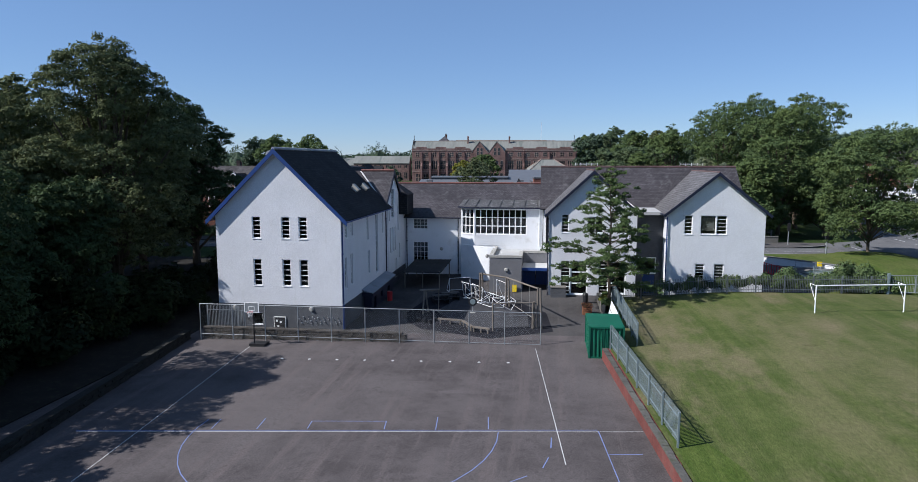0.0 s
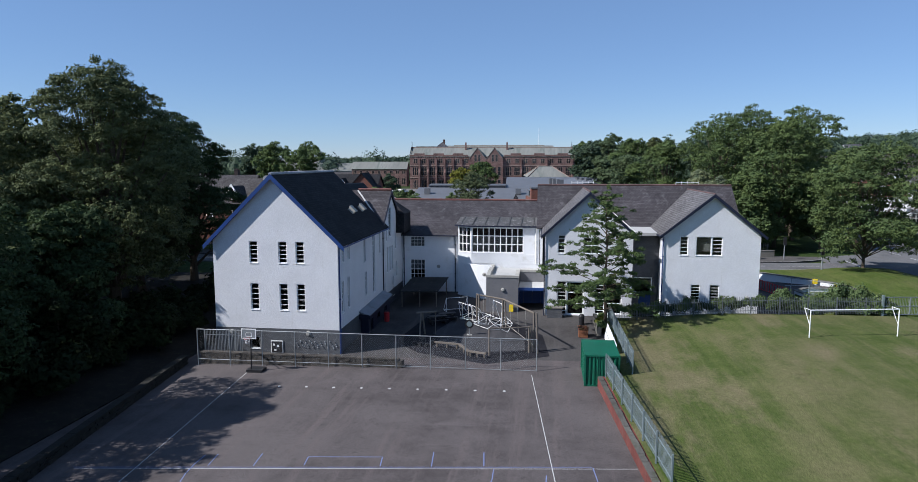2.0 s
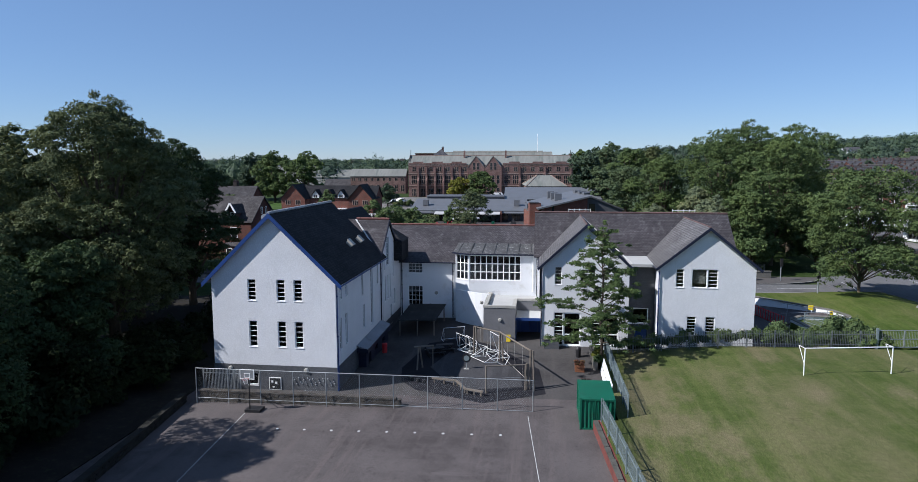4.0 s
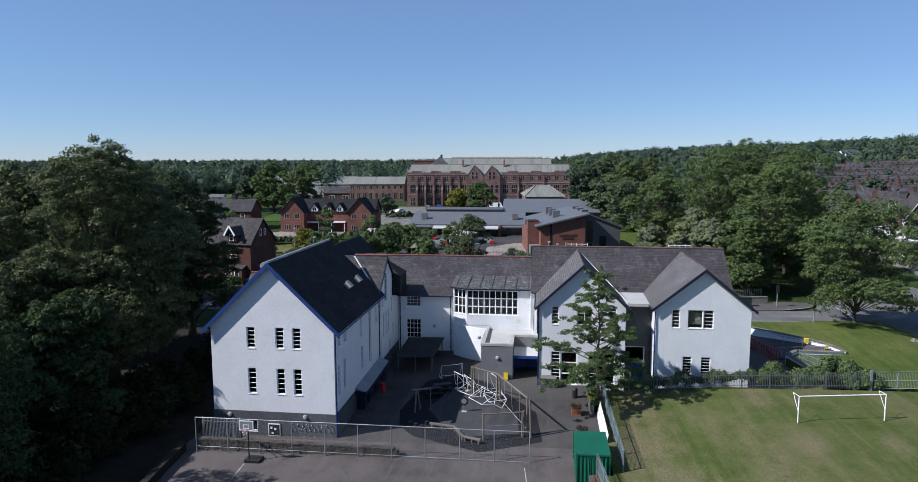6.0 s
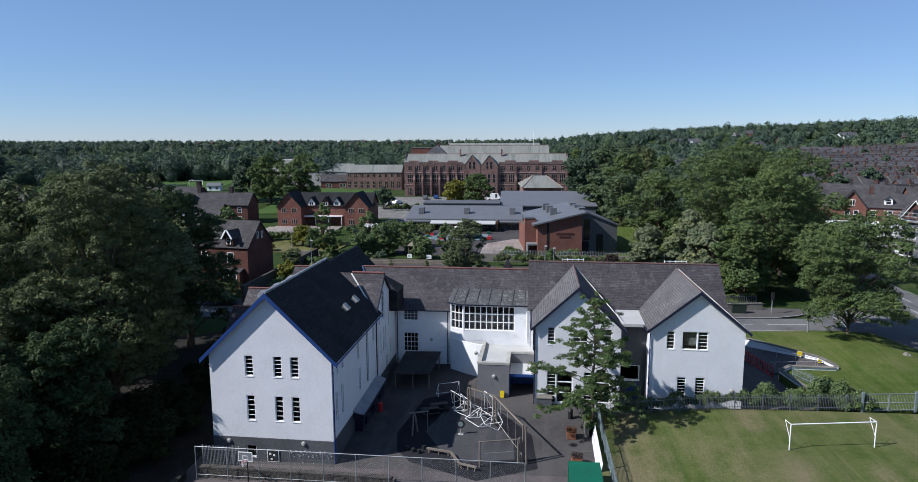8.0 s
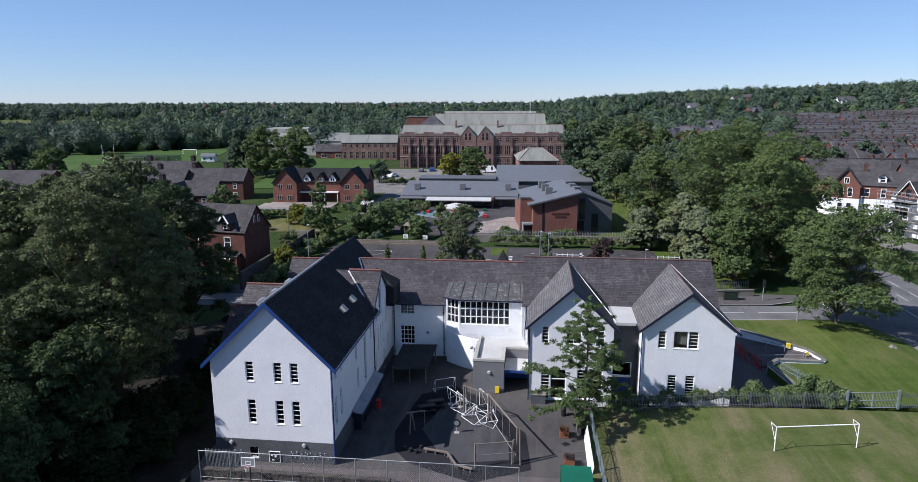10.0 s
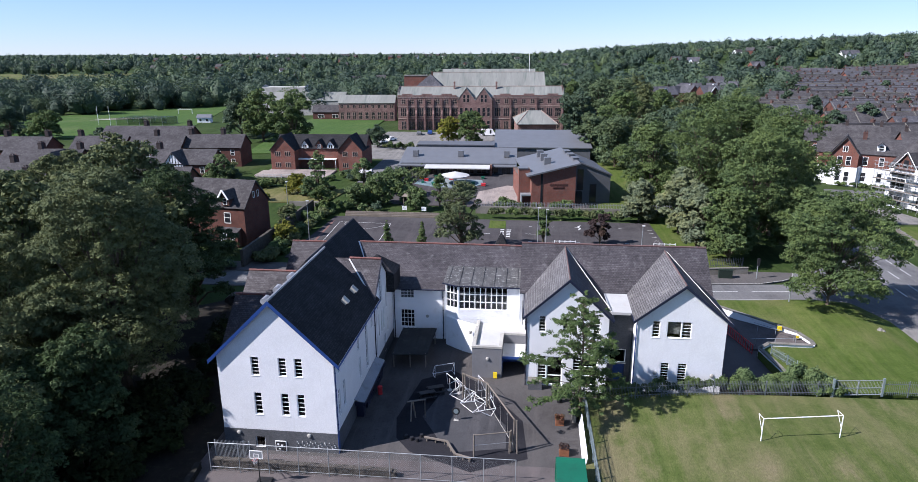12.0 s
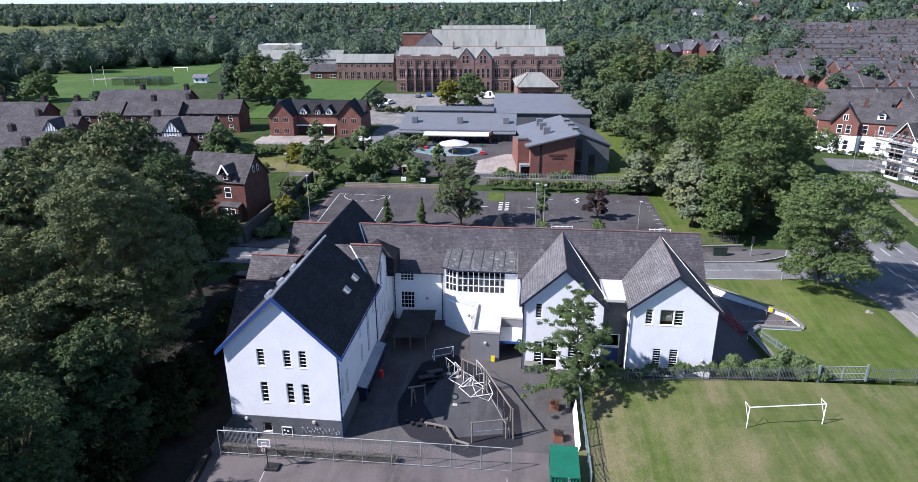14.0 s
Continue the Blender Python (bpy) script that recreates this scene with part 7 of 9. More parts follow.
local_part("wall", solid(12, 9, -2, 20.0), REDBRICK, blk)
g = Geo()
g.box(-6.2, 6.2, -4.7, 4.7, 20.0, 20.4)
local_part("roof", g, COPING, blk)
g = Geo()
g.rod((23, 0, 21), (23, 0, 32), 0.11, 6)
local_part("flagpole", g, WHITE_STEEL, rear)
pav = thing("pavilion", (0.8, 258, 5.0), "low red stone pavilion with hipped grey-green roof", "pavilion")
pav.rotation_euler = (0, 0, radians(HT))
local_part("wall", solid(14, 22, -2, 6.4), SANDSTONE, pav)
g = Geo()
e, q = [(-7.6, -13), (7.6, -13), (7.6, 13), (-7.6, 13)], [(-2.6, -0.8), (2.6, -0.8), (2.6, 0.8), (-2.6, 0.8)]
for i in range(4):
    j = (i + 1) % 4
    g.slab([(*e[i], 6.4), (*e[j], 6.4), (*q[j], 10.2), (*q[i], 10.2)], 0.2)
g.box(-2.6, 2.6, -0.8, 0.8, 10.0, 10.35)
local_part("roof", g, COPPER, pav)
g = Geo()
for i in range(4):
    g.beam((*e[i], 6.55), (*q[i], 10.35), 0.2, 0.14)
local_part("hip_ridge", g, MULLION, pav)
for i in range(3):
    flat_window(pav, -4.6 + 4.6 * i, -11.006, 2.6, 3.0, 1.9, 4, 1, material=MULLION)
low = thing("low_range", (-80, 318, 5.2), "long low red stone range with streaked grey roof", "range")
low.rotation_euler = (0, 0, radians(HT))
local_part("wall", solid(27, 11, -2, 8.6, 12), SANDSTONE, low)
gable_roof(low, 27, 11, 8.6, 12, COPPER, 0.3)
for i in range(9):
    flat_window(low, -12 + 3 * i, -5.506, 6.2, 1.5, 1.5, 2, 1, material=MULLION)
    flat_window(low, -12 + 3 * i, -5.506, 1.0, 1.7, 3.2, 2, 2, material=MULLION)
sp = thing("sports_hall", (-124, 352, 4.5), "pale grey sports hall with low roof", "hall")
sp.rotation_euler = (0, 0, radians(HT))
local_part("wall", solid(46, 20, -2, 8, 12), CONCRETE, sp)
gable_roof(sp, 46, 20, 8, 12, COPPER, 0.3)
local_part("annexe", solid(24, 14, -2, 14, 15.5, "x", -14, 16), CONCRETE, sp)
cottage("low_lodge", -100, 321, HT, 16, 9, 4, 7, OLDBRICK, FAR_SLATE, "low brick lodge beside the field", [(-4, 1, 3, 1.6, 2, 1), (3, 1, 3, 1.6, 2, 1)])

# red brick house with gables
rh = thing("gabled_house", (-63, 195, 3.6), "modern red brick house with two gables and dormers", "house")
rh.rotation_euler = (0, 0, radians(2))
local_part("wall", solid(27, 10, -1.5, 6.2, 9.6), REDBRICK, rh)
gable_roof(rh, 27, 10, 6.2, 9.6, SLATE_DARK_AND_SHADED, 0.4)
for cx, half in ((-10.3, 3.6), (10.0, 3.6)):
    local_part("gable_wing", solid(6, 2 * half, -1.5, 6.2, 10.2, "y", cx, -6), REDBRICK, rh)
    gable_roof(rh, 9, 2 * half, 6.2, 10.2, SLATE_DARK_AND_SHADED, 0.35, "y", cx, -4.6)
    for dx in (-1.5, 1.5):
        flat_window(rh, cx + dx, -9.006, 4.2, 1.7, 1.4, 3, 1, material=MULLION)
        flat_window(rh, cx + dx, -9.006, 0.9, 1.7, 1.4, 3, 1, material=MULLION)
for cx in (-4.6, -0.3, 3.2):
    local_part("dormer", solid(2, 2.0, 6, 7.2, 8.5, "y", cx, -4.2), FRAME if cx != -0.3 else REDBRICK, rh)
    gable_roof(rh, 3.4, 2.0, 7.2, 8.6, SLATE_DARK_AND_SHADED, 0.25, "y", cx, -3.6)
    flat_window(rh, cx, -5.21, 6.1, 1.2, 1.0, 2, 1)
for cx in (-5, -1.2, 2.4):
    g = Geo()
    g.box(cx - 1.4, cx + 1.4, -5.08, -5.0, -0.5, 2.3)
    local_part("garage_door", g, OLDBRICK, rh)
g = Geo()
g.box(-7, 5, -6.4, -5, 2.7, 3.0)
local_part("porch_roof", g, FRAME, rh)
for cx in (-7.0, -3.2, 0.8, 4.8):
    g = Geo()
    g.rod((cx, -6.2, -0.6), (cx, -6.2, 2.7), 0.09, 6)
    local_part("porch_post", g, FRAME, rh)
pw = thing("patio_fence", (-67.5, 176.4, 2.6), "low pale rail fence round the patio", "fence")
for i in range(12):
    g = Geo()
    g.box(-10 + 1.8 * i, -9.86 + 1.8 * i, -0.07, 0.07, -0.6, 1.5)
    local_part("post", g, PALE_ROOF, pw)
for z in (0.7, 1.3):
    g = Geo()
    g.box(-10, 9.9, -0.03, 0.03, z, z + 0.1)
    local_part("rail", g, PALE_ROOF, pw)

# nursery with a low grey roof
nu = thing("nursery", (-21, 192, 3.5), "long low nursery with grey sheet roof and white fascia", "school")
nu.rotation_euler = (0, 0, radians(1))
local_part("wall", solid(33, 14, -1.5, 3.0), GREYCLAD, nu)
g = Geo()
g.slab([(-17, -8.4, 2.45), (17, -8.4, 2.45), (17, 7.5, 5.6), (-17, 7.5, 5.6)], 0.3)
local_part("roof", g, GREYROOF, nu)
g = Geo()
g.slab([(-9, -11.5, 2.35), (9.5, -11.5, 2.35), (9.5, -8, 2.75), (-9, -8, 2.75)], 0.25)
local_part("canopy", g, PALE_ROOF, nu)
g = Geo()
g.box(9.5, 10.1, -9.5, -7, -1, 3.0)
local_part("pier", g, REDBRICK, nu)
g = Geo()
g.slab([(-14, 8, 6.3), (10, 8, 6.3), (10, 14, 6.6), (-14, 14, 6.6)], 0.3)
g.box(-13.8, 9.8, 8.2, 13.8, 2, 6.2)
local_part("clerestory", g, GREYCLAD, nu)
for x in (-13, 0.5, 14):
    g = Geo()
    g.box(x - 0.8, x + 0.8, -1.2, 0.4, 4.0, 5.7)
    local_part("roof_cowl", g, GREYROOF, nu)
for i in range(9):
    flat_window(nu, -14 + 3.5 * i, -7.006, 0.2, 2.6, 2.2, 2, 1, material=GREYCLAD)
um = thing("play_canopy", (-20, 172, 2.9), "round pale fabric canopy on poles in the nursery yard", "canopy")
g = Geo()
for k in range(12):
    a, b = [Vector((4 * math.cos(2 * math.pi * (k + i) / 12), 4 * math.sin(2 * math.pi * (k + i) / 12), 2.6)) for i in (0, 1)]
    g.poly([a, b, (0, 0, 3.6)])
    g.poly([b, a, a - Vector((0, 0, 0.25)), b - Vector((0, 0, 0.25))])
local_part("cover", g, PALE_ROOF, um)
for k in range(4):
    g = Geo()
    g.rod((3.2 * math.cos(k * 1.571), 3.2 * math.sin(k * 1.571), 0), (3.2 * math.cos(k * 1.571), 3.2 * math.sin(k * 1.571), 2.7), 0.08, 6)
    local_part("pole", g, GALV, um)

# modern brick and grey block
SIGN_BRICK = plain("brick_red_sign_metal", (0.1, 0.042, 0.034), 0.7, vary=0.15)
mo = thing("modern_block", (5.2, 158.3, 2.3), "modern red brick block with tilted grey roof", "school")
mo.rotation_euler = (0, 0, radians(8))
g = Geo()
w0 = [(-5.7, -7), (4.6, -7), (4.6, 17.4), (-5.7, 17.4)]
hz = {(-5.7): 7.5, 4.6: 9.9}
for i in range(4):
    a, b = w0[i], w0[(i + 1) % 4]
    g.poly([(*a, -1), (*b, -1), (*b, hz[b[0]]), (*a, hz[a[0]])])
local_part("brick_wall", g, REDBRICK, mo)
g = Geo()
g.slab([(-6.9, -7.7, 7.4), (5.4, -7.7, 10.3), (5.4, 18.0, 10.3), (-6.9, 18.0, 7.4)], 0.35)
local_part("tilted_roof", g, GREYROOF, mo)
for y in (0.5, 6.5, 12.5):
    g = Geo()
    g.box(-1.8, -0.2, y - 0.7, y + 0.7, 8.2, 10.4)
    local_part("roof_cowl", g, GREYROOF, mo)
g = Geo()
g.box(4.6, 13.5, -4, 16, -1, 6.8)
g.poly([(4.6, -4, 6.8), (13.5, -4, 6.8), (4.6, -4, 10.1)])
g.poly([(4.6, 16, 6.8), (4.6, 16, 10.1), (13.5, 16, 6.8)])
local_part("grey_wing", g, GREYCLAD, mo)
g = Geo()
g.slab([(5.5, -4.4, 10.2), (13.8, -4.4, 6.9), (13.8, 16, 6.9), (5.5, 16, 10.2)], 0.3)
local_part("wing_roof", g, GREYCLAD, mo)
g = Geo()
g.box(-7.9, -5.7, -2, 12, -1, 6.0)
g.box(-8.4, -5.7, -4.4, -2, -1, 8.4)
local_part("side_annexe", g, REDBRICK, mo)
g = Geo()
g.box(-8.5, -6.3, -4.5, -1.9, 8.4, 8.7)
local_part("tower_coping", g, GREYROOF, mo)
g = Geo()
g.box(-8.0, -5.7, -6.6, -4.45, 2.4, 2.8)
g.box(-8.0, -7.8, -6.6, -4.5, -0.3, 2.4)
local_part("glass_porch", g, GALV, mo)
for k in range(3):
    g = Geo()
    g.box(4.6, 6.0, -3 + 5.6 * k, -0.4 + 5.6 * k, 9.6, 10.7)
    g.box(4.5, 6.1, -3.1 + 5.6 * k, -0.3 + 5.6 * k, 10.7, 10.8)
    local_part("ridge_light", g, GREYROOF, mo)
g = Geo()
g.box(5.6, 7.0, -4.06, -4.0, 3.2, 8.2)
g.box(8.6, 10.2, -4.06, -4.0, 0.2, 4.6)
local_part("tall_window", g, DARK_GLASS, mo)
g = Geo()
g.box(-3.6, -3.1, -7.06, -7.0, 0, 8.0)
local_part("slot_window", g, DARK_GLASS, mo)
for x, z, w in ((0.6, 5.0, 4.2), (0.6, 4.3, 2.6)):
    for i in range(7):
        g = Geo()
        g.box(x - w / 2 + w * i / 7, x - w / 2 + w * (i + 0.7) / 7, -7.1, -7.02, z, z + 0.45)
        local_part("sign_bar", g, SIGN_BRICK, mo, "raised brick-coloured sign bar")
g = Geo()
g.box(4.6, 6.6, -5.2, -4, -0.5, 3)
local_part("glazed_entrance", g, DARK_GLASS, mo)
bg2 = thing("sports_block", (3.2, 213, 4.6), "large low block with broad plain grey roof", "school")
bg2.rotation_euler = (0, 0, radians(2))
local_part("wall", solid(29, 22, -2, 4.4), GREYCLAD, bg2)
g = Geo()
g.slab([(-15, -11.5, 4.4), (15, -11.5, 4.4), (15, 11.5, 7.2), (-15, 11.5, 7.2)], 0.3)
local_part("roof", g, GREYROOF, bg2)

# Victorian brick house
vh = thing("villa", (-58.6, 120.6, 1.6), "tall dark brick villa with slate roof and white dormer", "house")
vh.rotation_euler = (0, 0, radians(-8.6))
local_part("wall", solid(13, 8.6, -1, 7.8, 12.2, "x", 0, -1.2), OLDBRICK, vh)
gable_roof(vh, 13, 8.6, 7.8, 12.2, FAR_SLATE, 0.3, "x", 0, -1.2)
local_part("dormer", solid(1.5, 1.6, 8, 9.6, 10.9, "y", 2.8, -5.0), OLDBRICK, vh)
gable_roof(vh, 3.2, 1.6, 9.6, 10.9, FAR_SLATE, 0.25, "y", 2.8, -4.6)
g = Geo()
for s in (-1, 1):
    g.beam((2.8, -6.5, 11.1), (2.8 + s * 1.15, -6.5, 9.3), 0.1, 0.3)
local_part("dormer_board", g, FRAME, vh, "white dormer bargeboards")
flat_window(vh, 2.8, -5.81, 8.3, 0.9, 1.1, 1, 2)
flat_window(vh, 2.8, -5.506, 4.6, 1.4, 2.0, 1, 2)
flat_window(vh, -2.8, -5.506, 4.6, 1.4, 2.0, 1, 2)
g = Geo()
g.box(1.4, 5.4, -6.8, -5.4, -1, 3.2)
local_part("bay", g, OLDBRICK, vh)
g = Geo()
g.slab([(1.2, -7.0, 3.2), (5.6, -7.0, 3.2), (5.6, -5.4, 3.8), (1.2, -5.4, 3.8)], 0.15)
local_part("bay_roof", g, FAR_SLATE, vh)
flat_window(vh, 2.5, -6.81, 0.6, 1.3, 2.2, 1, 2)
flat_window(vh, 4.3, -6.81, 0.6, 1.0, 2.2, 1, 2)
for dx in (-0.9, 0.9):
    flat_window(vh, 6.506, -1.2 + dx * 0.8, 9.0, 0.6, 1.2, 1, 1, 90)
g = Geo()
for i in range(10):
    g.box(-48.7 - 0.1 * i, -48.2 - 0.1 * i, 102 + 4 * i, 106 + 4 * i, 1, 4.9 - 0.02 * i)
single("garden_wall", g, STONE, "tall dark garden wall beside the villa", "wall")

# left terraces
def half_timber_wing(t, cx, D):
    """A small front gable in white plaster with dark timbers."""
    local_part("gable_wing", solid(3, 5.4, -1.5, 5.9, 9.2, "y", cx, -D / 2 - 0.2), OLDBRICK, t)
    gable_roof(t, 6, 5.4, 5.9, 9.2, FAR_SLATE, 0.3, "y", cx, -D / 2 + 1.4)
    y = -D / 2 - 1.72
    g = Geo()
    g.poly([(cx - 2.5, y, 5.9), (cx + 2.5, y, 5.9), (cx, y, 8.95)])
    g.box(cx - 2.6, cx + 2.6, y, y + 0.02, 3.4, 5.9)
    local_part("plaster", g, WHITE_WALL, t, "white half-timbered plaster")
    g = Geo()
    for k in range(-3, 4):
        g.box(cx + 0.75 * k - 0.08, cx + 0.75 * k + 0.08, y - 0.05, y - 0.005, 3.4, 8.9 - abs(k) * 0.93)
    g.box(cx - 2.6, cx + 2.6, y - 0.06, y - 0.006, 5.8, 6.05)
    local_part("timber", g, BLACK, t)
    flat_window(t, cx, y - 0.07, 3.9, 1.8, 1.3, 2, 1)


for i, (x, y, t, n, L, tim) in enumerate(((-129, 211, 4, 4, 30, None), (-131.5, 189, 5, 2, 16, None), (-114, 190.5, 5, 2, 16, None), (-97.5, 194.5, 4, 2, 18, None), (-134, 167, 4, 3, 22, 6.0), (-94, 169.5, 4, 2, 17, -1.0), (-127, 149, 5, 3, 31, None), (-87, 146, 6, 2, 13, None), (-160, 186, 4, 3, 26, None), (-166, 166, 4, 3, 26, None), (-112, 134, 4, 2, 18, None))):
    h = cottage("terrace_house", x, y, t, L, 9.4, 5.9, 9.2, OLDBRICK, FAR_SLATE, "brick terrace houses with weathered slate roof", [(-L / 2 + 2.5 + k * (L - 5) / (2 * n - 1), zz, 1.2, 1.6, 1, 2) for k in range(2 * n) for zz in (3.4, 0.6)], (), group="terraces beyond the wood")
    for k in ((0.06, 0.62) if i % 2 else (0.45, 0.95))[: 2 if L > 17 else 1]:
        chimney(h, -L / 2 + k * L, 0.2, 8.0, 10.9, 1.1, 0.9, CHIM)
        chimney(h, -L / 2 + k * L, 1.2, 8.0, 10.7, 1.0, 0.8, CHIM_RED)
    if tim is not None:
        half_timber_wing(h, tim, 9.4)

# houses at the road's far corner
rc = thing("corner_house", (90.6, 184.7, 3.2), "red brick corner house with white ground floor and gables", "house")
rc.rotation_euler = (0, 0, radians(-23))
local_part("wall", solid(22, 14, 4.8, 8.4, 11.6), REDBRICK, rc)
local_part("ground_floor", solid(22.1, 14.1, -1.5, 4.8), WHITE_WALL, rc)
gable_roof(rc, 22, 14, 8.4, 11.6, FAR_SLATE, 0.3)
local_part("front_gable", solid(4, 6.4, 4.8, 8.4, 12.7, "y", -6.6, -6.4), REDBRICK, rc)
local_part("bay_base", solid(4, 6.5, -1.5, 4.8, None, "y", -6.6, -6.4), WHITE_WALL, rc)
gable_roof(rc, 8, 6.4, 8.4, 12.7, FAR_SLATE, 0.35, "y", -6.6, -4.6)
g = Geo()
for s in (-1, 1):
    g.beam((-6.6, -8.75, 12.75), (-6.6 + s * 3.55, -8.75, 8.0), 0.12, 0.35)
local_part("bargeboard", g, BLACK, rc)
for y0 in (-2.5, 4.0):
    local_part("side_gable", solid(3, 5.2, 4.8, 8.4, 12.0, "x", -11.2, y0), REDBRICK, rc)
    local_part("side_bay", solid(3, 5.3, -1.5, 4.8, None, "x", -11.2, y0), WHITE_WALL, rc)
    gable_roof(rc, 7, 5.2, 8.4, 12.1, FAR_SLATE, 0.3, "x", -9.6, y0)
    flat_window(rc, -12.72, y0, 8.2, 1.0, 1.7, 1, 2, -90)
    for dy in (-1.2, 1.2):
        flat_window(rc, -12.72, y0 + dy, 5.2, 1.1, 1.9, 1, 2, -90)
        flat_window(rc, -12.78, y0 + dy, 1.2, 1.1, 2.2, 1, 2, -90)
flat_window(rc, -6.6, -8.42, 8.8, 1.2, 1.5, 2, 1)
for dx in (-7.6, -5.6):
    flat_window(rc, dx, -8.42, 5.4, 1.2, 2.2, 1, 2)
    flat_window(rc, dx, -8.47, 1.2, 1.2, 2.5, 1, 2)
for dx in (-1.8, 1.8, 5.4, 8.8):
    flat_window(rc, dx, -7.02, 5.4, 1.2, 2.2, 1, 2)
    flat_window(rc, dx, -7.08, 1.2, 1.3, 2.4, 1, 2)
local_part("dormer", solid(2, 1.8, 9, 10.6, 11.4, "y", 1.4, -4.6), FRAME, rc)
gable_roof(rc, 2.6, 1.8, 10.6, 11.4, FAR_SLATE, 0.2, "y", 1.4, -4.6)
flat_window(rc, 1.4, -5.62, 9.2, 1.2, 1.3, 1, 2)
for c in (-2.4, 10):
    chimney(rc, c, 0, 10.8, 13.2, 1.0, 1.4, CHIM_RED)
cottage("terrace_house", 118, 190, -12, 34, 12, 8.0, 12.4, REDBRICK, FAR_SLATE, "tall red brick terrace with slate roof and white dormers", [(-15 + 3.3 * k, z, 1.2, 1.8, 1, 2) for k in range(10) for z in (5.0, 1.4)], [-16, -8, 0, 8, 16])
cottage("terrace_house", 96, 214, -20, 22, 11, 6.5, 11.0, REDBRICK, FAR_SLATE, "red brick house with slate roof behind the corner", [(-8 + 4 * k, 3.6, 1.2, 1.7, 1, 2) for k in range(5)], [-9, 0, 9])
for i in range(9):
    bush("front_hedge", 80.5 + i * 1.5, 178.6 - 0.6 * i, 2.9, 1.1, 0.8, 1.5, 940 + i, LEAF_B, "clipped hedge before the corner house", 500, 0.2)
sc = thing("scaffolded_house", (94.8, 153.3, 2.3), "white house with bay windows wrapped in scaffolding", "house")
sc.rotation_euler = (0, 0, radians(-65))
local_part("wall", solid(26, 12, -1.5, 9.0, 14), WHITE_WALL, sc)
gable_roof(sc, 26, 12, 9.0, 14, FAR_SLATE, 0.3)
for cx in (-8.6, 0, 8.6):
    local_part("bay", solid(3.6, 2.6, -1.5, 7.6, None, "x", cx, -6.8), WHITE_WALL, sc)
    g = Geo()
    g.box(cx - 2.1, cx + 2.1, -8.4, -6, 7.6, 7.9)
    local_part("bay_roof", g, FAR_SLATE, sc)
    local_part("gable", solid(1.0, 5.2, 8.6, 9.2, 12.6, "y", cx, -6.0), OLDBRICK, sc)
    gable_roof(sc, 6, 5.2, 9.2, 12.6, FAR_SLATE, 0.35, "y", cx, -3.6)
    g = Geo()
    for s in (-1, 1):
        g.beam((cx, -6.75, 12.8), (cx + s * 3.0, -6.75, 8.9), 0.06, 0.14)
    local_part("bargeboard", g, FRAME, sc)
    flat_window(sc, cx, -6.52, 9.3, 1.2, 1.6, 1, 2, material=BLACK)
    for z in (0.6, 4.5):
        for dx in (-1.1, 0, 1.1):
            flat_window(sc, cx + dx, -8.12, z, 1.0, 2.3, 1, 2, material=BLACK)
        flat_window(sc, cx + 4.2, -6.02, z, 1.2, 2.3, 1, 2, material=BLACK)
    chimney(sc, cx + 4.3, 0, 12.5, 16, 1.0, 1.6)
for z, r in ((2, 3), (4.1, 4), (6.2, 4), (8.3, 5)):
    g = Geo()
    g.box(-14, 14, -9.55, -8.45, z, z + 0.06)
    local_part("scaffold_deck", g, WOOD, sc)
g = Geo()
for k in range(15):
    for y in (-8.45, -9.6):
        g.rod((-13.7 + 1.95 * k, y, -1), (-13.7 + 1.95 * k, y, 10.4), 0.045, 5)
for z in (2, 3.1, 4.1, 5.2, 6.2, 7.3, 8.3, 9.4, 10.2):
    for y in (-8.45, -9.6):
        g.rod((-14, y, z), (14, y, z), 0.04, 5)
for k in range(5):
    g.rod((-13.7 + 5.85 * k, -9.65, 0), (-10 + 5.85 * k, -9.65, 6.2), 0.04, 5)
local_part("scaffold", g, GALV, sc, "steel scaffold poles")
g = Geo()
g.box(-4, -1, -9.7, -9.66, 8.5, 9.5)
g.box(3, 7, -9.7, -9.66, 6.4, 7.2)
local_part("site_sheet", g, FRAME, sc, "white site sheeting on the scaffold")

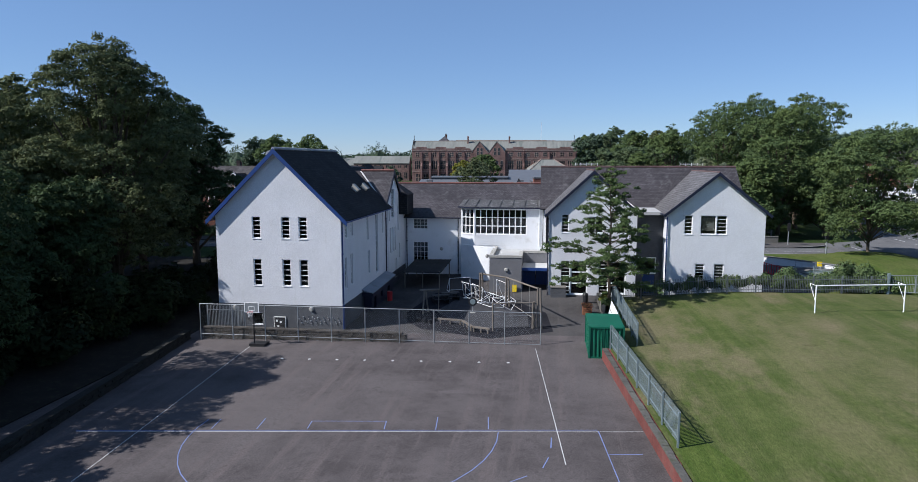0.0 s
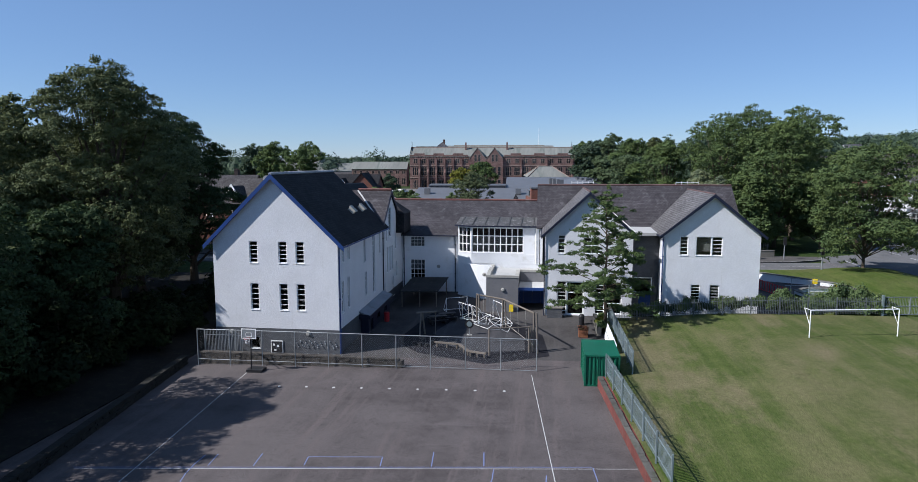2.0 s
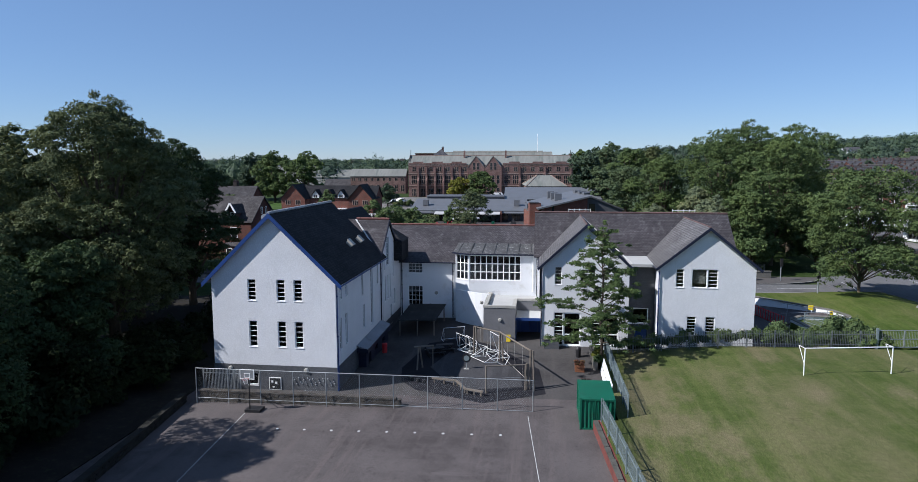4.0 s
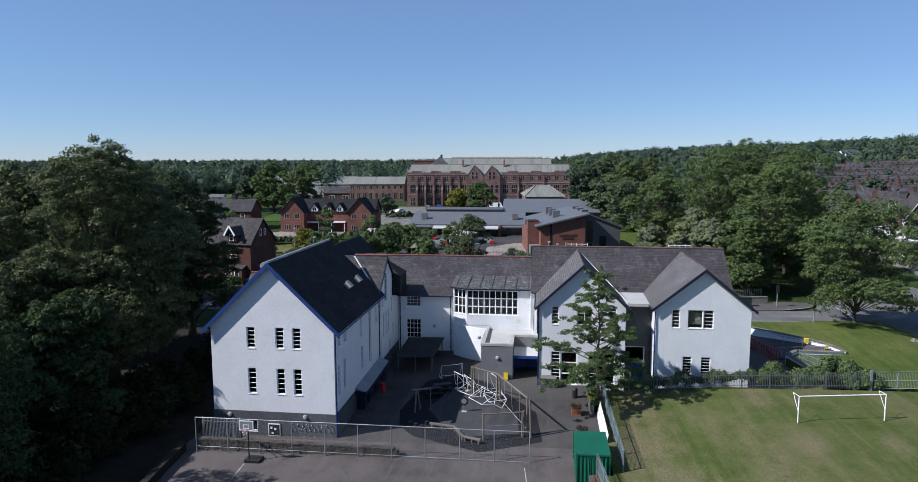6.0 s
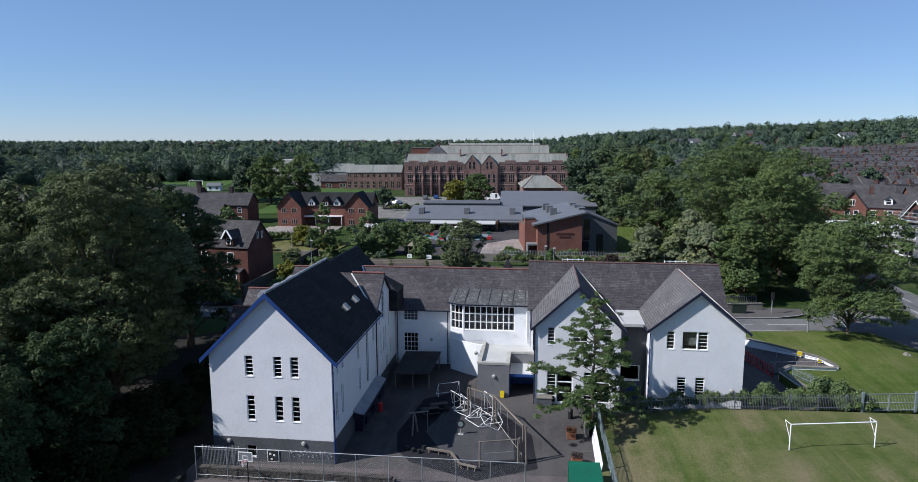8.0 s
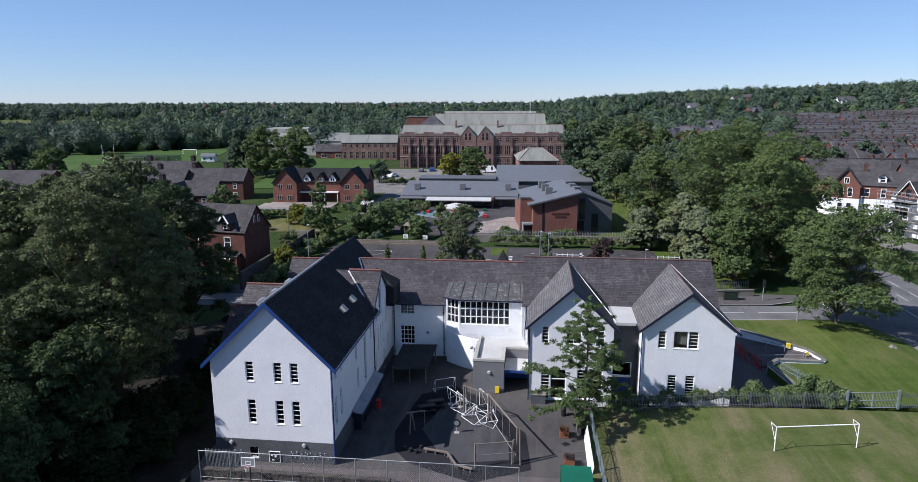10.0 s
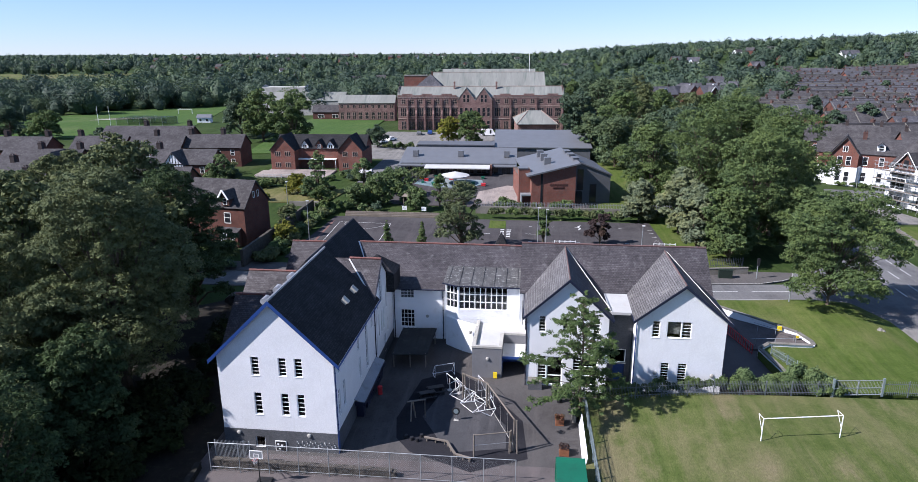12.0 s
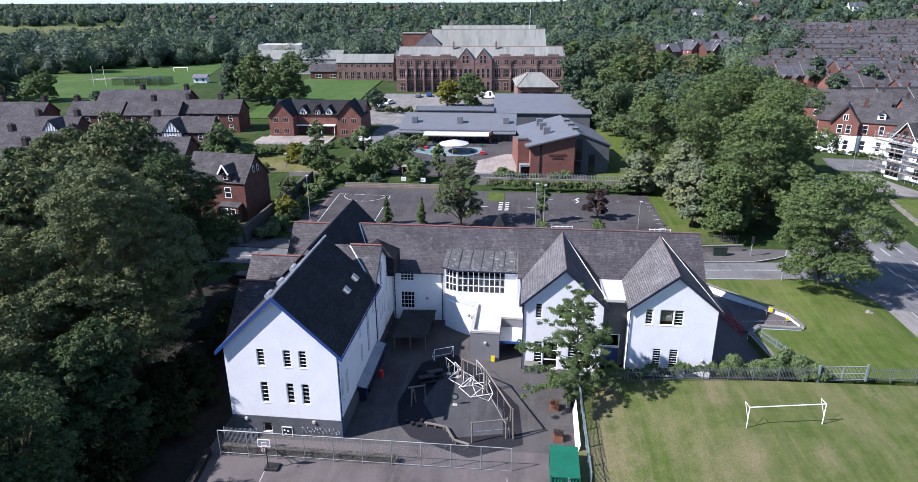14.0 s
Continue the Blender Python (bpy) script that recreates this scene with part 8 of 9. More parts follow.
# terraces on the hillside
rng, rng2 = np.random.default_rng(12), np.random.default_rng(13)
RIDGE_TILE = plain("clay_ridge_tile", (0.105, 0.096, 0.096), 0.9, vary=0.4)
y0, k = 232.0, 0
while y0 < 640:
    x0, x1 = (0.43 if y0 < 262 else 0.36 if y0 < 285 else 0.29 if y0 < 420 else 0.34) * y0, 0.66 * y0
    x = x0 + rng.uniform(-6, 22)
    while x < x1:
        L = float(rng.choice([22, 28, 34, 40]))
        cx, cy = x + L / 2, y0 + 0.12 * (x - x0)
        n = int(L / 5.5)
        roof = (SLATE_TERRACE, FAR_SLATE)[int(rng2.integers(2))]
        row = cottage("terrace_row", cx, cy + rng2.uniform(-2, 2), 6.5 + rng2.uniform(-5, 5), L, 11.5, 5.0, 9.2 + rng.uniform(-0.3, 0.5), OLDBRICK if rng.random() < 0.9 else REDBRICK, roof, "row of brick terrace houses with slate roofs and chimneys",
                [(-L / 2 + 1.5 + 2.75 * j, 2.8, 1.1, 1.5, 1, 2) for j in range(2 * n - 1)] if k < 5 else (), (), z=land(cx, cy) - 0.3, group="hillside terraces")
        for j in range(0, n + 1):
            if rng2.random() < 0.35:
                continue
            chimney(row, -L / 2 + 0.5 + 5.5 * j, 0.6, 8.0, 10.3 + 0.5 * rng2.random(), 0.7, 1.5, CHIM if j % 2 else CHIM_RED)
        g = Geo()
        g.box(-L / 2 - 0.3, L / 2 + 0.3, -0.2, 0.2, 9.0, 9.6)
        local_part("ridge_tiles", g, RIDGE_TILE if rng2.random() < 0.6 else COPING, row)
        if k < 10:
            for j in range(0, n + 1, 2):
                g = Geo()
                u = -L / 2 + 0.2 + 5.5 * j
                g.beam((u, -0.1, 9.35), (u, -6.0, 4.95), 0.3, 0.14)
                local_part("party_coping", g, COPING, row)
        for j in range(n):
            if rng.random() < 0.6:
                local_part("outrigger", solid(4.0, 3.0, -1.5, 4.2, 5.8, "y", -L / 2 + 1.8 + 5.5 * j, -7.2), (OLDBRICK, OLDBRICK, REDBRICK, WHITE_WALL)[min(3, int(rng2.random() * 3.4))], row)
                gable_roof(row, 4.4, 3.0, 4.2, 5.8, SLATE_TERRACE, 0.15, "y", -L / 2 + 1.8 + 5.5 * j, -7.4)
            elif rng.random() < 0.12:
                g = Geo()
                g.box(-L / 2 + 2.4 + 5.5 * j, -L / 2 + 3.4 + 5.5 * j, -3.2, -1.8, 6.9, 7.35)
                local_part("rooflight", g, PALE_ROOF, row)
        x += L + rng.choice([0.6, 0.6, 3, 10])
    y0 += 17 + 0.008 * (y0 - 230) + (9 if k % 4 == 3 else 0)
    k += 1
for i in range(130):
    k = rng.uniform(-0.8, 0.6) if i < 50 else rng.uniform(-0.62, -0.02)
    y = rng.uniform(620, 1250) if i < 50 else rng.uniform(1300, 2300)
    if (-0.1 < k < 0.24 and rng.random() < 0.6) or (k < -0.6 and y < 900):
        continue
    if i >= 50 and i % 2:
        continue
    white = rng.random() < 0.2
    cottage("far_house", k * y, y, rng.uniform(-40, 40), 10, 8, 5.5, 9, WHITE_WALL if white else OLDBRICK, FAR_SLATE, "small far white house among trees" if white else "small far brick house among trees", z=land(k * y, y) + (1.5 if i < 50 else 2.0), group="far houses")
for x, y, t, L, tone in HILL_HOUSES:
    h = cottage("hill_house", x, y, t, L, 9.5, 6.2, 10.6, REDBRICK if tone == "brick" else WHITE_WALL, SLATE_TERRACE, "red brick house on the wooded hillside" if tone == "brick" else "pale rendered house on the wooded hillside", [(-L / 2 + 2.5 + 3.2 * k, z, 1.4, 1.6, 2, 1) for k in range(int((L - 3) / 3.2)) for z in (3.8, 0.8)], [L / 2 - 1.5], group="houses on the hillside")
    local_part("gable_wing", solid(4, 5.4, -1.5, 6.2, 9.8, "y", -L / 4, -5.2), REDBRICK if tone == "brick" else WHITE_WALL, h)
    gable_roof(h, 8, 5.4, 6.2, 9.8, SLATE_TERRACE, 0.3, "y", -L / 4, -3.6)
for x, y, t, L, m, lab in ((80, 428, 25, 16, REDBRICK, "red brick house with white gable boards among trees"), (97, 442, -50, 13, REDBRICK, "red brick house with slate roof among trees"), (112, 436, 20, 18, OLDBRICK, "dark brick house with slate roof among trees"), (104, 462, 10, 14, WHITE_WALL, "white rendered house among trees"), (122, 458, -20, 16, REDBRICK, "tall red brick house among trees")):
    h = cottage("mid_house", x, y, t, L, 10, 6.5, 11, m, SLATE_TERRACE, lab, [(-4, 3.6, 1.3, 1.6, 2, 1), (0, 3.6, 1.3, 1.6, 2, 1), (4, 3.6, 1.3, 1.6, 2, 1)], [4], group="houses among the trees")
    local_part("gable_wing", solid(4, 6, -1.5, 6.5, 10.4, "y", -3.5, -5.6), m, h)
    gable_roof(h, 8, 6, 6.5, 10.4, SLATE_TERRACE, 0.35, "y", -3.5, -4.0)
    g = Geo()
    for s in (-1, 1):
        g.beam((-3.5, -8.05, 10.5), (-3.5 + s * 3.3, -8.05, 6.2), 0.12, 0.4)
    local_part("bargeboard", g, FRAME, h, "white painted gable boards")


# ---- courtyard things ----
sh = thing("shelter", (-13.5, 74, 0.5), "open timber shelter with grey ribbed roof", "shelter")
g = Geo()
g.slab([(-15.7, 70.7, 2.35), (-11.4, 71.0, 2.35), (-11.2, 78.0, 2.75), (-15.6, 77.6, 2.75)], 0.08)
part("roof", g, SHELTER_ROOF, sh)
for k in range(8):
    x = -15.6 + 0.6 * k
    g = Geo()
    g.beam((x, 70.75, 2.38), (x + 0.1, 77.8, 2.78), 0.06, 0.05)
    part("roof_rib", g, SHELTER_ROOF, sh)
for x, y in ((-15.5, 71), (-13.5, 71.1), (-11.6, 71.2), (-15.4, 77.3), (-11.4, 77.5)):
    g = Geo()
    g.box(x - 0.06, x + 0.06, y - 0.06, y + 0.06, play(x, y), 2.4 if y < 74 else 2.7)
    part("post", g, WOOD, sh)

tr = thing("timber_trail", (-2.5, 60, 0.4), "weathered timber climbing trail with tall posts and top beam", "climbing frame")
P = [(-6.35, 64.65, 3.5), (-3.6, 62.95, 3.45), (-0.45, 55.2, 3.95)]
for x, y, z in P:
    for d in (0, 0.35):
        g = Geo()
        g.rod((x + d, y - d, play(x, y) - 0.1), (x + d * 0.6, y - d * 0.6, z), 0.09, 8)
        part("post", g, WOOD, tr)
for (x, y, z), (a, b, c) in zip(P, P[1:]):
    g = Geo()
    g.rod((x, y, z - 0.08), (a, b, c - 0.08), 0.08, 8)
    part("top_beam", g, WOOD, tr)
    for k in range(1, 4):
        g = Geo()
        u = k / 4
        px, py, pz = x + (a - x) * u, y + (b - y) * u, z + (c - z) * u
        g.rod((px, py, pz - 0.1), (px + 0.1, py - 0.1, play(px, py) + 0.6), 0.015, 4)
        part("rope", g, CONCRETE, tr)
    g = Geo()
    g.rod((x, y, play(x, y) + 0.6), (a, b, play(a, b) + 0.6), 0.025, 5)
    part("rope", g, CONCRETE, tr)
lf = thing("net_frame", (-2.6, 54.5, 0.35), "low timber frame with a wire panel", "frame")
for x, y in ((-4.2, 54.0), (-0.86, 54.9), (-0.75, 55.15)):
    g = Geo()
    g.rod((x, y, play(x, y) - 0.1), (x, y, 2.75), 0.08, 8)
    part("post", g, WOOD, lf)
for z, r in ((2.7, 0.06), (1.6, 0.015)):
    g = Geo()
    g.rod((-4.2, 54.0, z), (-0.86, 54.9, z), r, 6)
    part("rail", g, WOOD if r > 0.03 else GALV, lf)


def small_goal(x, y, turn, tip, w=2.4, h=1.5, d=1.0, material=None):
    """A small free-standing goal of thin tubes."""
    t = thing("small_goal", (0, 0, 0), "small white tubular goal stored on the play surface", "goal", "stored goals")
    m = pose(x, y, play(x, y) + 0.03, tip, 0, turn)
    t.location = m.translation
    material = material or WHITE_STEEL
    P = lambda *p: m @ Vector(p)
    for nm, segs in (("front_frame", (((-w / 2, 0, 0), (-w / 2, 0, h)), ((w / 2, 0, 0), (w / 2, 0, h)), ((-w / 2, 0, h), (w / 2, 0, h)))),
                     ("back_frame", (((-w / 2, d, 0), (w / 2, d, 0)), ((-w / 2, 0, 0), (-w / 2, d, 0)), ((w / 2, 0, 0), (w / 2, d, 0)), ((-w / 2, 0, h), (-w / 2, d, 0)), ((w / 2, 0, h), (w / 2, d, 0))))):
        g = Geo()
        for a, b in segs:
            g.rod(P(*a), P(*b), 0.026, 6)
        part(nm, g, material, t)
    return t


for x, y, turn, tip in ((-9.0, 69.2, 25, 0), (-7.6, 66.4, -50, 8), (-6.8, 65.2, -58, -5), (-6.0, 64.6, -40, 72), (-4.6, 63.0, -50, 80), (-3.4, 62.2, -72, 60)):
    small_goal(x, y, turn, tip)
small_goal(-4.3, 65.2, -60, 0, 2.0, 2.0, 0.8)

tg = thing("target_sign", (-6.6, 60.1, 0.4), "round black and green target sign on a post", "sign")
g = Geo()
g.rod((-6.6, 60.1, 0.4), (-6.6, 60.1, 1.6), 0.04, 6)
part("post", g, GALV, tg)
g = Geo()
g.box(-6.85, -6.35, 59.9, 60.3, 0.38, 0.46)
part("base", g, CONCRETE, tg)
g = Geo()
g.rod((-6.6, 60.03, 1.5), (-6.6, 60.08, 1.5), 0.42, 20)
part("disc", g, BLACK, tg)
g = Geo()
g.rod((-6.6, 59.995, 1.5), (-6.6, 60.028, 1.5), 0.26, 20)
part("face", g, GREYGREEN, tg)
bb = thing("balance_beam", (-7, 55.5, 0.3), "zigzag timber balance beam on short stumps", "balance beam")
B = [(-9.3, 56.25), (-7.0, 55.75), (-5.95, 53.75), (-4.4, 53.2)]
for a, b in zip(B, B[1:]):
    g = Geo()
    g.beam((*a, 0.72), (*b, 0.72), 0.2, 0.14)
    part("beam", g, WOOD, bb)
    for u in (0.1, 0.5, 0.9):
        g = Geo()
        x, y = a[0] + (b[0] - a[0]) * u, a[1] + (b[1] - a[1]) * u
        g.rod((x, y, 0.2), (x, y, 0.68), 0.07, 7)
        part("stump", g, WOOD, bb)
for i, (x, y) in enumerate(((-10.6, 56.3), (-10.0, 56.1), (-9.7, 56.9), (-11.2, 56.6))):
    g = Geo()
    g.rod((x, y, 0.15), (x, y, 0.62), 0.2, 10, 0.18)
    single("stepping_stump", g, BLACK, "short dark stepping stump on the play surface", "stump", "stepping stumps")
for x, y in ((-8.0, 66.0), (-7.35, 66.1), (-6.85, 65.4)):
    t = thing("training_post", (x, y, play(x, y)), "pale training post on a round weighted base", "post", "training posts")
    for nm, z0, z1, r in (("base", 0.0, 0.1, 0.28), ("pole", 0.1, 1.5, 0.045)):
        g = Geo()
        g.rod((x, y, play(x, y) + 0.02 + z0), (x, y, play(x, y) + 0.02 + z1), r, 10)
        part(nm, g, CONCRETE, t)
mb = thing("monkey_frame", (-11, 60, 0.3), "timber T-shaped climbing frame in the shade", "climbing frame")
for nm, a, b, r in (("post", (-11.3, 59.5, 0.2), (-11.2, 59.8, 2.5), 0.08), ("post", (-10.9, 60.3, 0.2), (-11.1, 59.9, 2.5), 0.08), ("beam", (-11.6, 59.6, 2.55), (-9.8, 60.3, 2.55), 0.09), ("post", (-9.9, 60.3, 0.2), (-9.9, 60.3, 2.5), 0.05)):
    g = Geo()
    g.rod(a, b, r, 8)
    part(nm, g, WOOD, mb)
for x, y in ((-9.5, 65.4), (-10.3, 64.2)):
    t = thing("picnic_table", (x, y, 0.45), "dark picnic table with fixed benches", "table")
    for nm, a in (("tabletop", (-0.9, 0.9, -0.35, 0.35, 0.72, 0.78)), ("bench", (-0.9, 0.9, -0.85, -0.6, 0.42, 0.47)), ("bench", (-0.9, 0.9, 0.6, 0.85, 0.42, 0.47)), ("leg", (-0.75, -0.65, -0.8, 0.8, 0.0, 0.42)), ("leg", (0.65, 0.75, -0.8, 0.8, 0.0, 0.42)), ("post", (-0.73, -0.67, -0.06, 0.06, 0.4, 0.73)), ("post", (0.67, 0.73, -0.06, 0.06, 0.4, 0.73))):
        g = Geo()
        g.box(*a, pose(x, y, play(x, y), 0, 0, 25))
        part(nm, g, BLACK, t)
for x, y, w in ((4.05, 60.2, 0.85), (4.3, 55.2, 0.92)):
    t = thing("flower_planter", (x, y, play(x, y)), "brown timber planter full of flowers", "planter")
    z = play(x, y)
    for k in range(4):
        g = Geo()
        g.box(x - w / 2, x + w / 2, y - w / 2, y + w / 2, z + 0.17 * k + 0.02, z + 0.17 * (k + 1))
        part("board", g, PLANTER, t)
    rng = np.random.default_rng(int(y))
    for dx, dy in ((-0.22, -0.22), (-0.22, 0.22), (0.22, -0.22), (0.22, 0.22)):
        part("flower_clump", leaves_mesh("flower_clump", leaf_cloud(rng, [(x + dx, y + dy, z + 0.8, 0.3, 0.3, 0.24)], 90, 0.07), LEAF_F if w > 0.9 else FLOWER), None, t)
g = Geo()
g.rod((4.15, 64.4, 0.6), (4.15, 64.4, 1.55), 0.25, 12, 0.28)
g.rod((4.15, 64.4, 1.55), (4.15, 64.4, 1.75), 0.3, 12, 0.18)
single("litter_bin", g, BLACK, "round black litter bin on the tarmac", "bin")
cb = thing("brick_bin_store", (1.5, 67.2, 0.6), "low grey brick box beside the school wall", "box")
g = Geo()
g.box(0.75, 2.3, 66.8, 67.75, 0.4, 1.7)
part("body", g, PLINTH, cb)
g = Geo()
g.box(0.7, 2.35, 66.75, 67.8, 1.7, 1.8)
part("lid", g, COPING, cb)
g = Geo()
g.box(-3.3, -2.85, 68.95, 69.05, 0.75, 1.5)
single("play_board", g, YELLOW, "yellow play board leaning on the entrance block", "board")
g = Geo()
g.rod((-15.75, 64.7, 0.3), (-15.75, 64.7, 1.3), 0.26, 10, 0.28)
single("red_bin", g, RED, "red bin by the covered entrance", "bin")

# ---- ramp beside the twin gable block ----
sheet("ramp_floor", [(22, 69), (29.6, 69), (29.6, 92), (22, 92)], lambda x, y: 0.75 + 0.02 * (y - 69), TARMAC, "dark sunken path beside the school", edge=0.5, category="path")
sheet("ramp_floor", [(28.6, 79.2), (36.0, 79.2), (35.8, 80.5), (35.3, 82.6), (32.4, 85.7), (28.6, 89.6)], lambda x, y: 1.15 + 0.09 * (x - 28.6), TARMAC, "dark sloping path up to the lawn", edge=0.8, category="path")
wl = thing("ramp_wall", (32, 86, 1), "white painted retaining wall with stone coping beside the ramp", "wall")
for a, b in (((24.4, 94.0), (27.6, 90.9)), ((27.6, 90.9), (32.5, 85.7)), ((32.5, 85.7), (35.2, 82.7)), ((35.2, 82.7), (35.9, 79.9)), ((35.9, 79.9), (35.7, 79.0)), ((35.7, 79.0), (30.5, 79.1)), ((30.5, 79.1), (28.8, 77.4)), ((28.8, 77.4), (29.8, 70.4))):
    g = Geo()
    low = 2.2
    g.wall(a, b, 0.4, low, (), 0.3)
    part("wall", g, WHITE_WALL, wl)
    d = (Vector(b) - Vector(a)).normalized()
    o = Vector((d.y, -d.x)) * -0.15
    g = Geo()
    g.beam((a[0] + o.x, a[1] + o.y, low + 0.04), (b[0] + o.x, b[1] + o.y, low + 0.04), 0.55, 0.08)
    part("coping", g, COPING, wl)
for x, y, w in ((33.5, 84.0, 0.5), (34.9, 81.6, 0.34)):
    g = Geo()
    g.box(x - w / 2, x + w / 2, y - 0.3, y - 0.05, 1.9, 1.95 + w)
    single("yellow_board", g, YELLOW, "small yellow board on the ramp wall", "board")
for y0, y1, x0, x1 in ((86.0, 78.2, 26.6, 28.4),):
    f = thing("red_railing", (27.4, 82, 1), "red painted steel railing beside the ramp", "railing")
    for k in range(16):
        u = k / 15
        x, y = x0 + (x1 - x0) * u, y0 + (y1 - y0) * u
        g = Geo()
        g.beam((x, y, 0.9), (x, y, 2.3), 0.08, 0.08)
        part("baluster", g, RED, f)
    for z in (1.1, 2.2):
        g = Geo()
        g.rod((x0, y0, z), (x1, y1, z), 0.05, 6)
        part("rail", g, RED, f)
palisade("lawn_fence", (29.9, 76.4), (31.4, 72.4), LAWN_Z, 1.3, "short grey-green mesh fence at the lawn's edge", GREYGREEN, 0.12, half=0.012)
hr = thing("hand_rail", (33, 82, 1.6), "pale steel handrail along the ramp", "handrail")
for a, b in (((30.6, 85.0, 2.4), (34.8, 80.8, 2.5)), ((28.6, 79.8, 2.3), (34.8, 80.2, 2.5))):
    g = Geo()
    g.rod(a, b, 0.035, 6)
    part("rail", g, GALV, hr)
    for u in (0.1, 0.5, 0.9):
        g = Geo()
        p = Vector(a).lerp(Vector(b), u)
        g.rod(p, p - Vector((0, 0, 1.3)), 0.03, 6)
        part("post", g, GALV, hr)

# ---- street furniture ----
def lamp_post(x, y, z, h, arm=0.0, label="tall grey street lamp beside the road"):
    t = thing("street_lamp", (x, y, z), label, "lamp", "street lamps")
    g = Geo()
    g.rod((x, y, z - 0.2), (x, y, z + h), 0.09, 8, 0.06)
    part("pole", g, GALV, t)
    g = Geo()
    g.box(x - 0.15 - arm, x + 0.35, y - 0.2, y + 0.2, z + h, z + h + 0.14)
    part("lamp_head", g, PALE_ROOF, t)


lamp_post(-41.3, 115.9, 1.9, 8.6)
lamp_post(1.9, 116, 1.9, 8.2)
lamp_post(3.4, 116.5, 1.9, 7.8)
lamp_post(20.7, 116.8, 2, 5.0)
lamp_post(-53, 136, 2, 8.0)
lamp_post(78, 164, 2.5, 8.0)
lamp_post(30, 188, 3.6, 6.0)
CABINET = plain("dark_green_cabinet_paint", (0.016, 0.026, 0.02), 0.5, vary=0.15, bump=0.05)
bx = thing("street_cabinet", (32.1, 104.6, 1.5), "dark green telecom cabinet on the footway", "cabinet")
for nm, a in (("body", (31.1, 33.2, 104.3, 104.95, 1.7, 3.2)), ("lid", (31.05, 33.25, 104.25, 105.0, 3.2, 3.3)), ("plinth", (31.15, 33.15, 104.35, 104.9, 1.5, 1.7))):
    g = Geo()
    g.box(*a)
    part(nm, g, CABINET if nm != "plinth" else CONCRETE, bx)
sg = thing("traffic_signal", (37.1, 104.8, 1.9), "traffic signal pole at the junction", "signal")
g = Geo()
g.rod((37.1, 104.8, 1.6), (37.1, 104.8, 5.0), 0.08, 8)
part("pole", g, GALV, sg)
g = Geo()
g.box(36.9, 37.3, 104.55, 104.8, 4.1, 5.3)
part("signal_head", g, BLACK, sg)
sg = thing("traffic_signal", (38.4, 94.3, 1.8), "slim signal post at the lawn's kerb", "signal")
g = Geo()
g.rod((38.4, 94.3, 1.6), (38.4, 94.3, 4.7), 0.1, 8)
part("pole", g, GALV, sg)
g = Geo()
g.box(38.2, 38.6, 94.1, 94.4, 4.1, 5.1)
part("signal_head", g, BLACK, sg)
g = Geo()
g.wall((22, 104.4), (36.4, 106.9), 1.4, 2.9, (), 0.4)
g.beam((22, 104.6, 2.95), (36.4, 107.1, 2.95), 0.5, 0.1)
single("boundary_wall", g, COPING, "low stone boundary wall across the road", "wall")
palisade("railing", (24, 108.2), (36.5, 110.2), lambda x, y: 2.0, 1.7, "dark railing above the boundary wall", GREYCLAD, 0.3)
g = Geo()
for i in range(14):
    g.box(69.2 + 0.42 * i, 69.6 + 0.42 * i, 98 + 3 * i, 101 + 3 * i, 1.5, 2.5)
single("roadside_wall", g, COPING, "low stone wall along the main road", "wall")
sheet("corner_lawn", [(69.8, 98), (95, 98), (95, 140.5), (75.2, 140.5)], lambda x, y: 2.15, VERGE, "green lawn across the main road", edge=1, category="lawn")
g = Geo()
g.rod((45.6, 83.6, 2.1), (45.9, 83.7, 2.85), 0.55, 7, 0.2)
g.rod((46.2, 83.4, 2.1), (46.1, 83.5, 2.7), 0.4, 7, 0.15)
single("boulder", g, COPING, "pale low boulder on the lawn", "boulder")
# car park fence and yard wall
g = Geo()
for i in range(15):
    g.box(-12 + 3 * i, -9 + 3 * i, 144.2, 144.6, 1.5, 3.6)
single("yard_wall", g, COPING, "long low stone wall behind the hedge", "wall")
palisade("yard_fence", (-12, 146.5), (32, 146.5), lambda x, y: 2.1, 2.2, "grey mesh fence of the school yard", GALV, 0.35)
# rugby posts and pitch goal
for x, y in ((-190, 275),):
    t = thing("rugby_posts", (x, y, 5.8), "tall white rugby posts on the far pitch", "goalposts")
    for dx in (-2.8, 2.8):
        g = Geo()
        g.rod((x + dx, y, 5.5), (x + dx, y, 14.6), 0.07, 6)
        part("post", g, WHITE_STEEL, t)
    g = Geo()
    g.rod((x - 2.8, y, 8.8), (x + 2.8, y, 8.8), 0.06, 6)
    part("crossbar", g, WHITE_STEEL, t)
t = thing("practice_net", (-176, 284, 5.4), "dark green netted practice cage on the far pitch", "net cage")
for k in range(5):
    g = Geo()
    g.poly([(-187 + 5.5 * k, 279, 5.3), (-187 + 5.5 * k, 292, 5.3), (-187 + 5.5 * k, 292, 8.9), (-187 + 5.5 * k, 279, 8.9)])
    part("net_panel", g, NETTING, t)
    for y in (279, 292):
        g = Geo()
        g.rod((-187 + 5.5 * k, y, 5.0), (-187 + 5.5 * k, y, 9.0), 0.05, 6)
        part("post", g, GALV, t)
g = Geo()
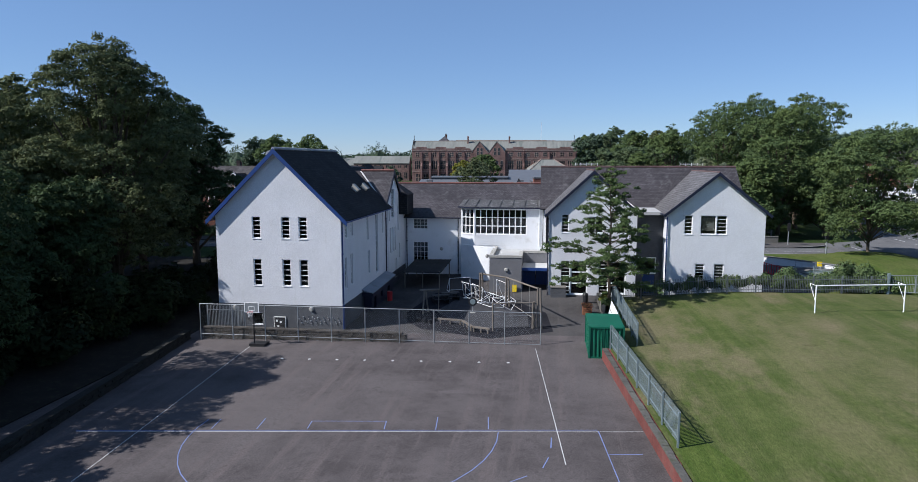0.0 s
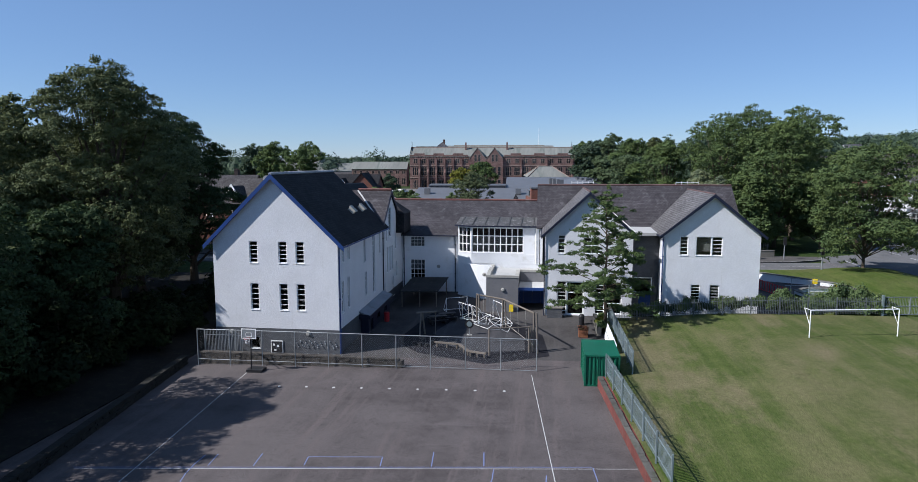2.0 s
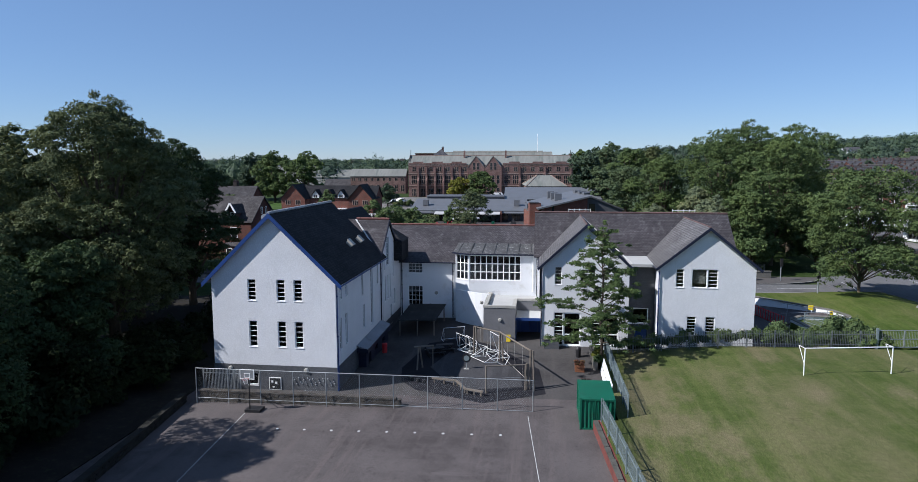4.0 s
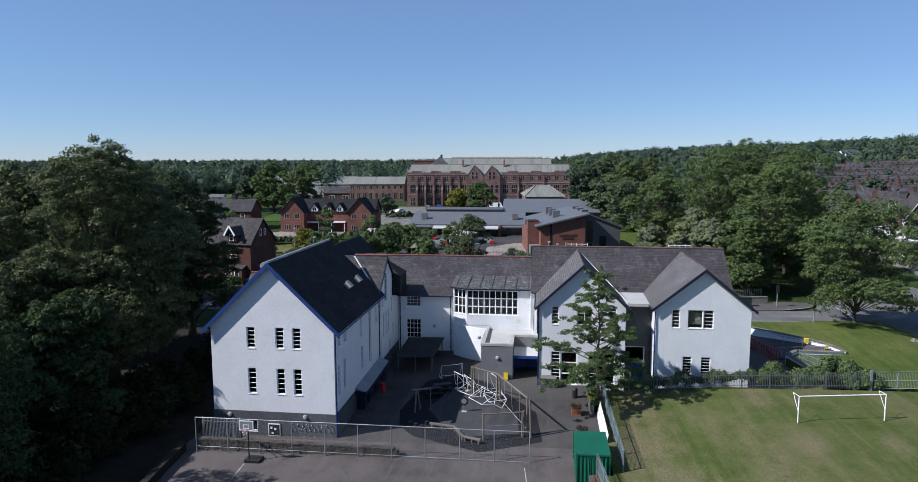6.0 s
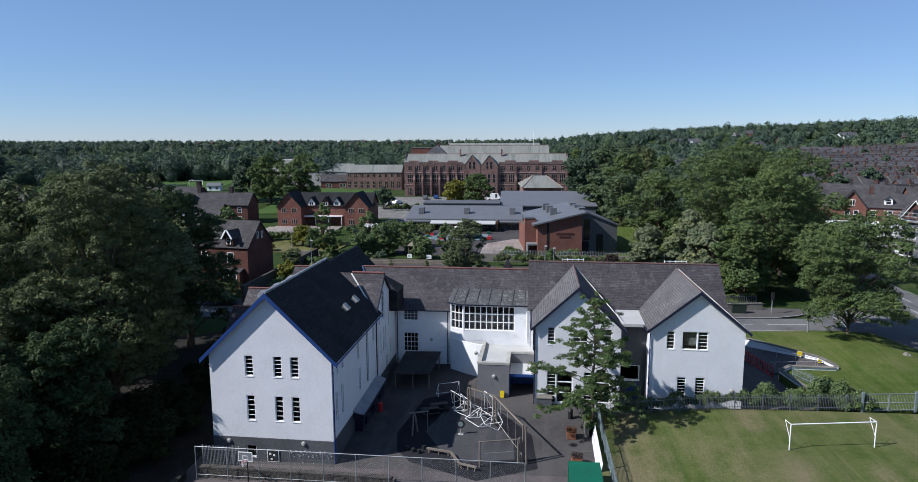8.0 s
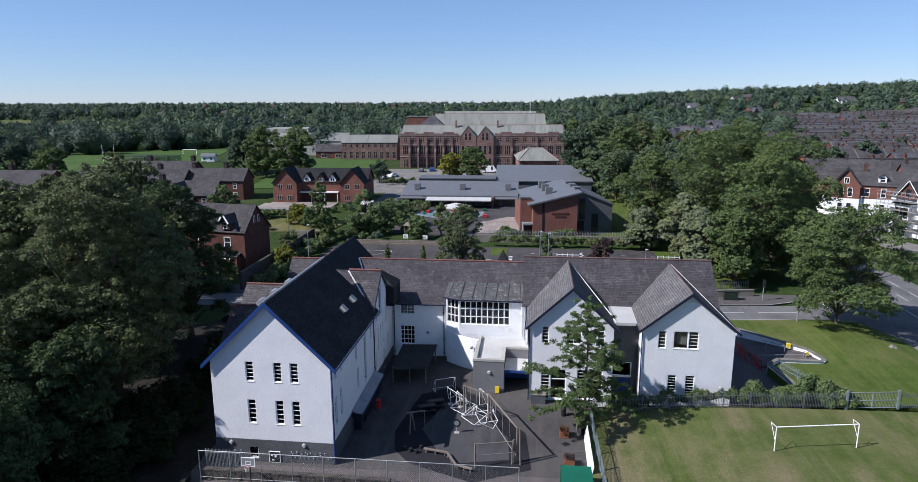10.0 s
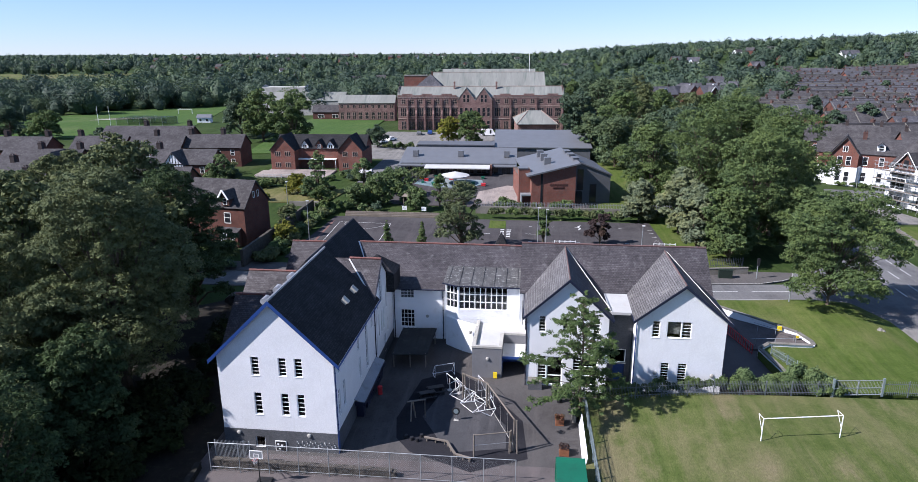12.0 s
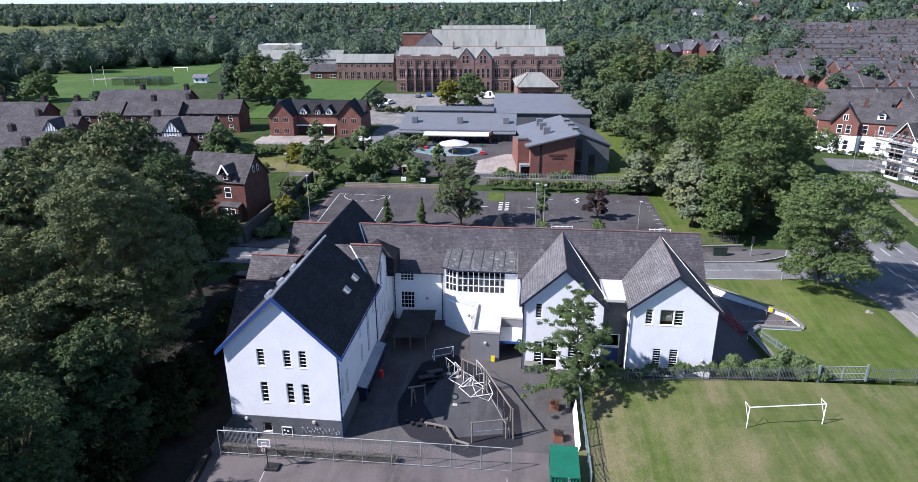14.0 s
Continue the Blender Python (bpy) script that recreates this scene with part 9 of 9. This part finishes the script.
g.poly([(-187, 292, 5.3), (-165, 292, 5.3), (-165, 292, 8.9), (-187, 292, 8.9)])
part("back_net", g, NETTING, t)
g = Geo()
g.poly([(-187, 279, 8.92), (-165, 279, 8.92), (-165, 292, 8.92), (-187, 292, 8.92)])
part("roof_net", g, NETTING, t)
t = thing("far_goal", (-190, 345, 5), "white football goal on the far pitch", "goal")
for a, b in (((-194, 345, 4.5), (-194, 345, 7.4)), ((-186, 345, 4.5), (-186, 345, 7.4)), ((-194, 345, 7.4), (-186, 345, 7.4))):
    g = Geo()
    g.rod(a, b, 0.14, 6)
    part("bar", g, WHITE_STEEL, t)


def car(x, y, turn, paint, label, length=4.3, height=1.45, van=False):
    """A parked car: body, cabin glass, wheels."""
    t = thing("parked_car" if not van else "parked_van", (x, y, land(x, y) + 0.2), label, "van" if van else "car")
    t.rotation_euler = (0, 0, radians(turn))
    L, W = length / 2, 0.9
    prof = [(-L, 0.3), (L, 0.3), (L, 0.75), (L * 0.55, 0.9), (L * 0.2, height), (-L * 0.6, height), (-L * 0.95, 0.95)] if not van else [(-L, 0.3), (L, 0.3), (L, 0.9), (L * 0.75, 1.1), (L * 0.45, height), (-L, height)]
    g = Geo()
    for s in (-1, 1):
        pts = [(p[0], s * W * (1 if p[1] < 1 else 0.88), p[1]) for p in prof]
        g.poly(pts if s < 0 else pts[::-1])
    for i in range(len(prof)):
        p, q = prof[i], prof[(i + 1) % len(prof)]
        wp, wq = W * (1 if p[1] < 1 else 0.88), W * (1 if q[1] < 1 else 0.88)
        g.poly([(p[0], -wp, p[1]), (p[0], wp, p[1]), (q[0], wq, q[1]), (q[0], -wq, q[1])])
    local_part("body", g, paint, t)
    g = Geo()
    g.box(-L * 0.5 if not van else L * 0.1, L * 0.3, -W * 0.97, W * 0.97, 0.95, height - 0.12)
    local_part("window", g, DARK_GLASS, t)
    for sx in (-0.62, 0.62):
        for s in (-1, 1):
            g = Geo()
            g.rod((sx * L, s * W - s * 0.1, 0.3), (sx * L, s * W + s * 0.04, 0.3), 0.31, 12)
            local_part("wheel", g, BLACK, t)


car(-16.5, 254, 5, WHITE_STEEL, "white van parked by the old hall", 6.0, 2.6, True)
car(-44, 255, 95, GREYCLAD, "dark grey car parked by the old hall")
car(-40, 257, 95, BLUE, "blue car parked by the old hall")
car(-52, 240, 60, WHITE_STEEL, "white car parked beside the field path")
car(-54, 234, 60, WHITE_STEEL, "white car parked beside the field path")
car(-42.0, 87, 3, BLACK, "black car parked on the road by the trees")

# ---- garden and nursery yard things ----
bw = thing("timber_bank_wall", (-30, 139.2, 2), "low brown sleeper wall behind the ball court", "wall")
for i in range(9):
    for k in range(3):
        g = Geo()
        x = -41 + 2.4 * i
        g.box(x, x + 2.36, 139.0 + 0.35 * k, 139.3 + 0.35 * k, 1.5, 2.25 + 0.3 * k)
        part("sleeper", g, WOOD, bw)
for x, y in ((-28.3, 143.6), (-23.7, 143.0)):
    t = thing("notice_sign", (x, y, 1.95), "small white sign board on posts by the court", "sign")
    g = Geo()
    g.box(x - 0.55, x + 0.55, y - 0.03, y + 0.03, 2.5, 3.4)
    part("panel", g, FRAME, t)
    g = Geo()
    for k in range(3):
        g.box(x - 0.4, x + 0.4 - 0.15 * k, y - 0.045, y - 0.033, 2.7 + 0.2 * k, 2.78 + 0.2 * k)
    part("lettering", g, GREYCLAD, t, "unreadable lines of print")
    for dx in (-0.45, 0.45):
        g = Geo()
        g.rod((x + dx, y + 0.06, 1.7), (x + dx, y + 0.06, 3.3), 0.04, 6)
        part("post", g, WOOD, t)
gz = thing("garden_gazebo", (-28.4, 151, 2.1), "open timber gazebo with shingled roof in the garden", "gazebo")
for dx in (-1.3, 1.3):
    for dy in (-1.3, 1.3):
        g = Geo()
        g.box(-28.4 + dx - 0.07, -28.4 + dx + 0.07, 151 + dy - 0.07, 151 + dy + 0.07, 1.9, 4.4)
        part("post", g, WOOD, gz)
for k in range(4):
    a, b = [Vector((-28.4 + 2.4 * math.cos(radians(45 + 90 * (k + i))), 151 + 2.4 * math.sin(radians(45 + 90 * (k + i))), 4.3)) for i in (0, 1)]
    g = Geo()
    g.slab([a, b, (-28.35, 151.05, 6.0), (-28.45, 151.0, 6.0)], 0.1)
    part("roof_panel", g, WOOD, gz)
for x0, y0, c, lab in ((-38.5, 172.3, GREEN, "dark green garden shed with pitched roof"), (-45.5, 176, PALE_ROOF, "pale garden shed with pitched roof")):
    s = thing("garden_shed", (x0, y0, land(x0, y0)), lab, "shed")
    local_part("wall", solid(3.4, 2.6, -0.3, 2.2, 3.0), c, s)
    gable_roof(s, 3.4, 2.6, 2.2, 3.1, c, 0.15)
rng_n = random.Random(9)
for i in range(12):
    x, y = rng_n.uniform(-30, -8), rng_n.uniform(168, 180)
    z = land(x, y) + 0.25
    c = rng_n.choice((RED, YELLOW, BLUE, GREEN))
    w = rng_n.uniform(0.35, 0.6)
    t = thing("play_box", (x, y, z), "small bright plastic play box in the nursery yard", "toy", "nursery play boxes")
    g = Geo()
    g.box(x - w, x + w, y - w, y + w, z, z + w)
    g.box(x - w - 0.04, x + w + 0.04, y - w - 0.04, y + w + 0.04, z + w, z + w + 0.08)
    part("body", g, c, t)
g = Geo()
for i in range(8):
    g.box(-57 + 1.2 * i, -55.8 + 1.2 * i, 147.2, 147.6, 1.6, 3.1)
single("garden_wall", g, COPING, "low stone garden wall on the slope", "wall")

for x0, x1, y0, y1 in ((2.2, 4.6, 113.5, 118.5), (12.2, 14.6, 114.5, 119.0)):
    k = 0
    while y0 + k * 1.3 < y1:
        bush("bed_hedge", (x0 + x1) / 2, y0 + k * 1.3, land(0, y0) + 0.1, 1.2, 0.9, 1.2, 970 + k + int(x0), LEAF_B, "clipped hedge in a car park bed", 420, 0.16, "hedge")
        k += 1

cottage("white_hut", -154, 297, 10, 6, 4, 2.6, 3.8, WHITE_WALL, GREYROOF, "small white hut beside the far pitch", [(-1.5, 0.8, 1.2, 1.1, 1, 1), (1.5, 0.8, 1.2, 1.1, 1, 1)], category="hut")
for k in range(3):
    stripe([(-214, 299 + 4 * k), (-190, 313 + 4 * k)], 1.6, land, PALE_PAVING, "practice_strip", "pale worn practice strip on the pitch", lift=0.34)
